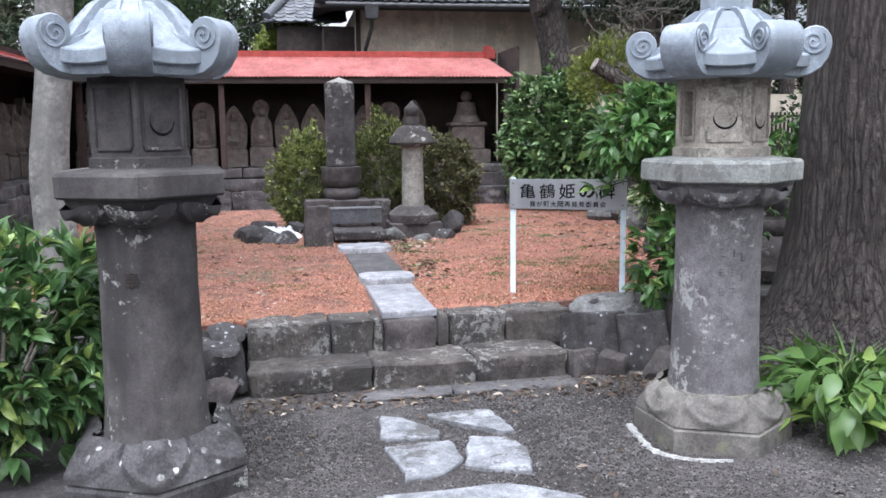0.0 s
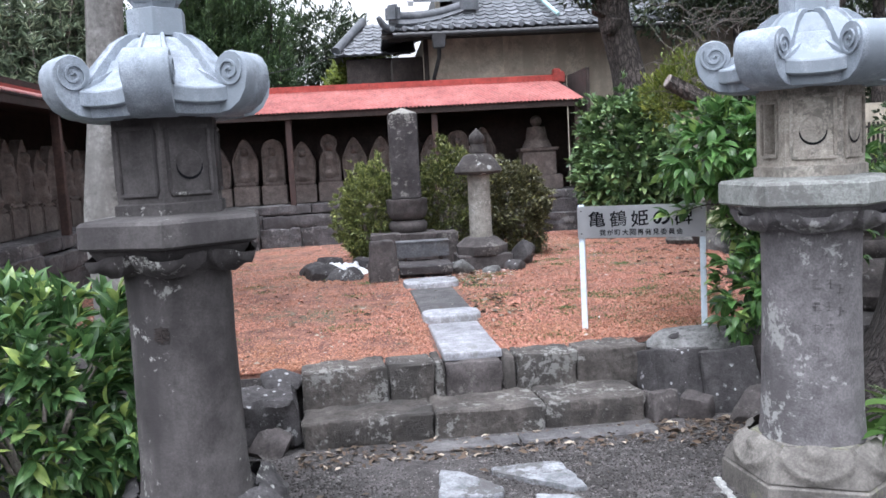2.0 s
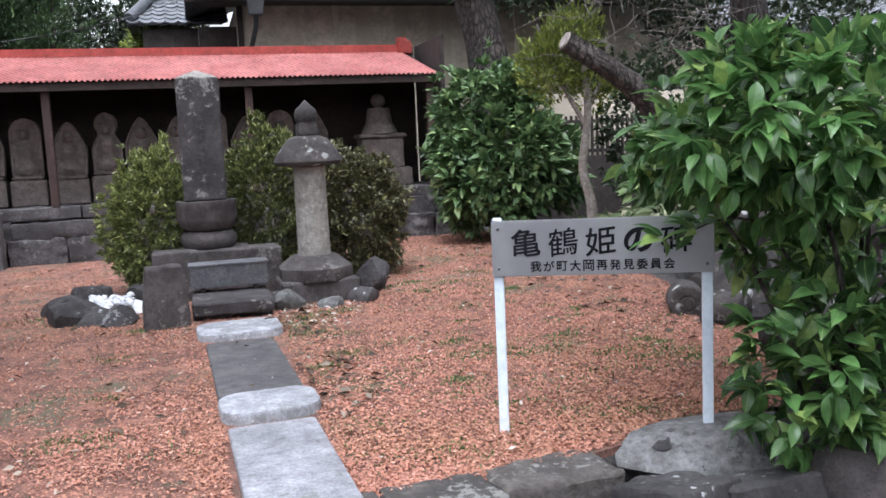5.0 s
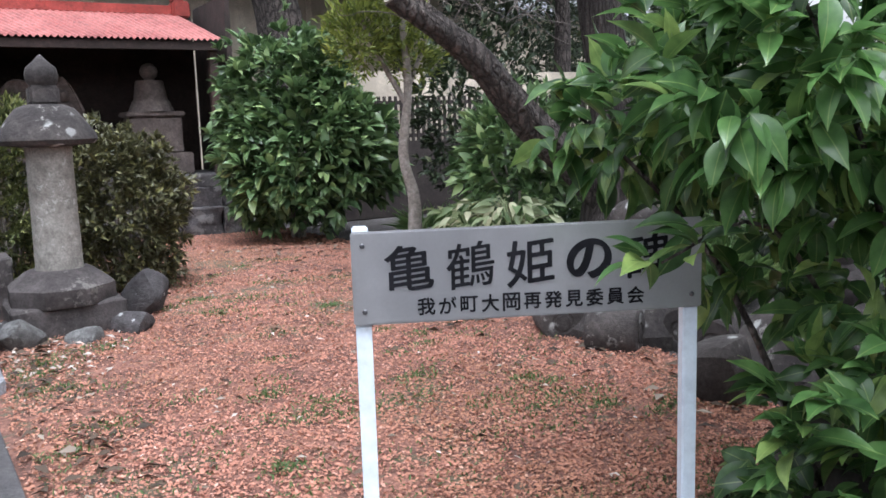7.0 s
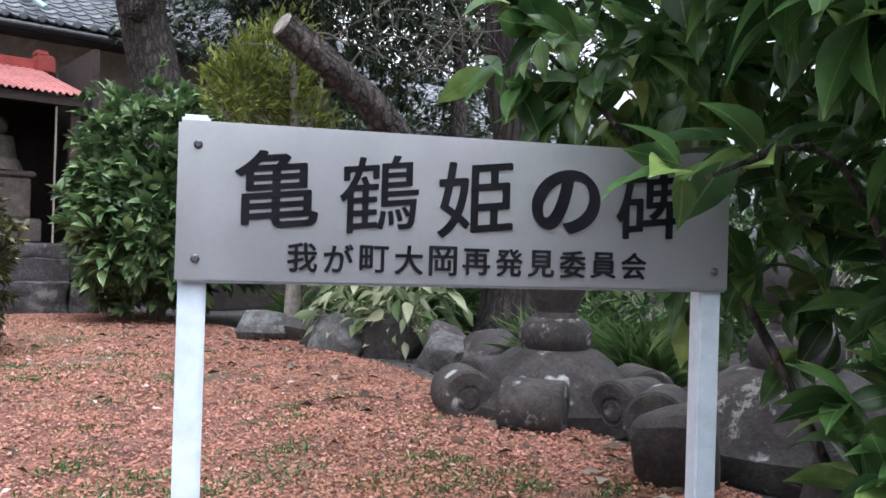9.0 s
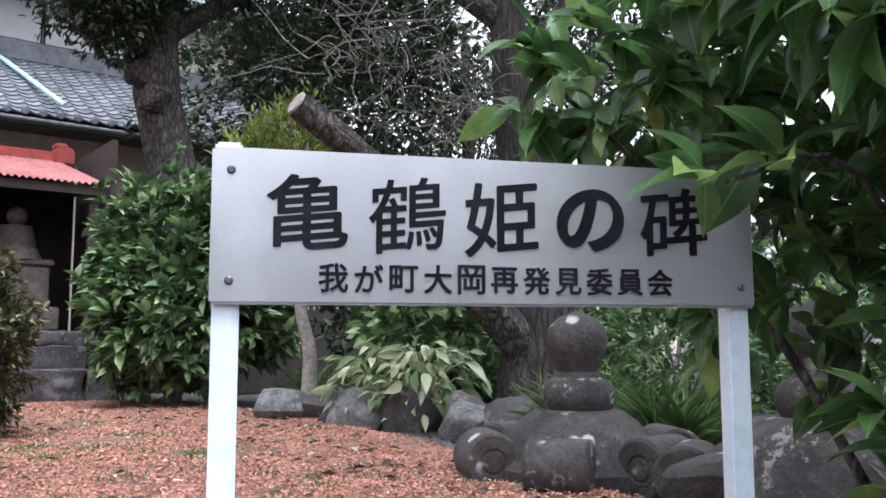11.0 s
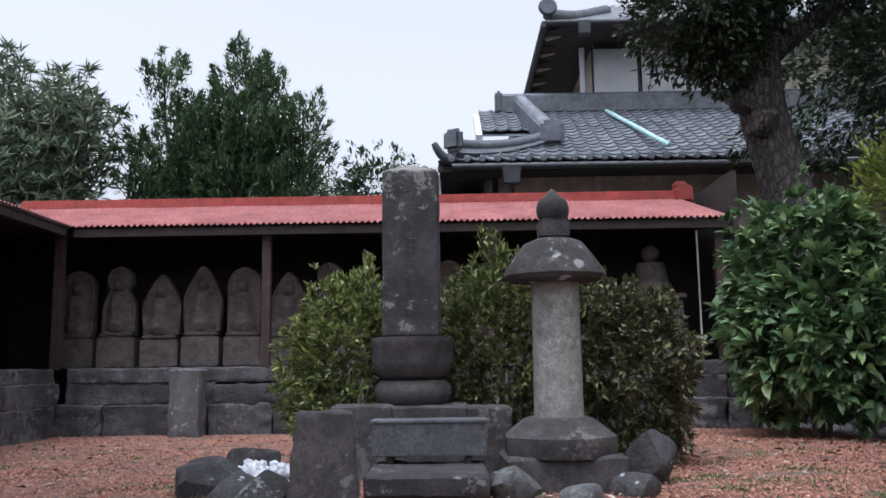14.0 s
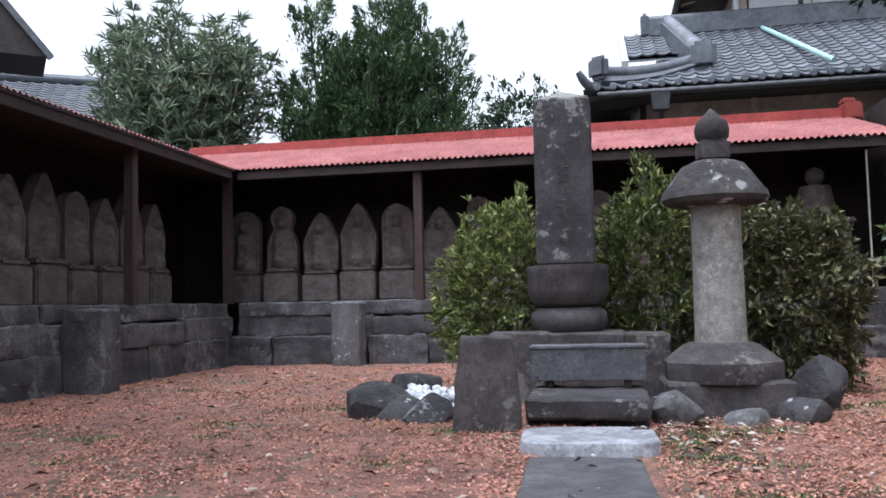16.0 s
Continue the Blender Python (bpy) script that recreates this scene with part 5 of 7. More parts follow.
def gallery_roof():
    t = thing("gallery_roof", 0, 0, 0, "red painted corrugated metal roof of the gallery", "roof", kind="structure")

    def back(s, q, w):
        return (s, 13.6 + 1.1 * q, EAVE_Z + 0.4 * q + w)

    def left(s, q, w):
        return (-2.95 - 1.1 * q, s, EAVE_Z + 0.3 * q + w)

    part("roof_sheet", corrugated(((-2.95, 3.78), (-4.05, 3.55)), back, M_RED), M_RED, t)
    part("roof_sheet", corrugated(((6.5, 13.6), (6.5, 14.7)), left, M_RED), M_RED, t)
    part("rear_slope", raw("rear", [(-4.05, 14.72, 2.95), (3.6, 14.72, 2.95), (3.7, 15.7, 2.6), (-5.0, 15.7, 2.6)], [(0, 1, 2, 3)]), M_RED, t)
    part("rear_slope", raw("rear", [(-4.07, 6.5, 2.84), (-4.07, 14.7, 2.84), (-5.0, 15.7, 2.6), (-5.05, 6.5, 2.6)], [(0, 1, 2, 3)]), M_RED, t)
    part("ridge", box(-0.2, 14.72, 2.985, 7.7, 0.14, 0.12, 0.02), M_REDD, t, "darker red ridge capping")
    part("ridge", box(-4.07, 10.6, 2.86, 0.14, 8.1, 0.08, 0.02), M_REDD, t, "darker red ridge capping")
    part("ridge_end", box(3.6, 14.7, 3.0, 0.2, 0.2, 0.19, 0.02), M_REDD, t, "upturned red ridge end")
    part("ridge_end_cap", box(3.57, 14.7, 3.115, 0.13, 0.16, 0.06, 0.015), M_REDD, t)
    part("eave_board", box(0.4, 13.66, 2.49, 6.7, 0.05, 0.09, 0.004), M_WOODD, t)
    part("eave_board", box(-3.0, 10.0, 2.49, 0.05, 7.1, 0.09, 0.004), M_WOODD, t)
    part("eave_trim", box(-2.99, 10.05, 2.545, 0.06, 7.1, 0.03, 0.004), M_GUTTER, t)
    for k in range(12):
        part("rafter", raw("rafter", *sloped_bar((-2.7 + 0.58 * k, 13.66, 2.5), (-2.7 + 0.58 * k, 14.7, 2.88), 0.05)), M_WOODD, t)
    for k in range(12):
        part("rafter", raw("rafter", *sloped_bar((-3.0, 6.8 + 0.58 * k, 2.5), (-4.0, 6.8 + 0.58 * k, 2.78), 0.05)), M_WOODD, t)


def sloped_bar(a, b, w):
    a, b = Vector(a), Vector(b)
    d = (b - a).normalized()
    s = d.cross(Vector((0, 0, 1))).normalized() * w / 2
    u = s.cross(d).normalized() * w / 2
    v = [a - s - u, a + s - u, a + s + u, a - s + u, b - s - u, b + s - u, b + s + u, b - s + u]
    return v, [(0, 1, 2, 3), (7, 6, 5, 4), (0, 4, 5, 1), (1, 5, 6, 2), (2, 6, 7, 3), (3, 7, 4, 0)]


gallery_roof()


def gallery_walls():
    def wall(name, *a):
        tagged(part(name, box(*a, 0.004), M_WOODD), "dark stained board wall of the gallery", "wall", kind="structure")

    wall("wall_north", -0.3, 15.0, 1.75, 8.2, 0.08, 2.6)
    wall("wall_west", -4.3, 10.75, 1.75, 0.08, 8.4, 2.6)
    wall("wall_east", 3.86, 14.35, 1.75, 0.06, 1.3, 2.6)
    ceil = part("ceiling", raw("ceiling", [(-3.0, 13.7, 2.5), (3.8, 13.7, 2.5), (3.8, 14.98, 2.62), (-4.28, 14.98, 2.62), (-4.28, 6.6, 2.62), (-3.0, 6.6, 2.5)], [(0, 1, 2, 3), (0, 3, 4, 5)]), M_WOODD)
    tagged(ceil, "dark board ceiling of the gallery", "ceiling", kind="structure")
    p = thing("gallery_plinth", 0, 0, 0, "low concrete and stone plinth under the figures", "plinth", kind="structure")
    x = -3.5
    k = 0
    while x < 3.95:
        w = min(0.9 + 0.25 * math.sin(k * 2.4), 4.0 - x)
        if w > 0.08:
            part("plinth_stone", rough_block(w - 0.014, 0.5, 0.36, k, 0.022, 3, 0.012), M_PLINTH, p).matrix_basis = pose(x + w / 2, 13.92, 0.38)
        x += w
        k += 1
    y = 13.6
    while y > 6.4:
        w = 0.9 + 0.25 * math.sin(k * 2.4)
        part("plinth_stone", rough_block(0.5, w - 0.014, 0.36, k, 0.022, 3, 0.012), M_PLINTH, p).matrix_basis = pose(-3.28, y - w / 2, 0.38)
        y -= w
        k += 1
    a = -3.0
    while a < 3.95:
        w = min(1.25 + 0.35 * math.sin(k * 1.9), 3.98 - a)
        if w > 0.1:
            part("coping", rough_block(w - 0.008, 1.0, 0.22 + 0.02 * math.sin(k * 3.1), k + 3, 0.02, 4, 0.012), M_PLINTH, p).matrix_basis = pose(a + w / 2, 14.2 + 0.02 * math.sin(k * 2.7), 0.73)
        a += w
        k += 1
    b = 13.7
    while b > 6.35:
        w = 1.25 + 0.35 * math.sin(k * 1.9)
        part("coping", rough_block(1.0, w - 0.008, 0.22 + 0.02 * math.sin(k * 3.1), k + 3, 0.02, 4, 0.012), M_PLINTH, p).matrix_basis = pose(-3.53 + 0.02 * math.sin(k * 2.7), b - w / 2, 0.73)
        b -= w
        k += 1
    for n in range(6):
        part("ledge_slab", rough_block(1.14, 1.2, 0.15, 60 + n, 0.016, 4, 0.012), M_PLINTH, p).matrix_basis = pose(-2.42 + 1.15 * n, 14.31, 0.955)
    for n in range(7):
        part("ledge_slab", rough_block(1.2, 1.04, 0.15, 70 + n, 0.016, 4, 0.012), M_PLINTH, p).matrix_basis = pose(-3.68, 13.15 - 1.05 * n, 0.955)
    for x, y in ((-0.97, 13.75), (1.35, 13.75), (3.68, 13.75), (-3.1, 13.7), (-3.1, 11.75), (-3.1, 9.7), (-3.1, 7.7)):
        o = part("gallery_post", box(0, 0, 0.72, 0.09, 0.09, 1.44, 0.006), M_POST)
        o.matrix_basis = pose(x, y, 1.1)
        tagged(o, "square brown timber post on the plinth", "post", "posts of the gallery")
    for x, y, h, w in ((-1.68, 13.5, 0.68, 0.3), (-2.86, 10.8, 0.66, 0.34)):
        o = part("stone_post", rough_block(w, 0.24, h, x, 0.016), M_PLINTH if x < -2 else M_LANT2)
        o.matrix_basis = pose(x, y, 0.41)
        tagged(o, "short square lichened stone post before the plinth", "stone post", "short posts before the plinth")


gallery_walls()


def figure_mesh(kind, seed):
    """A small carved figure on its pedestal, as one plain mesh."""
    bm = bmesh.new()
    box(0, 0, 0.17, 0.34, 0.26, 0.34, 0.014, bm)
    box(0, -0.01, 0.375, 0.3, 0.24, 0.07, 0.022, bm)
    n, m = 27, 19
    z0, tall = 0.4, 0.74
    front, back = [], []
    for s in range(n):
        t = s / (n - 1)
        if kind == 0:
            half = 0.155 * (1 + 0.1 * math.sin(t * 3)) * max(1 - max(t - 0.5, 0) / 0.505, 0.0) ** 0.62 + 0.004
        elif kind == 1:
            half = (0.15 * math.sqrt(max(1 - (max(t - 0.3, 0) / 0.36) ** 2, 0.06))) if t < 0.62 else 0.115 * math.sqrt(max(1 - ((t - 0.8) / 0.2) ** 2, 0.001))
            half = max(half, 0.085 if t < 0.9 else 0.004)
        else:
            half = 0.145 * math.sqrt(max(1 - max(t - 0.72, 0) ** 2 / 0.08, 0.0)) + 0.004
        z = z0 + tall * t
        fr = []
        for i in range(m):
            u = -1 + 2 * i / (m - 1)
            x = u * half
            robe = 0.085 - 0.02 * t
            body = 0.06 * math.exp(-(x / robe) ** 4) * (1 / (1 + math.exp((t - 0.6) * 45)))
            head = 0.075 * math.sqrt(max(0.0, 1 - (x / 0.05) ** 2 - ((t - 0.71) / 0.095) ** 2))
            arms = 0.022 * math.exp(-((abs(x) - 0.045) / 0.02) ** 2 - ((t - 0.4) / 0.1) ** 2) + 0.02 * math.exp(-(x / 0.03) ** 2 - ((t - 0.42) / 0.05) ** 2)
            lap = 0.04 * math.exp(-(x / 0.115) ** 4 - ((t - 0.1) / 0.09) ** 2)
            fold = 0.006 * math.sin(t * 60) * math.exp(-(x / 0.06) ** 2) * (1 if t < 0.5 else 0)
            rim = 0.014 if abs(u) > 0.86 or (t > 0.93 and kind != 1) else 0.0
            fr.append(bm.verts.new((x, -0.05 - body - head - arms - lap - fold - rim + 0.012 * u * u, z)))
        front.append(fr)
        back.append((bm.verts.new((-half, 0.06, z)), bm.verts.new((half, 0.06, z))))
    for s in range(n - 1):
        for i in range(m - 1):
            bm.faces.new((front[s][i], front[s][i + 1], front[s + 1][i + 1], front[s + 1][i]))
        bm.faces.new((back[s][1], back[s][0], back[s + 1][0], back[s + 1][1]))
        bm.faces.new((front[s][m - 1], back[s][1], back[s + 1][1], front[s + 1][m - 1]))
        bm.faces.new((back[s][0], front[s][0], front[s + 1][0], back[s + 1][0]))
    bm.faces.new([*front[-1], back[-1][1], back[-1][0]])
    me = bpy.data.meshes.new("figure")
    bmesh.ops.recalc_face_normals(bm, faces=bm.faces)
    bm.to_mesh(me)
    bm.free()
    me.materials.append(M_STATUE)
    return smooth(me, 35)


FIGS = [figure_mesh(k, k) for k in range(3)]
LABELS = ("small carved stone figure with a pointed back slab", "small carved stone figure with a round halo", "small carved stone figure with an arched back slab")


def figure(x, y, rz, kind, h):
    o = part("stone_figure", FIGS[kind], None)
    o.matrix_basis = pose(x, y, 1.11, 0, 0, rz) @ Matrix.Diagonal((1.18, 1.0, h, 1))
    tagged(o, LABELS[kind] + " on a pedestal", "statue", "stone figures in the gallery")


for k, x in enumerate((-3.1, -2.65, -2.19, -1.75, -1.3, -0.82, -0.38, 0.03, 0.47, 0.9, 1.32, 1.75, 2.17)):
    figure(x, 14.2, 0, (2, 1, 0, 0, 2, 0, 1, 0, 0, 2, 0, 2, 0)[k], 0.92 + 0.05 * math.sin(k * 2.3))
for k in range(12):
    figure(-3.62, 13.0 - 0.44 * k, 90, (0, 0, 0, 2, 0, 0, 0, 0, 0, 2, 0, 0)[k], 0.9 + 0.06 * math.sin(k * 1.9))


def seated_figure():
    bm = bmesh.new()
    box(0, 0, 0.12, 0.75, 0.5, 0.24, 0.015, bm)
    box(0, 0, 0.44, 0.56, 0.42, 0.4, 0.015, bm)
    box(0, 0, 0.67, 0.64, 0.46, 0.06, 0.015, bm)
    for r0, r1, z0, z1 in ((0.25, 0.2, 0.7, 0.82), (0.19, 0.15, 0.8, 1.04), (0.06, 0.05, 1.02, 1.08)):
        bmesh.ops.create_cone(bm, cap_ends=True, segments=20, radius1=r0, radius2=r1, depth=z1 - z0, matrix=pose(0, 0, (z0 + z1) / 2))
    bmesh.ops.create_icosphere(bm, subdivisions=2, radius=0.1, matrix=pose(0, -0.01, 1.14))
    o = part("seated_stone_figure", bm, M_STATUE)
    smooth(o.data, 35)
    o.matrix_basis = pose(3.08, 14.2, 1.11)
    tagged(o, "larger seated stone figure on a tiered pedestal", "statue")


seated_figure()

# ---- the house behind ----


def tile_mesh(w, l):
    verts, faces = [], []
    n = 8
    for j, (y, dz) in enumerate(((0, 0.028), (l, 0.0))):
        for i in range(n + 1):
            u = i / n
            z = 0.032 * (math.cos(2 * math.pi * u) ** 3 if u < 0.25 or u > 0.75 else -0.28 * math.sin((u - 0.25) * 2 * math.pi))
            verts.append(((u - 0.5) * w, y, z + dz))
    for i in range(n + 1):
        x, y, z = verts[i]
        verts.append((x, y, z - 0.03))
    for i in range(n):
        faces.append((i, i + 1, n + 2 + i, n + 1 + i))
        faces.append((2 * n + 2 + i, 2 * n + 3 + i, i + 1, i))
    me = raw("tile", verts, faces, 50)
    me.materials.append(M_TILE)
    return me


def tiled_slope(parent, origin, across, up, n_across, n_up, w, l, limit, objects):
    """Rows of pan tiles on a slope; the lowest rows are single pieces, the rest one joined part."""
    me = tile_mesh(w, l * 1.25)
    ax, uy = Vector(across).normalized(), Vector(up).normalized()
    nz = ax.cross(uy).normalized()
    base = Matrix((ax, uy, nz)).transposed().to_4x4()
    bm = bmesh.new()
    for j in range(n_up):
        for i in range(n_across):
            a, b = (i + 0.5) * w, j * l
            if not limit(a, b):
                continue
            m = Matrix.Translation(Vector(origin) + ax * a + uy * b + nz * 0.01 * random.uniform(-0.3, 0.3)) @ base
            if objects > 0:
                objects -= 1
                o = part("roof_tile", me, None, parent)
                o.matrix_basis = m
            else:
                tmp = me.copy()
                tmp.transform(m)
                bm.from_mesh(tmp)
                bpy.data.meshes.remove(tmp)
    if len(bm.verts):
        o = part("roof_tiles", bm, M_TILE, parent)
        smooth(o.data, 50)
        tagged(o, kind="stuff")
    else:
        bm.free()


def eave_discs(parent, x0, x1, y, z, pitch):
    x = x0
    while x < x1:
        o = part("eave_tile_end", DISC, None, parent)
        o.matrix_basis = pose(x, y, z, 90)
        x += pitch


DISC = rings([(0.065, -0.03), (0.065, 0.03), (0.05, 0.04)], 12, 30)
DISC.materials.append(M_TILED)


def house():
    h = thing("house", 5.5, 20.5, 0.0, "old two-storey house with grey tiled roofs and beige walls", "house")
    inv = h.matrix_basis.inverted()

    def hp(name, mesh, mat, label="", parent=h):
        o = part(name, mesh, mat, parent, label)
        o.matrix_basis = inv @ o.matrix_basis if parent is h else o.matrix_basis
        return o

    hp("wall", box(6.9, 22.5, 2.3, 10.4, 4.0, 4.6), M_PLASTER, "beige plaster wall")
    hp("side_wall", box(1.4, 22.6, 2.1, 0.9, 3.0, 4.2), M_TIMBER_AND_SHADE, "dark side wall set back in the recess")
    for x in (1.74, 3.65, 5.6, 7.6, 9.6):
        hp("timber_post", box(x, 20.48, 2.3, 0.11, 0.06, 4.6), M_TIMBER_AND_SHADE if x < 2 else M_PLASTER)
    hp("eave_board", box(6.2, 19.62, 4.5, 11.0, 0.05, 0.12, 0.004), M_TIMBER_AND_SHADE)
    hp("soffit", raw("soffit", [(0.85, 19.6, 4.5), (12, 19.6, 4.5), (12, 20.7, 4.52), (0.85, 20.7, 4.52)], [(0, 1, 2, 3)]), M_TIMBER_AND_SHADE)
    gut = hp("gutter", tube([(0.95, 19.45, 4.5), (12, 19.45, 4.47)], [0.06, 0.06], 10), M_GUTTER, "black rain gutter")
    hp("downpipe_box", box(1.98, 19.5, 4.33, 0.26, 0.2, 0.3, 0.02, None, 1.25), M_GUTTER, "black rainwater hopper")
    hp("downpipe", tube([(1.98, 19.5, 4.25), (1.98, 19.6, 4.0), (1.9, 20.4, 3.6), (1.9, 20.45, 0.2)], [0.05, 0.05, 0.05, 0.05], 8), M_GUTTER, "black downpipe")
    roof = hp("lower_roof", raw("deck", [(0.75, 19.5, 4.56), (12, 19.5, 4.56), (12, 23.1, 6.52), (2.4, 23.1, 6.52), (2.75, 20.6, 5.22), (1.9, 23.1, 5.3), (0.75, 24.5, 4.56)],
                                [(0, 1, 2, 3, 4), (0, 4, 5, 6), (4, 3, 5)]), M_TILED, "silver-grey tiled lower roof")

    def keep(a, b):
        x, y = 0.75 + a, b * 0.853
        if y > 1.75:
            return x > 1.52
        return x > 0.78 + y * 1.75 if y < 1.12 else x > 2.75 - (y - 1.1) * 0.14

    tiled_slope(roof, (0.75, 19.46, 4.6), (1, 0, 0), (0, 3.6, 1.95), 38, 17, 0.265, 0.25, keep, 300)
    tiled_slope(roof, (0.72, 24.5, 4.6), (0, -1, 0), (2.0, 0, 0.72), 18, 8, 0.27, 0.25, lambda a, b: b < 2.0 - 0.3 and a < 5.0 - b * 0.55, 0)
    hp("gable_deck", raw("gdeck", [(1.5, 21.3, 5.53), (2.9, 21.3, 5.53), (2.9, 23.1, 6.5), (1.5, 23.1, 6.5)], [(0, 1, 2, 3)]), M_TILED)
    hp("verge_board", raw("verge", *sloped_bar((1.49, 21.28, 5.5), (1.49, 23.1, 6.48), 0.13)), M_WHITEW, "white verge of the small gable")
    hp("gable_wall", raw("gwall", [(2.2, 21.3, 4.7), (2.2, 23.1, 4.7), (2.2, 23.1, 6.45), (2.2, 21.3, 5.5)], [(0, 1, 2, 3)]), M_PLASTER)
    eave_discs(roof, 0.95, 10.5, 19.44, 4.63, 0.265)
    hp("hip_ridge", tube(bend([(0.95, 19.6, 4.92), (1.5, 19.86, 4.95), (2.1, 20.15, 5.06), (2.76, 20.45, 5.28)], 3), [0.12] * 10, 10), M_TILED, "rounded hip ridge tiles")
    hp("hip_ridge_base", tube(bend([(0.95, 19.6, 4.76), (1.5, 19.86, 4.8), (2.1, 20.15, 4.92), (2.76, 20.45, 5.14)], 3), [0.19] * 10, 4), M_TILED)
    hp("ridge_end_tile", box(0, 0, 0, 0.36, 0.2, 0.4, 0.07), M_TILED, "rounded ridge end tile").matrix_basis = inv @ pose(0.98, 19.5, 4.98, 0, 0, -30)
    hp("corner_tip", tube(bend([(1.0, 19.62, 4.62), (0.78, 19.45, 4.7), (0.64, 19.35, 4.9)], 4), [0.1, 0.1, 0.09, 0.085, 0.08, 0.075, 0.07, 0.06, 0.05], 8), M_TILED, "upturned corner tile")
    bm = bmesh.new()
    box(0, 0, 0, 0.44, 0.2, 0.5, 0.07, bm)
    box(0, -0.11, 0, 0.3, 0.04, 0.36, 0.018, bm)
    hp("ridge_end_tile", bm, M_TILED, "large dark ornamental ridge end").matrix_basis = inv @ pose(2.8, 20.24, 5.28, 0, 0, -6)
    hp("descending_ridge", tube([(2.78, 20.4, 5.42), (2.46, 23.0, 6.8)], [0.13, 0.13], 10), M_TILE, "pale descending ridge")
    hp("descending_ridge_base", raw("dbase", *sloped_bar((2.78, 20.42, 5.24), (2.46, 23.0, 6.62), 0.34)), M_TILED)
    hp("ridge_wall", box(6.97, 23.05, 6.68, 9.86, 0.26, 0.36, 0.02), M_TILED, "stacked ridge tiles")
    hp("ridge_end_tile", box(1.98, 23.03, 6.74, 0.16, 0.34, 0.5, 0.05), M_TILED, "squared ridge end tile")
    hp("ridge_cap", tube([(1.98, 23.05, 6.86), (12, 23.05, 6.86)], [0.1, 0.1], 10), M_TILED)
    hp("snow_rail", tube([(4.72, 19.45, 4.82), (4.28, 22.8, 6.46)], [0.045, 0.045], 8), M_RAIL, "pale blue metal pipe on the roof")
    # upper storey
    hp("upper_wall", box(8.2, 25.4, 7.6, 8.14, 4.2, 2.2), M_PLASTER, "beige upper wall")
    hp("upper_beam", box(8.2, 23.27, 8.26, 8.14, 0.06, 0.4, 0.01), M_TIMBER_AND_SHADE)
    for x in (4.6, 5.66, 6.72):
        win = hp("window", box(x, 23.27, 7.48, 1.04, 0.05, 1.14, 0.01), M_TIMBER_AND_SHADE, "white sliding window panels")
        pn = part("pane", box(x - 5.5, 23.235 - 20.5, 7.48, 0.96, 0.03, 1.06, 0.004), M_WHITEW, win, "plain white panel")
        win.matrix_basis = inv
        pn.matrix_basis = inv.inverted()
    hp("white_pipe", tube([(3.85, 23.15, 8.0), (3.85, 23.15, 6.9)], [0.06, 0.06], 8), M_WHITEW, "white downpipe")
    hp("upper_roof", raw("uroof", [(2.95, 22.1, 8.19), (13, 22.1, 8.19), (13, 25.4, 9.94), (4.6, 25.4, 9.94), (2.95, 28.6, 8.19), (4.6, 26, 9.94), (13, 28.6, 8.19)],
                           [(0, 1, 2, 3), (0, 3, 5, 4), (4, 5, 2, 6)]), M_TILE, "grey tiled upper roof")
    hp("upper_soffit", raw("usoff", [(2.98, 22.13, 8.14), (13, 22.13, 8.14), (13, 28.5, 8.14), (2.98, 28.5, 8.14)], [(0, 1, 2, 3)]), M_TIMBER_AND_SHADE)
    for k in range(12):
        hp("rafter", raw("rafter", *sloped_bar((3.02, 22.3 + 0.5 * k, 8.09), (3.7, 22.3 + 0.5 * k, 8.26), 0.07)), M_PLASTER if k % 2 else M_TIMBER_AND_SHADE)
    hp("upper_gutter", tube([(2.95, 22.05, 8.16), (13, 22.05, 8.14)], [0.06, 0.06], 8), M_GUTTER)
    hp("upper_side_gutter", tube([(2.92, 22.05, 8.14), (2.92, 28.5, 8.14)], [0.07, 0.07], 8), M_GUTTER)
    hp("upper_hopper", box(3.75, 22.1, 8.04, 0.24, 0.2, 0.3, 0.02, None, 1.2), M_GUTTER)
    hp("upper_hip_ridge", tube(bend([(3.0, 22.1, 8.36), (3.7, 22.9, 8.64), (4.6, 24.0, 9.24)], 3), [0.13] * 7, 8), M_TILED)
    hp("upper_ridge_end", rings([(0.18, -0.06), (0.2, 0.0), (0.16, 0.06)], 18, 30), M_TILED).matrix_basis = inv @ pose(3.0, 22.02, 8.49, 90)
    # side wing
    wing = hp("wing_roof", raw("wing", [(-0.5, 22.6, 4.45), (1.5, 22.6, 4.45), (1.5, 24.6, 5.5), (0.3, 24.6, 5.5), (-0.5, 26, 4.45)], [(0, 1, 2, 3), (0, 3, 4)]), M_TILE, "small tiled wing roof")
    tiled_slope(wing, (-0.5, 22.58, 4.48), (1, 0, 0), (0, 2.0, 1.05), 8, 9, 0.265, 0.25, lambda a, c: a > c * 0.4, 0)
    hp("wing_wall", box(0.6, 24.0, 2.2, 1.6, 2.4, 4.4), M_TIMBER_AND_SHADE)
    hp("wing_ridge", tube([(-0.45, 22.65, 4.6), (0.3, 24.6, 5.65)], [0.12, 0.12], 8), M_TILED)


house()


def cable():
    pts = bend([(0.8, 19.45, 4.5), (-1.5, 18.7, 3.75), (-6.5, 17.5, 3.0)], 8)
    o = part("overhead_cable", tube(pts, [0.007] * len(pts), 6), M_GUTTER)
    tagged(o, "thin dark cable running from the house eave", "cable")


cable()


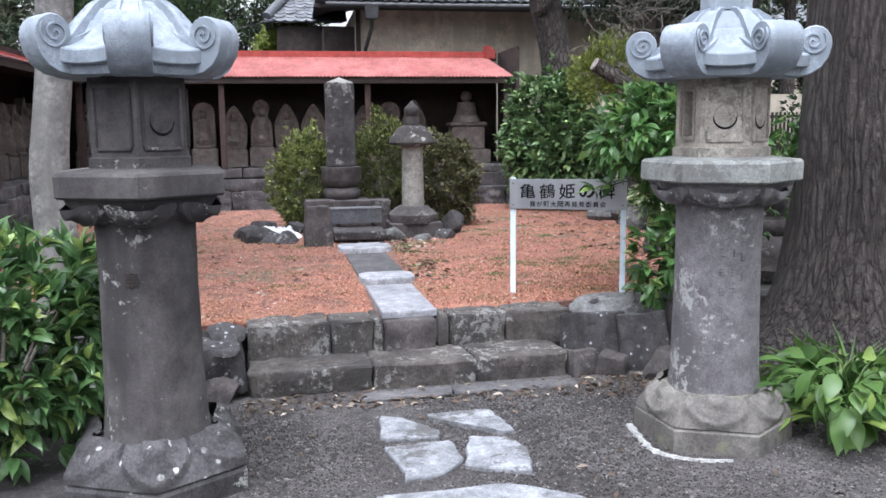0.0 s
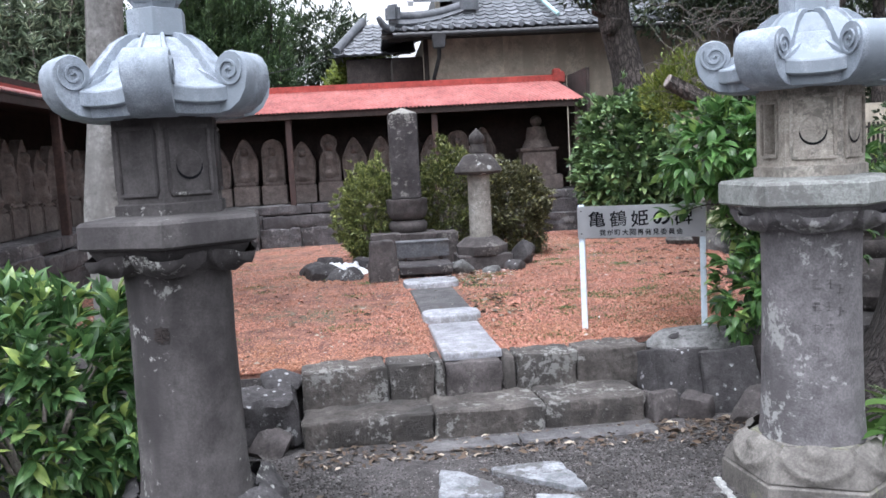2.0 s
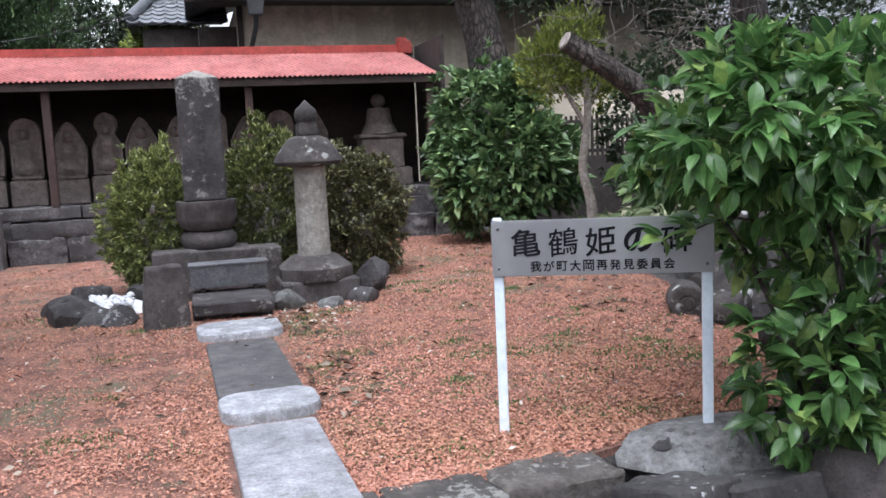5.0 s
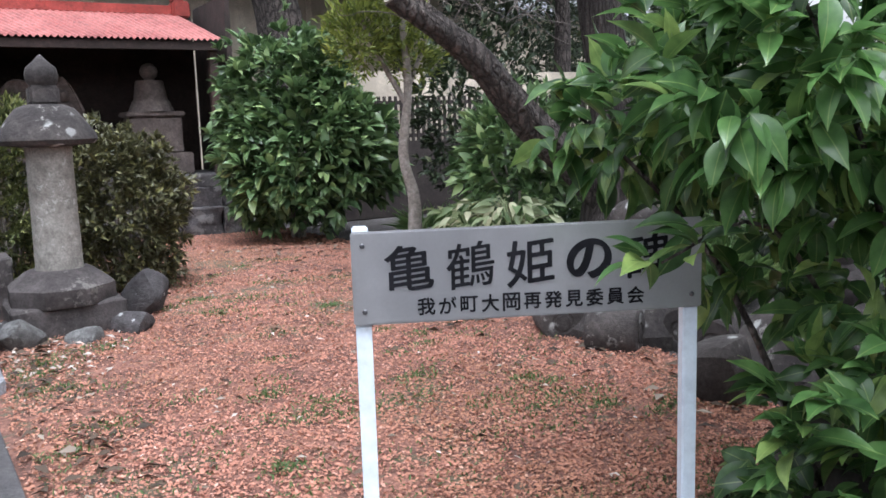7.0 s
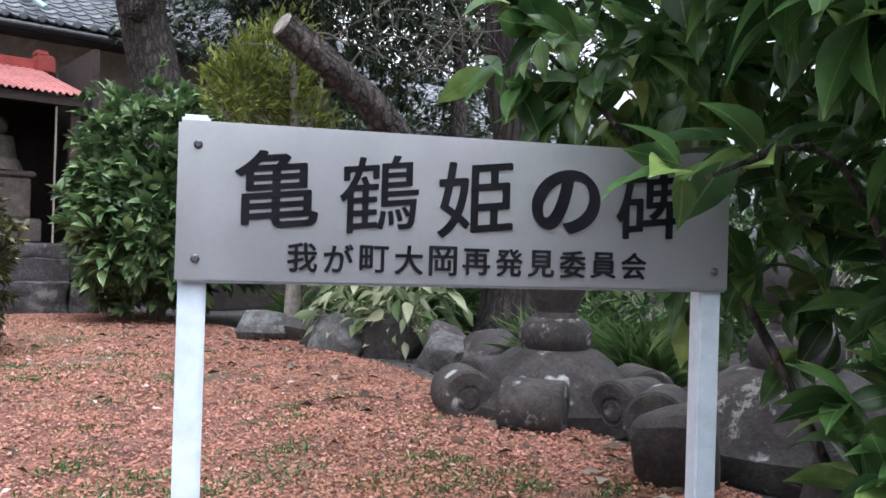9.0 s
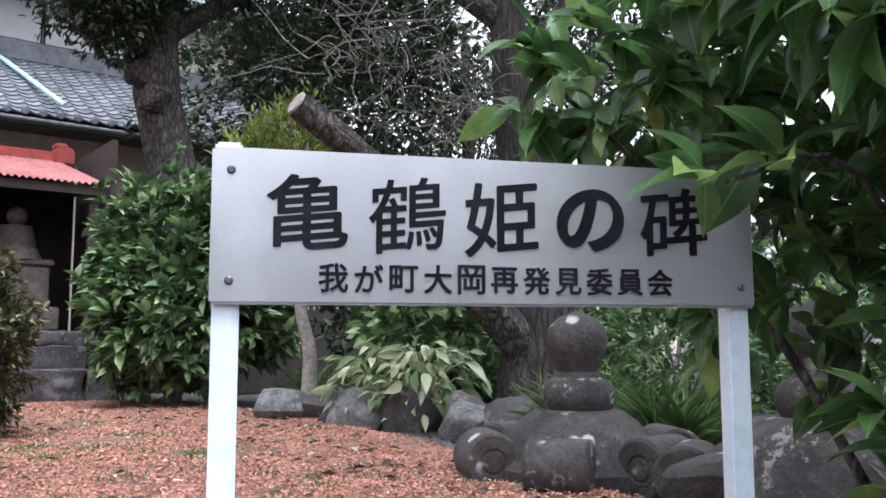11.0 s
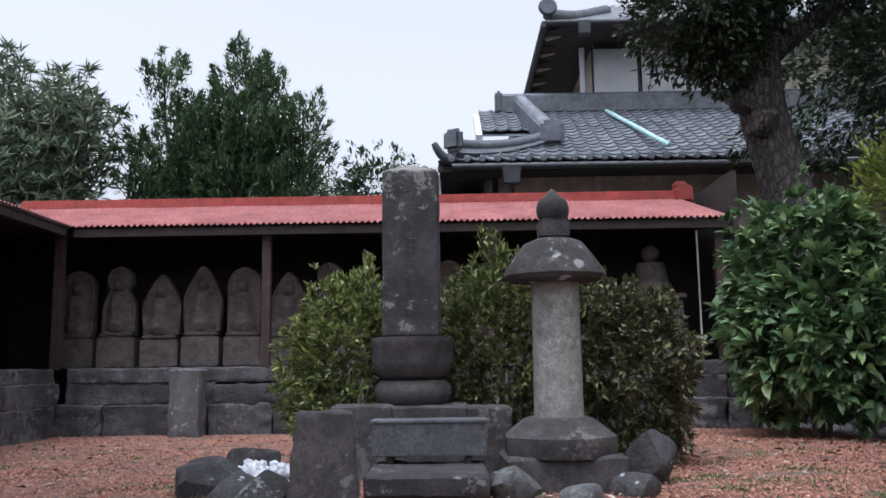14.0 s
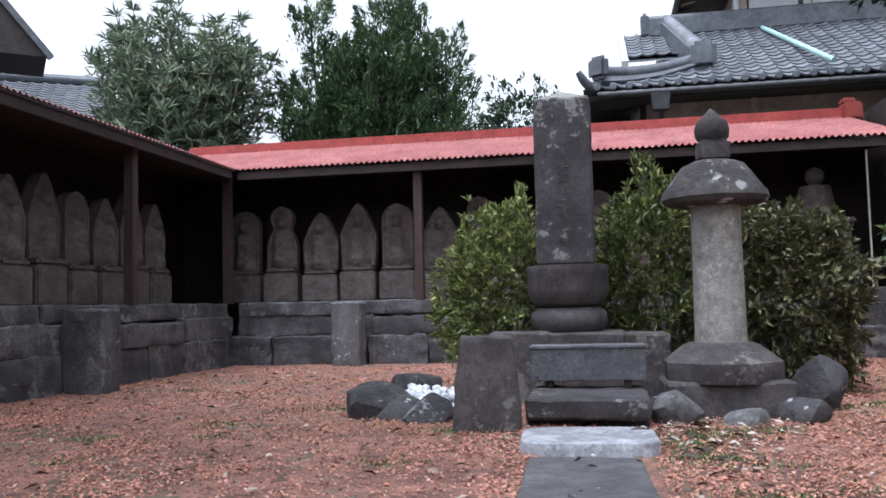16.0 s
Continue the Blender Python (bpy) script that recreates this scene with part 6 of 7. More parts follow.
def far_house(name, x, y, w, d, h, rise, label, wall_mat, rz=0):
    t = thing(name, x, y, 0.0, label, "house", rz=rz)
    part("wall", box(0, 0, h / 2, w, d, h), wall_mat, t)
    a, b = w / 2 + 0.5, d / 2 + 0.5
    part("roof_deck", raw("deck", [(-a, -b, h), (a, -b, h), (a, 0, h + rise), (-a, 0, h + rise), (-a, b, h), (a, b, h), (-a, -b, h - 0.12), (a, -b, h - 0.12), (-a, b, h - 0.12)],
                          [(0, 1, 2, 3), (3, 2, 5, 4), (6, 7, 1, 0), (8, 6, 0, 4), (0, 3, 4)]), M_TILED, t)
    l = math.hypot(b, rise)
    tiled_slope(t, (-a, -b, h + 0.03), (1, 0, 0), (0, b, rise), int(2 * a / 0.3), int(l / 0.28), 0.3, 0.28, lambda p, q: True, 0)
    part("ridge", tube([(-a, 0, h + rise + 0.1), (a, 0, h + rise + 0.1)], [0.16, 0.16], 8), M_TILED, t)
    return t


far_house("far_house", 17.5, 25, 12, 7, 4.1, 2.0, "distant house with a grey tiled roof behind trees", M_PLASTER)
far_house("neighbour_house", -14.5, 23.25, 6, 6, 5.3, 1.6, "white-walled neighbouring house with a grey tiled roof", M_WHITEW, 30)


def annexe():
    """The corner of a white house whose boxed eave juts out."""
    t = thing("neighbour_annexe", -9.76, 19.9, 0, "white gable wall with a dark projecting eave", "house", rz=38)
    part("wall", box(-2.9, 2.05, 5.5, 4.0, 4.0, 11.0), M_WHITEW, t)
    tri = [(0, -6.1), (-0.9, -6.1), (-0.9, -7.2)]
    v = [(x, y, -z) for y in (-0.1, 1.5) for x, z in tri]
    part("eave", raw("eave", v, [(0, 2, 1), (3, 4, 5), (0, 1, 4, 3), (1, 2, 5, 4), (2, 0, 3, 5)]), M_TIMBER_AND_SHADE, t, "dark boxed eave")
    part("roof", raw("roof", *sloped_bar((0.08, -0.12, 6.08), (-4.9, -0.12, 12.1), 0.12)), M_TILED, t, "grey roof edge")


annexe()

# ---- plants ----


def stems(parent, lines, mat, name="stem"):
    for pts, r0, r1 in lines:
        q = bend(pts, 4)
        part(name, tube(q, [r0 + (r1 - r0) * i / (len(q) - 1) for i in range(len(q))], 8, 0.15, len(q)), mat, parent)


def shrub(name, x, y, z, centre, radii, n, k, length, ratio, mat, seed, label, category, spread=0.6, shell=0.5, lumps=0.25, below=-0.8, template=LEAF_SIMPLE, stem_mat=None, lift=0.3, stem_n=7, group=""):
    t = thing(name, x, y, z, label, category, group)
    rng = random.Random(seed)
    c = Vector(centre)
    for s in range(stem_n):
        a = 2 * math.pi * s / stem_n + rng.uniform(-0.3, 0.3)
        end = c + Vector((math.cos(a) * radii[0] * 0.6, math.sin(a) * radii[1] * 0.6, radii[2] * rng.uniform(-0.1, 0.6)))
        stems(t, [([(0.05 * math.cos(a), 0.05 * math.sin(a), -0.03), (end.x * 0.4, end.y * 0.4, end.z * 0.55), tuple(end)], 0.018, 0.006)], stem_mat or M_BARKT, "branch")
    p, d = blob_points(n, centre, radii, seed, shell, lumps, below)
    pos, dirs = sprigs(p, d, k, spread, seed + 1, lift)
    part("crown", leaf_cloud("crown", pos, dirs, length, ratio, seed, template), mat, t)
    return t


AZ = "clipped bushes beside the monument"
shrub("azalea_bush", 0.26, 10.75, 0.42, (0, 0, 0.6), (0.42, 0.52, 0.68), 2100, 10, 0.06, 0.28, M_AZALEA, 11, "rounded clipped bush with small yellow-green leaves", "bush", 0.65, 0.55, 0.3, -0.9, group=AZ, lift=0.45)
shrub("azalea_bush", 1.3, 10.85, 0.42, (0, 0, 0.68), (0.54, 0.48, 0.74), 2300, 10, 0.06, 0.28, M_AZALEA, 12, "rounded clipped bush with small yellow-green leaves", "bush", 0.65, 0.55, 0.3, -0.9, group=AZ, lift=0.45)
shrub("azalea_bush", 2.0, 10.75, 0.42, (0, 0, 0.6), (0.52, 0.52, 0.65), 1900, 10, 0.062, 0.34, M_AZALEA2, 13, "loose bush with small dull green leaves", "bush", 0.85, 0.55, 0.35, -0.9, group=AZ)
b2 = shrub("camellia_bush", 4.17, 12.7, 0.42, (0, 0, 1.12), (0.8, 0.75, 1.08), 900, 8, 0.125, 0.46, M_BUSH2, 14, "tall dense bush with glossy green leaves", "bush", 0.75, 0.55, 0.3, -0.95, LEAF_FULL)
p, d = blob_points(420, (0.1, -0.35, 0.85), (0.86, 0.56, 0.7), 15, 0.7, 0.35, -0.7)
pos, dirs = sprigs(p, d, 7, 0.7, 16, 0.25)
part("lower_leaves", leaf_cloud("lower", pos, dirs, 0.16, 0.44, 17, LEAF_FULL), M_BUSH2, b2, "larger drooping leaves")


def sign_shrub():
    """The big-leaved shrub that reaches over the sign."""
    t = thing("broadleaf_shrub", 2.98, 5.45, 0.35, "large-leaved green shrub overhanging the sign", "shrub")
    stems(t, [([(0.0, 0, 0), (0.0, 0.0, 0.6), (-0.15, 0.0, 1.1), (-0.4, 0.02, 1.5)], 0.016, 0.004), ([(0.05, 0.02, 0), (0.1, 0.0, 0.8), (0.05, -0.05, 1.5)], 0.016, 0.004),
              ([(0, 0, 0), (0.0, 0.1, 0.5), (-0.3, 0.15, 0.95), (-0.66, 0.16, 0.9)], 0.012, 0.003), ([(0, 0.02, 0), (0.2, 0.15, 0.7), (0.3, 0.2, 1.5)], 0.016, 0.004), ([(0.0, 0.1, 0), (-0.1, 0.5, 0.8), (-0.45, 0.8, 1.3)], 0.014, 0.004)], M_BARKD, "branch")
    groups = (((-0.36, 0.02, 1.34), (0.36, 0.26, 0.27), 130), ((0.02, 0.0, 1.34), (0.48, 0.36, 0.36), 150), ((0.04, -0.02, 0.9), (0.3, 0.28, 0.42), 85), ((-0.16, -0.02, 0.36), (0.28, 0.22, 0.3), 95),
              ((0.45, 0.2, 1.0), (0.5, 0.45, 0.58), 75), ((-0.62, 0.16, 0.88), (0.1, 0.05, 0.05), 2), ((-0.5, 0.14, 0.95), (0.1, 0.06, 0.06), 3), ((-0.3, 0.02, 1.08), (0.2, 0.14, 0.14), 18),
              ((-0.2, 0.6, 1.24), (0.36, 0.22, 0.2), 100), ((0.1, 0.55, 1.26), (0.35, 0.3, 0.34), 105), ((0.15, 0.6, 0.9), (0.3, 0.25, 0.3), 60), ((0.0, -0.12, 0.45), (0.3, 0.22, 0.35), 50))
    allp, alld = [], []
    for g, (c, r, n) in enumerate(groups):
        p, d = blob_points(int(n * 0.8), c, r, 30 + g, 0.6, 0.4)
        q, e = sprigs(p, d, 5, 0.75, 40 + g, 0.05, 0.012)
        allp.append(q)
        alld.append(e)
    pos, dirs = np.concatenate(allp), np.concatenate(alld)
    rng = np.random.default_rng(8)
    near = np.argsort(pos[:, 0] * 0.6 + pos[:, 1] + rng.normal(size=len(pos)) * 0.12)
    single, rest = near[:280], near[280:]
    shapes = [leaf_cloud("leaf", np.zeros((1, 3)), np.array([[0.0, 1.0, -0.12 * s]]), 0.1 + 0.008 * s, 0.44, 50 + s, LEAF_FULL, 4.0, 0.0) for s in range(5)]
    for s in shapes:
        s.materials.append(M_BROAD)
    for k, i in enumerate(single):
        dv = Vector(dirs[i]).normalized()
        o = part("leaf", shapes[k % 5], None, t)
        yaw = math.degrees(math.atan2(-dv.x, dv.y))
        o.matrix_basis = Matrix.Translation(pos[i]) @ pose(0, 0, 0, 0, 0, yaw) @ pose(0, 0, 0, math.degrees(math.asin(max(-1, min(1, dv.z)))) - 10, rng.uniform(-30, 30), 0)
    part("foliage", leaf_cloud("foliage", pos[rest], dirs[rest], 0.11, 0.45, 60, LEAF_FULL), M_BROAD, t)


sign_shrub()
shrub("glossy_shrub", -1.45, 4.3, 0.0, (0, 0, 0.62), (0.66, 0.6, 0.62), 520, 7, 0.12, 0.36, M_LSHRUB, 21, "leafy green shrub with pointed glossy leaves", "shrub", 0.7, 0.45, 0.25, -0.9, LEAF_FULL)
shrub("low_shrub", -1.05, 4.95, 0.0, (0, 0, 0.35), (0.4, 0.35, 0.4), 160, 6, 0.1, 0.36, M_LSHRUB, 22, "small leafy shrub behind the lantern", "shrub", 0.7, 0.45, 0.25, -0.9, LEAF_FULL)
shrub("low_shrub", -2.3, 5.2, 0.0, (0, 0, 0.5), (0.7, 0.6, 0.55), 300, 6, 0.1, 0.36, M_LSHRUB, 23, "small leafy shrub under the pale tree", "shrub", 0.7, 0.45, 0.25, -0.9, LEAF_FULL)


def hosta(x, y, z, n, length, seed, mat, label, name="hosta", spread=0.35, ratio=0.5, tall=0.42):
    """Broad leaves on stalks from one crown."""
    t = thing(name, x, y, z, label, "plant")
    rng = np.random.default_rng(seed)
    pos, dirs = [], []
    for i in range(n):
        a = rng.uniform(0, 2 * math.pi)
        r, h = spread * rng.uniform(0.3, 1.0), rng.uniform(0.1, tall)
        tip = (r * math.cos(a), r * math.sin(a), h)
        if i % 3 == 0:
            stems(t, [([(0.03 * math.cos(a), 0.03 * math.sin(a), 0), (tip[0] * 0.5, tip[1] * 0.5, h * 0.8), tip], 0.005, 0.004)], mat, "stalk")
        pos.append(tip)
        dirs.append((math.cos(a), math.sin(a), rng.uniform(-0.9, 0.3)))
    part("foliage", leaf_cloud("foliage", np.array(pos), np.array(dirs), length, ratio, seed, LEAF_FULL), mat, t)


hosta(3.08, 3.75, 0.0, 125, 0.165, 31, M_HOSTA, "light green broad-leaved plant at the lantern's foot", spread=0.42)
hosta(3.35, 3.95, 0.0, 90, 0.165, 32, M_HOSTA, "light green broad-leaved plant beside the tree", spread=0.4)
hosta(4.72, 9.6, 0.42, 190, 0.15, 33, M_VARIEG, "variegated cream and green leafy plant", "variegated_plant", 0.36, 0.36, 0.6)
hosta(4.6, 9.95, 0.42, 90, 0.15, 34, M_VARIEG, "variegated cream and green leafy plant", "variegated_plant", 0.35, 0.36, 0.5)


def blades(x, y, z, n, length, seed, label, spread=0.12, name="strap_leaf_plant"):
    t = thing(name, x, y, z, label, "plant")
    rng = np.random.default_rng(seed)
    a = rng.uniform(0, 2 * np.pi, n)
    r = spread * rng.uniform(0, 1, n)
    pos = np.stack([r * np.cos(a), r * np.sin(a), np.zeros(n)], 1)
    dirs = np.stack([np.cos(a) * 0.6, np.sin(a) * 0.6, rng.uniform(0.4, 1.3, n)], 1)
    part("tuft", leaf_cloud("tuft", pos, dirs, length, 0.036, seed, LEAF_FULL), M_GRASS, t)


for k, (x, y) in enumerate(((5.0, 8.4), (5.3, 8.1), (5.1, 7.8), (5.5, 8.6), (4.9, 10.4), (5.3, 10.9), (5.0, 11.3), (5.7, 10.3), (3.35, 4.2))):
    blades(x, y, 0.41 if y > 5 else 0.0, 210, 0.38, 200 + k, "tuft of green strap leaves in the border")


def weeds():
    rng = np.random.default_rng(77)
    k = 190
    c = np.stack([rng.uniform(1.15, 3.5, k), 5.95 + 5.5 * rng.uniform(0, 1, k) ** 1.3], 1)
    c[:30, 0], c[:30, 1] = rng.uniform(-2.4, 0.5, 30), rng.uniform(6.3, 12.0, 30)
    c[30:44, 0], c[30:44, 1] = rng.uniform(1.15, 1.5, 14), rng.uniform(6.0, 9.3, 14)
    many = rng.integers(25, 170, k)
    size = np.repeat(rng.uniform(0.03, 0.1, k), many)
    pts = np.repeat(c, many, axis=0) + rng.normal(size=(many.sum(), 2)) * size[:, None] * np.array([1.4, 0.8])
    keep = ~((pts[:, 0] > 0.6) & (pts[:, 0] < 1.12) & (pts[:, 1] < 9))
    pts = pts[keep]
    z = np.array([ground_z(*q) for q in pts])
    d = rng.normal(size=(len(pts), 3)) * 0.8 + np.array([0, 0, 0.35])
    tagged(part("weeds", leaf_cloud("weeds", np.column_stack([pts, z]), d, 0.024, 0.26, 78), M_GRASS), "sparse low green weeds growing through the chips", "weeds", kind="stuff")


weeds()

# ---- trees ----


def crown_part(parent, blobs, k, length, ratio, mat, seed, spread=0.6, template=LEAF_SIMPLE, lift=0.1, shell=0.4, lumps=0.35, reach=0.05):
    allp, alld = [], []
    for g, (c, r, n) in enumerate(blobs):
        p, d = blob_points(n, c, r, seed + g, shell, lumps)
        q, e = sprigs(p, d, k, spread, seed + 50 + g, lift, reach)
        allp.append(q)
        alld.append(e)
    part("crown", leaf_cloud("crown", np.concatenate(allp), np.concatenate(alld), length, ratio, seed, template), mat, parent)


def limb(parent, pts, r0, r1, mat, name="limb", n=10, rough=0.2):
    q = bend(pts, 5)
    part(name, tube(q, [r0 + (r1 - r0) * (i / (len(q) - 1)) ** 0.8 for i in range(len(q))], n, rough, r0 * 50), mat, parent)


def big_tree():
    """The furrowed trunk beside the pale lantern."""
    t = thing("large_tree", 4.14, 5.0, 0.0, "large tree with thick deeply furrowed grey bark", "tree")
    pts = bend([(0.0, 0, -0.1), (0.0, 0, 0.3), (0.0, 0.0, 0.9), (0.0, 0.02, 2.0), (0.06, 0.1, 3.4), (0.2, 0.2, 5.0)], 8)
    rad = [0.6 * math.exp(-max(p.z + 0.1, 0) * 2.6) + 0.55 - 0.03 * p.z for p in pts]
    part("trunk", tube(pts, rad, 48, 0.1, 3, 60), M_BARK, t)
    limb(t, [(0.25, 0.15, 4.4), (-0.8, 0.6, 5.6), (-2.0, 1.0, 6.3)], 0.2, 0.06, M_BARK)
    limb(t, [(0.3, 0.2, 4.8), (1.4, 0.2, 6.2), (2.2, 0.4, 7.0)], 0.2, 0.06, M_BARK)
    limb(t, [(0.3, 0.2, 4.9), (0.2, 1.2, 6.2), (0.3, 2.0, 7.0)], 0.2, 0.06, M_BARK)
    crown_part(t, [((-1.2, 0.6, 6.6), (1.6, 1.5, 1.0), 500), ((1.6, 0.2, 7.0), (1.8, 1.6, 1.2), 500), ((0.2, 1.6, 7.2), (1.8, 1.6, 1.2), 500)], 9, 0.12, 0.4, M_DARKTREE, 300)


def pale_tree():
    t = thing("pale_tree", -1.64, 6.5, 0.38, "tree with a smooth pale grey trunk", "tree")
    pts = bend([(-0.02, 0, -0.1), (-0.03, 0, 0.4), (-0.05, 0, 1.1), (0.03, 0.03, 1.9), (0.07, 0.05, 2.6), (0.15, 0.1, 4.2)], 6)
    part("trunk", tube(pts, [0.146 - 0.006 * p.z + 0.07 * math.exp(-max(p.z, 0) * 5) for p in pts], 24, 0.14, 4), M_BARKP, t)
    limb(t, [(0.1, 0.08, 3.6), (-0.6, -0.5, 4.6), (-1.2, -1.0, 5.2)], 0.1, 0.03, M_BARKP)
    limb(t, [(0.12, 0.1, 3.9), (-0.2, 0.9, 4.9), (-0.8, 1.4, 5.6)], 0.1, 0.03, M_BARKP)
    # Unseen crown, made wide to shade the left of the garden from the sky.
    crown_part(t, [((-1.2, -0.9, 5.6), (1.7, 1.6, 0.7), 700), ((-0.8, 1.2, 6.0), (1.8, 1.8, 0.8), 800), ((0.3, 0.2, 5.9), (1.5, 1.6, 0.7), 600)], 9, 0.13, 0.42, M_DARKTREE, 320)


def dark_tree():
    """The evergreen with a burled trunk beyond the gallery's end."""
    t = thing("evergreen_tree", 4.95, 15.0, 0.4, "evergreen tree with a knotted dark trunk and dense crown", "tree")
    pts = bend([(0.1, 0, -0.1), (0.08, 0, 1.2), (0.0, 0, 2.6), (-0.22, 0, 3.4), (-0.25, 0, 4.2), (-0.05, 0.1, 5.4)], 5)
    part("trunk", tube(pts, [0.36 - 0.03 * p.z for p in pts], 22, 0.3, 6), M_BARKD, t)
    for k, (x, y, z, s) in enumerate(((-0.55, -0.12, 3.75, 0.28), (-0.45, -0.2, 3.4, 0.22))):
        o = part("burl", rock_mesh(s * 1.5, s * 1.4, s * 1.5, 90 + k, 0.3), M_BARKD, t, "rounded knot on the trunk")
        o.matrix_basis = pose(x + 0.1, y, z - s / 2)
    limb(t, [(-0.2, 0, 3.9), (-0.9, -0.3, 4.6), (-1.5, -0.4, 5.3)], 0.13, 0.03, M_BARKD)
    limb(t, [(-0.1, 0, 4.4), (0.8, -0.4, 5.0), (1.9, -0.6, 5.5)], 0.15, 0.04, M_BARKD)
    limb(t, [(-0.1, 0, 4.6), (0.3, 0.5, 5.6), (0.6, 0.8, 6.6)], 0.15, 0.04, M_BARKD)
    crown_part(t, [((-0.9, -0.2, 5.1), (1.0, 0.9, 0.95), 900), ((0.1, -0.3, 5.9), (1.3, 1.1, 1.0), 900), ((1.5, -0.5, 5.4), (1.3, 1.1, 1.0), 900), ((1.2, -0.6, 4.1), (0.8, 0.7, 0.7), 450), ((-0.8, -0.2, 4.4), (0.55, 0.5, 0.55), 350), ((2.6, -0.6, 5.0), (1.2, 1.0, 1.2), 800)], 9, 0.1, 0.42, M_DARKTREE, 340)


def leaning_tree():
    """The forked tree in the border: one limb sawn off, one trunk rising."""
    t = thing("leaning_tree", 5.5, 9.35, 0.42, "old tree with a sawn leaning limb and bare twigs", "tree")
    pts = bend([(0.0, 0, -0.1), (0.05, 0, 0.4), (0.1, 0, 1.0), (0.0, 0.05, 1.8), (-0.1, 0.1, 2.8), (-0.05, 0.2, 4.2)], 5)
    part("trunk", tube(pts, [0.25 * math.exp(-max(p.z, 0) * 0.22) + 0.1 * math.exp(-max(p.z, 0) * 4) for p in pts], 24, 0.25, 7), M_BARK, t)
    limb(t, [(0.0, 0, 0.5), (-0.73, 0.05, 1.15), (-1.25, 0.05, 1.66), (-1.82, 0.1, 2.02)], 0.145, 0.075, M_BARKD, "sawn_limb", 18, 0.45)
    o = part("cut_face", rings([(0.077, 0), (0.072, 0.012)], 18, 30), M_BARKT, t, "pale sawn end")
    o.matrix_basis = pose(-1.825, 0.1, 2.03, 0, -62, 0)
    rng = random.Random(9)
    for k in range(110):
        b0 = Vector((-1.7 + rng.uniform(0, 1.5), 0.1 + rng.uniform(-0.15, 0.15), 1.95 + rng.uniform(-0.1, 0.9)))
        pts, d = [b0], Vector((rng.uniform(-1, 1), rng.uniform(-0.5, 0.5), rng.uniform(0.1, 1.0))).normalized()
        for s in range(4):
            d = (d + Vector((rng.uniform(-0.9, 0.9), rng.uniform(-0.6, 0.6), rng.uniform(-0.75, 0.45)))).normalized()
            pts.append(pts[-1] + d * rng.uniform(0.08, 0.2))
        limb(t, [tuple(q) for q in pts], 0.0055, 0.0018, M_TWIG, "bare_twig", 5)
    limb(t, [(-0.08, 0.1, 2.6), (0.6, 0.3, 3.2), (1.2, 0.4, 3.9)], 0.12, 0.03, M_BARKD)
    limb(t, [(-0.08, 0.1, 2.9), (-0.9, 0.5, 3.5), (-1.6, 0.8, 4.1)], 0.1, 0.03, M_BARKD)
    crown_part(t, [((-1.2, 0.8, 3.9), (0.9, 0.8, 0.6), 380), ((0.2, 0.5, 4.4), (1.2, 1.0, 0.7), 450), ((1.5, 0.5, 3.8), (0.9, 0.9, 0.7), 350), ((2.2, 0.6, 2.9), (0.7, 0.7, 0.6), 200)], 8, 0.09, 0.42, M_DARKTREE, 380)


def thin_tree():
    t = thing("slender_tree", 4.62, 11.0, 0.42, "slender pale stem with yellow-green sprays", "tree")
    limb(t, [(0, 0, -0.05), (0.02, 0, 0.5), (-0.06, 0.02, 0.9), (0.0, 0, 1.5), (-0.05, 0, 2.2)], 0.07, 0.03, M_BARKT, "trunk")
    limb(t, [(0, 0, 1.3), (-0.3, 0.1, 1.9), (-0.5, 0.1, 2.4)], 0.03, 0.01, M_BARKT)
    limb(t, [(0, 0, 1.5), (0.25, 0.1, 1.9), (0.3, 0.1, 2.3)], 0.03, 0.01, M_BARKT)
    crown_part(t, [((-0.42, 0.1, 1.95), (0.3, 0.26, 0.34), 150), ((-0.1, 0.1, 2.2), (0.34, 0.3, 0.36), 150), ((0.1, 0.1, 1.75), (0.26, 0.24, 0.24), 70)], 9, 0.08, 0.3, M_YELLOW, 420, 0.5, lift=0.8, lumps=0.7)


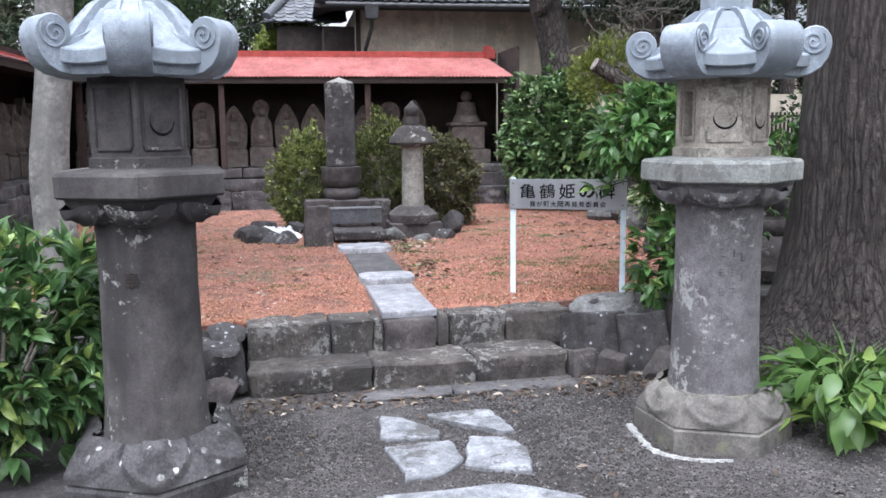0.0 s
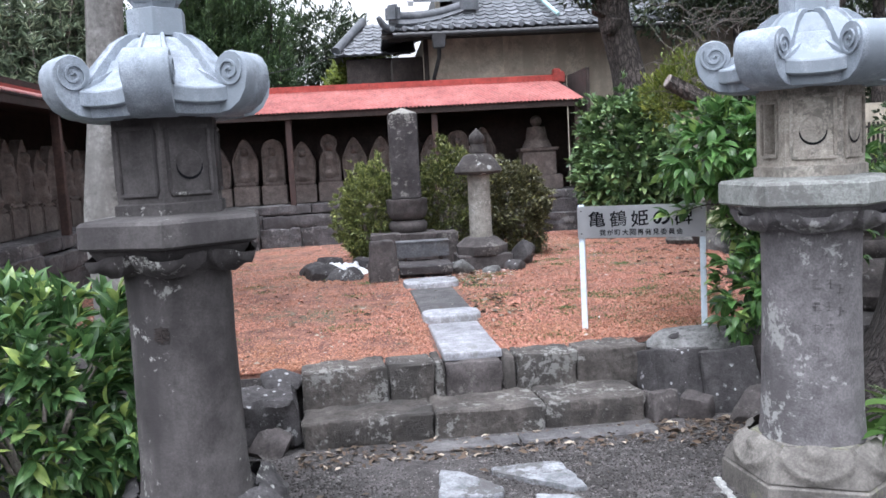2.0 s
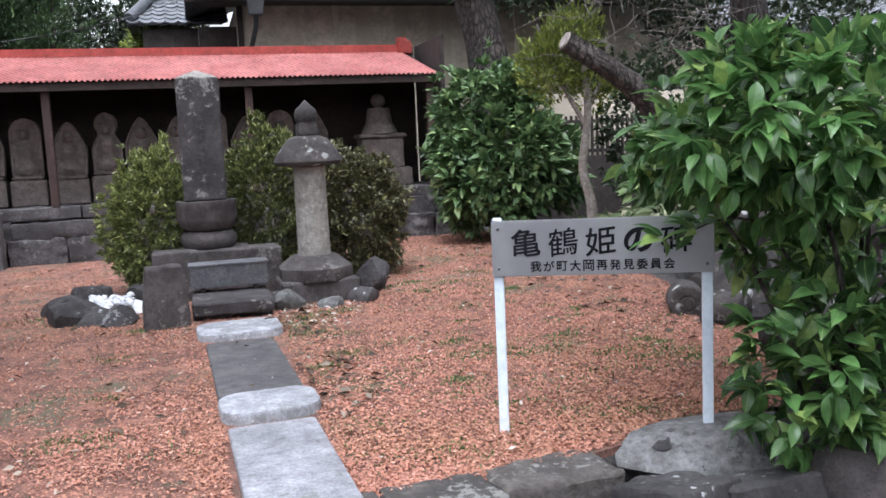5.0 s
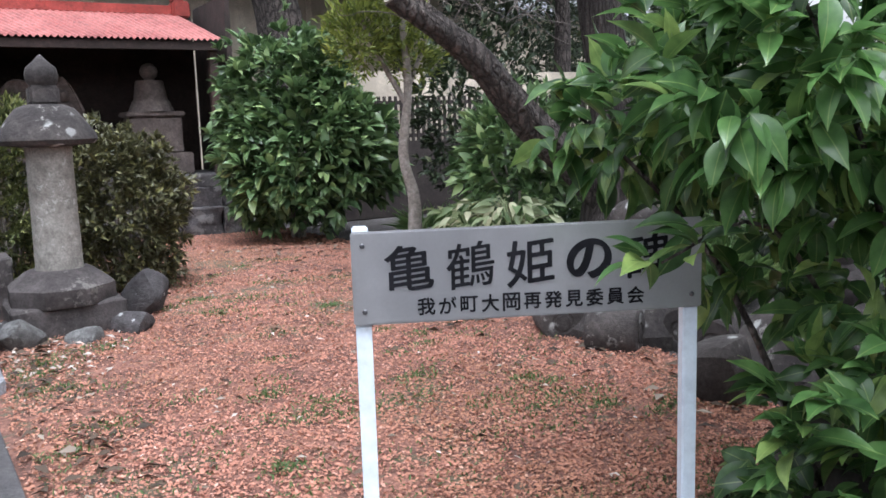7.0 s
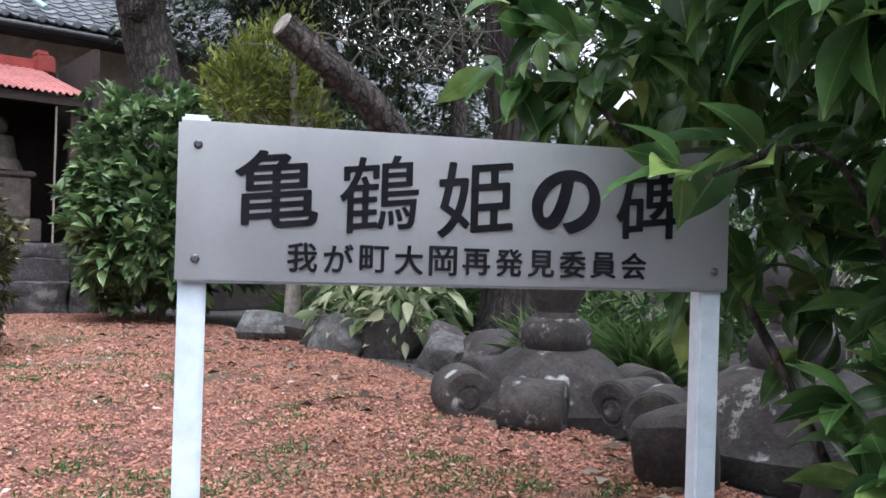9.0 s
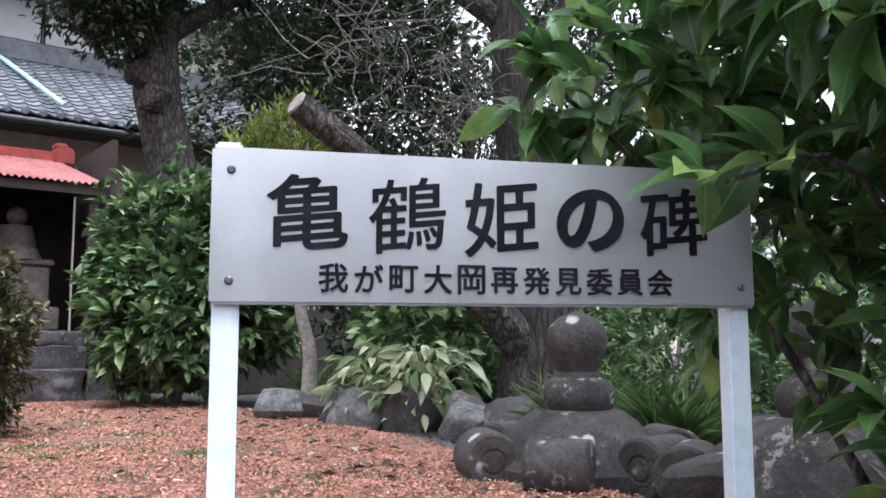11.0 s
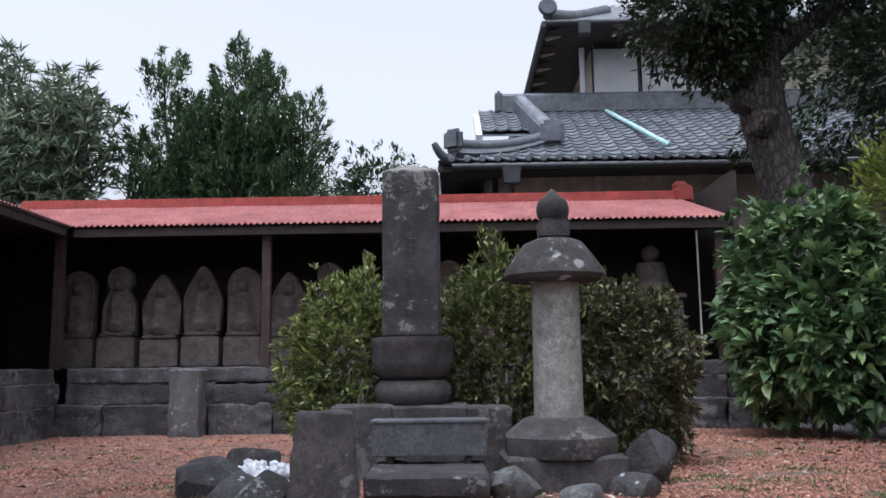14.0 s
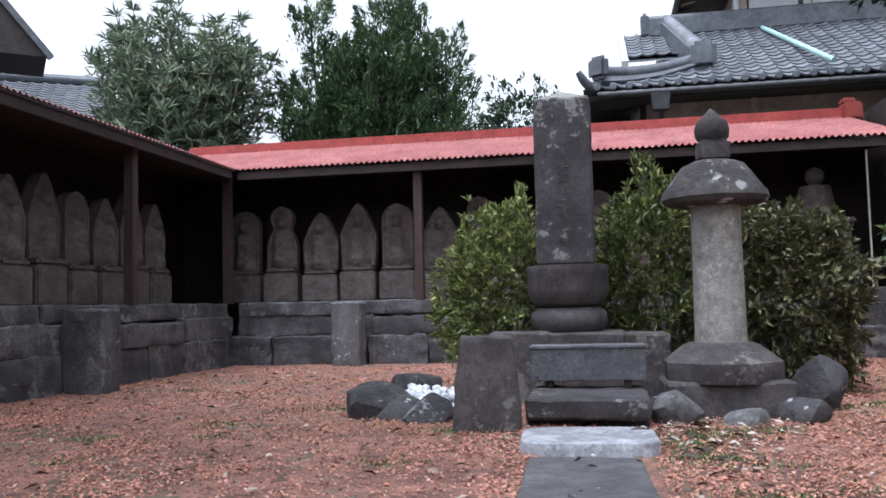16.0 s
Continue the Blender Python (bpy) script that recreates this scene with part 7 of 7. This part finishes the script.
def conifer():
    t = thing("juniper_tree", -3.2, 20.5, 0.4, "dark green juniper tree with ragged upright sprays", "tree")
    limb(t, [(0, 0, -0.1), (0.05, 0, 2), (0, 0, 4), (0.1, 0, 5.6)], 0.22, 0.05, M_BARKD, "trunk")
    rng = np.random.default_rng(441)
    tips = ((-1.15, 6.1), (-0.75, 5.6), (-0.35, 5.35), (0.05, 5.9), (0.45, 6.55), (0.75, 6.3), (1.05, 5.9), (1.3, 5.1), (1.75, 5.35), (-1.6, 4.9), (-1.3, 4.2), (1.9, 4.4), (0.3, 5.0), (-0.6, 4.6), (1.0, 4.5), (-1.75, 3.6), (1.7, 3.5), (-0.9, 5.1), (0.6, 5.4), (0.0, 4.2), (0.9, 3.6), (-0.8, 3.4), (0.1, 3.2))
    pos, dirs = [], []
    for x, z in tips:
        y = rng.uniform(-0.7, 0.7)
        x = x * 0.88 - 0.12
        tip, root = Vector((x, y, z)), Vector((x * 0.25, 0, max(2.0, z - 2.6)))
        mid = root.lerp(tip, 0.55) + Vector((0.25 * x, 0, -0.25))
        limb(t, [tuple(root), tuple(mid), tuple(tip)], 0.07, 0.012, M_BARKD, "limb", 7)
        for step in range(48):
            f = rng.uniform(0.2, 1.0)
            c = mid.lerp(tip, (f - 0.5) * 2) if f > 0.5 else root.lerp(mid, f * 2)
            spread = 0.13 + 0.5 * (1 - f)
            tuft = Vector(rng.normal(size=3) * spread) + c
            out = (tuft - c) * 0.8 + Vector((0, 0, 0.45))
            for q in range(75):
                w = rng.uniform(0, 1)
                p = tuft + out.normalized() * (w * 0.34) + Vector(rng.normal(size=3)) * 0.085 * (1.15 - w)
                pos.append(tuple(p))
                dirs.append(tuple(out.normalized() + Vector(rng.normal(size=3)) * 0.45))
    part("crown", leaf_cloud("crown", np.array(pos), np.array(dirs), 0.115, 0.26, 440), M_PINE, t)


def oleander():
    t = thing("oleander_tree", -6.75, 19.5, 0.4, "tall grey-green oleander with long narrow leaves", "tree")
    rng = np.random.default_rng(461)
    pos, dirs = [], []
    for k in range(60):
        a = rng.uniform(0, 2 * math.pi)
        reach = 1.9 * math.sqrt(rng.uniform(0.05, 1))
        top = 6.45 - 0.55 * reach + rng.uniform(-0.9, 0.35)
        tip = Vector((reach * math.cos(a), reach * 0.6 * math.sin(a), top))
        base = Vector((0.2 * math.cos(a), 0.2 * math.sin(a), 0))
        mid = Vector((tip.x * 0.45, tip.y * 0.45, top * 0.5))
        limb(t, [tuple(base), tuple(mid), tuple(tip)], 0.035, 0.01, M_BARKT, "stem", 6)
        for step in range(17):
            f = 1 - step / 17 * 0.7
            c = mid.lerp(tip, (f - 0.3) / 0.7)
            for side in range(3):
                off = rng.normal(size=3) * (0.08 + 0.3 * (1 - f)) if step else np.zeros(3)
                for q in range(7):
                    b = rng.uniform(0, 2 * math.pi)
                    pos.append((c.x + off[0], c.y + off[1], c.z + off[2]))
                    dirs.append((math.cos(b), math.sin(b), rng.uniform(-0.1, 1.5)))
    part("crown", leaf_cloud("crown", np.array(pos), np.array(dirs), 0.24, 0.14, 460), M_OLEANDER, t)


big_tree()
pale_tree()
dark_tree()
leaning_tree()
thin_tree()
conifer()
oleander()


def far_tree(x, y, z, r, seed, mat, label):
    t = thing("far_tree", x, y, 0.4, label, "tree", "distant trees")
    limb(t, [(0, 0, 0), (0.1, 0, z * 0.5), (0, 0, z)], 0.2, 0.06, M_BARKD, "trunk")
    crown_part(t, [((0, 0, z), (r, r, r * 0.8), 600), ((-r * 0.6, 0, z - r * 0.4), (r * 0.7, r * 0.7, r * 0.6), 300), ((r * 0.6, 0, z - r * 0.3), (r * 0.7, r * 0.7, r * 0.6), 300)], 7, 0.16, 0.4, mat, seed, lumps=0.45)


far_tree(-0.9, 27.0, 5.0, 1.5, 500, M_DARKTREE, "distant tree with a sparse crown")
far_tree(-4.5, 26.0, 4.6, 2.2, 520, M_OLEANDER, "distant pale green tree")
far_tree(0.3, 24.5, 3.6, 1.0, 540, M_YELLOW, "distant bright green bush")
far_tree(9.5, 15.0, 5.4, 2.2, 560, M_DARKTREE, "distant evergreen tree behind the border")
far_tree(8.2, 18.0, 5.6, 2.2, 600, M_DARKTREE, "distant evergreen tree behind the border")
for k, (x, y, r, h) in enumerate(((6.6, 9.9, 0.6, 0.9), (6.2, 8.6, 0.6, 0.8), (6.4, 7.4, 0.7, 0.9), (6.1, 11.3, 0.6, 0.9), (5.9, 6.2, 0.6, 0.8), (7.6, 10.5, 0.9, 1.3), (7.8, 8.4, 0.9, 1.3), (7.4, 6.4, 0.9, 1.2))):
    shrub("border_shrub", x, y, 0.41, (0, 0, h * 0.6), (r, r, h * 0.65), 260, 7, 0.11, 0.35, M_BUSH2 if k % 2 else M_LSHRUB, 600 + k, "leafy green shrub in the border", "shrub", 0.7, 0.5, 0.3, -0.9, group="shrubs in the border")

shrub("border_shrub", 5.3, 10.3, 0.41, (0, 0, 0.7), (0.55, 0.55, 0.75), 300, 7, 0.14, 0.42, M_BUSH2, 660, "bright green broad-leaved shrub in the border", "shrub", 0.7, 0.5, 0.3, -0.9, LEAF_FULL, group="shrubs in the border")
shrub("border_shrub", 6.3, 12.4, 0.41, (0, 0, 1.2), (0.8, 0.6, 1.1), 500, 8, 0.1, 0.4, M_DARKTREE, 661, "tall dark shrub before the fence", "shrub", 0.7, 0.5, 0.3, -0.9, group="shrubs in the border")
for k, (x, y, r, h) in enumerate(((9.2, 11.0, 1.1, 1.8), (9.4, 9.2, 1.1, 1.8), (9.7, 13.0, 1.2, 2.0), (9.3, 7.4, 1.1, 1.7))):
    shrub("border_shrub", x, y, 0.41, (0, 0, h * 0.6), (r, r, h * 0.65), 380, 8, 0.12, 0.4, M_DARKTREE, 670 + k, "tall dark shrub at the back of the border", "shrub", 0.7, 0.5, 0.3, -0.9, group="shrubs in the border")

far_tree(11.5, 17.5, 3.6, 2.2, 680, M_DARKTREE, "distant evergreen tree behind the border")

# ---- fence at the back of the border ----


def fence():
    t = thing("slat_fence", 5.9, 14.0, 0.42, "low dark wall with a dark slatted fence above", "fence", kind="structure")
    part("fence_base", box(1.5, 0, 0.47, 4.4, 0.16, 0.96, 0.01), M_TIMBER_AND_SHADE, t)
    # Added pale panel, stands for the brightness seen between the slats.
    part("backing", box(1.5, 0.25, 1.2, 4.4, 0.05, 1.3), M_PLASTER, t, "pale panel added for the light gaps between the slats")
    for z in (1.02, 1.44):
        part("rail", box(1.5, 0, z, 4.4, 0.05, 0.05, 0.004), M_TIMBER_AND_SHADE, t)
    slat = box(0, 0, 0, 0.035, 0.03, 0.58, 0.003)
    first = part("slat", slat, M_TIMBER_AND_SHADE, t)
    first.matrix_basis = pose(-0.65, -0.03, 1.23)
    for k in range(1, 55):
        o = part("slat", first.data, None, t)
        o.matrix_basis = pose(-0.65 + 0.08 * k, -0.03, 1.23)


fence()
chips()
gravel()
litter("leaf_litter", 520, -0.25, 2.6, 4.7, 5.06, lambda x, y: 0.0, 0.05, M_LITTER, 91, "dry brown and grey leaf litter at the foot of the step", "leaf litter")
litter("leaf_litter", 160, -2.5, 3.2, 1.5, 4.6, lambda x, y: 0.0, 0.05, M_LITTER, 92, "scattered dry leaves on the earth", "leaf litter")
litter("leaf_litter", 420, -2.8, 4.0, 5.8, 13.2, lambda x, y: ground_z(x, y), 0.055, M_LITTER, 93, "scattered dry leaves on the wood chips", "leaf litter")
litter("leaf_litter", 260, 3.2, 4.3, 6.2, 12.5, lambda x, y: ground_z(x, y), 0.07, M_LITTER, 94, "dry leaves along the border stones", "leaf litter")
litter("pale_flakes", 420, -2.6, 3.8, 5.8, 12.5, lambda x, y: ground_z(x, y) + 0.004, 0.03, M_PETAL, 95, "pale dry flakes scattered on the wood chips", "flakes")
litter("leaf_litter", 160, 1.12, 1.45, 6.6, 9.4, lambda x, y: ground_z(x, y), 0.06, M_LITTER, 96, "dry leaves gathered along the garden path", "leaf litter")
litter("leaf_litter", 220, 2.0, 3.0, 4.6, 5.2, lambda x, y: 0.0, 0.05, M_LITTER, 97, "dry leaves gathered under the rocks", "leaf litter")
litter("leaf_litter", 480, -2.8, 0.5, 6.0, 13.2, lambda x, y: ground_z(x, y), 0.045, M_LITTER, 98, "small dark dry leaves on the wood chips", "leaf litter")
litter("small_rubble", 110, 0.98, 1.75, 8.45, 9.2, lambda x, y: ground_z(x, y), 0.038, M_PETAL, 99, "small pale stone chips scattered beside the path", "rubble")
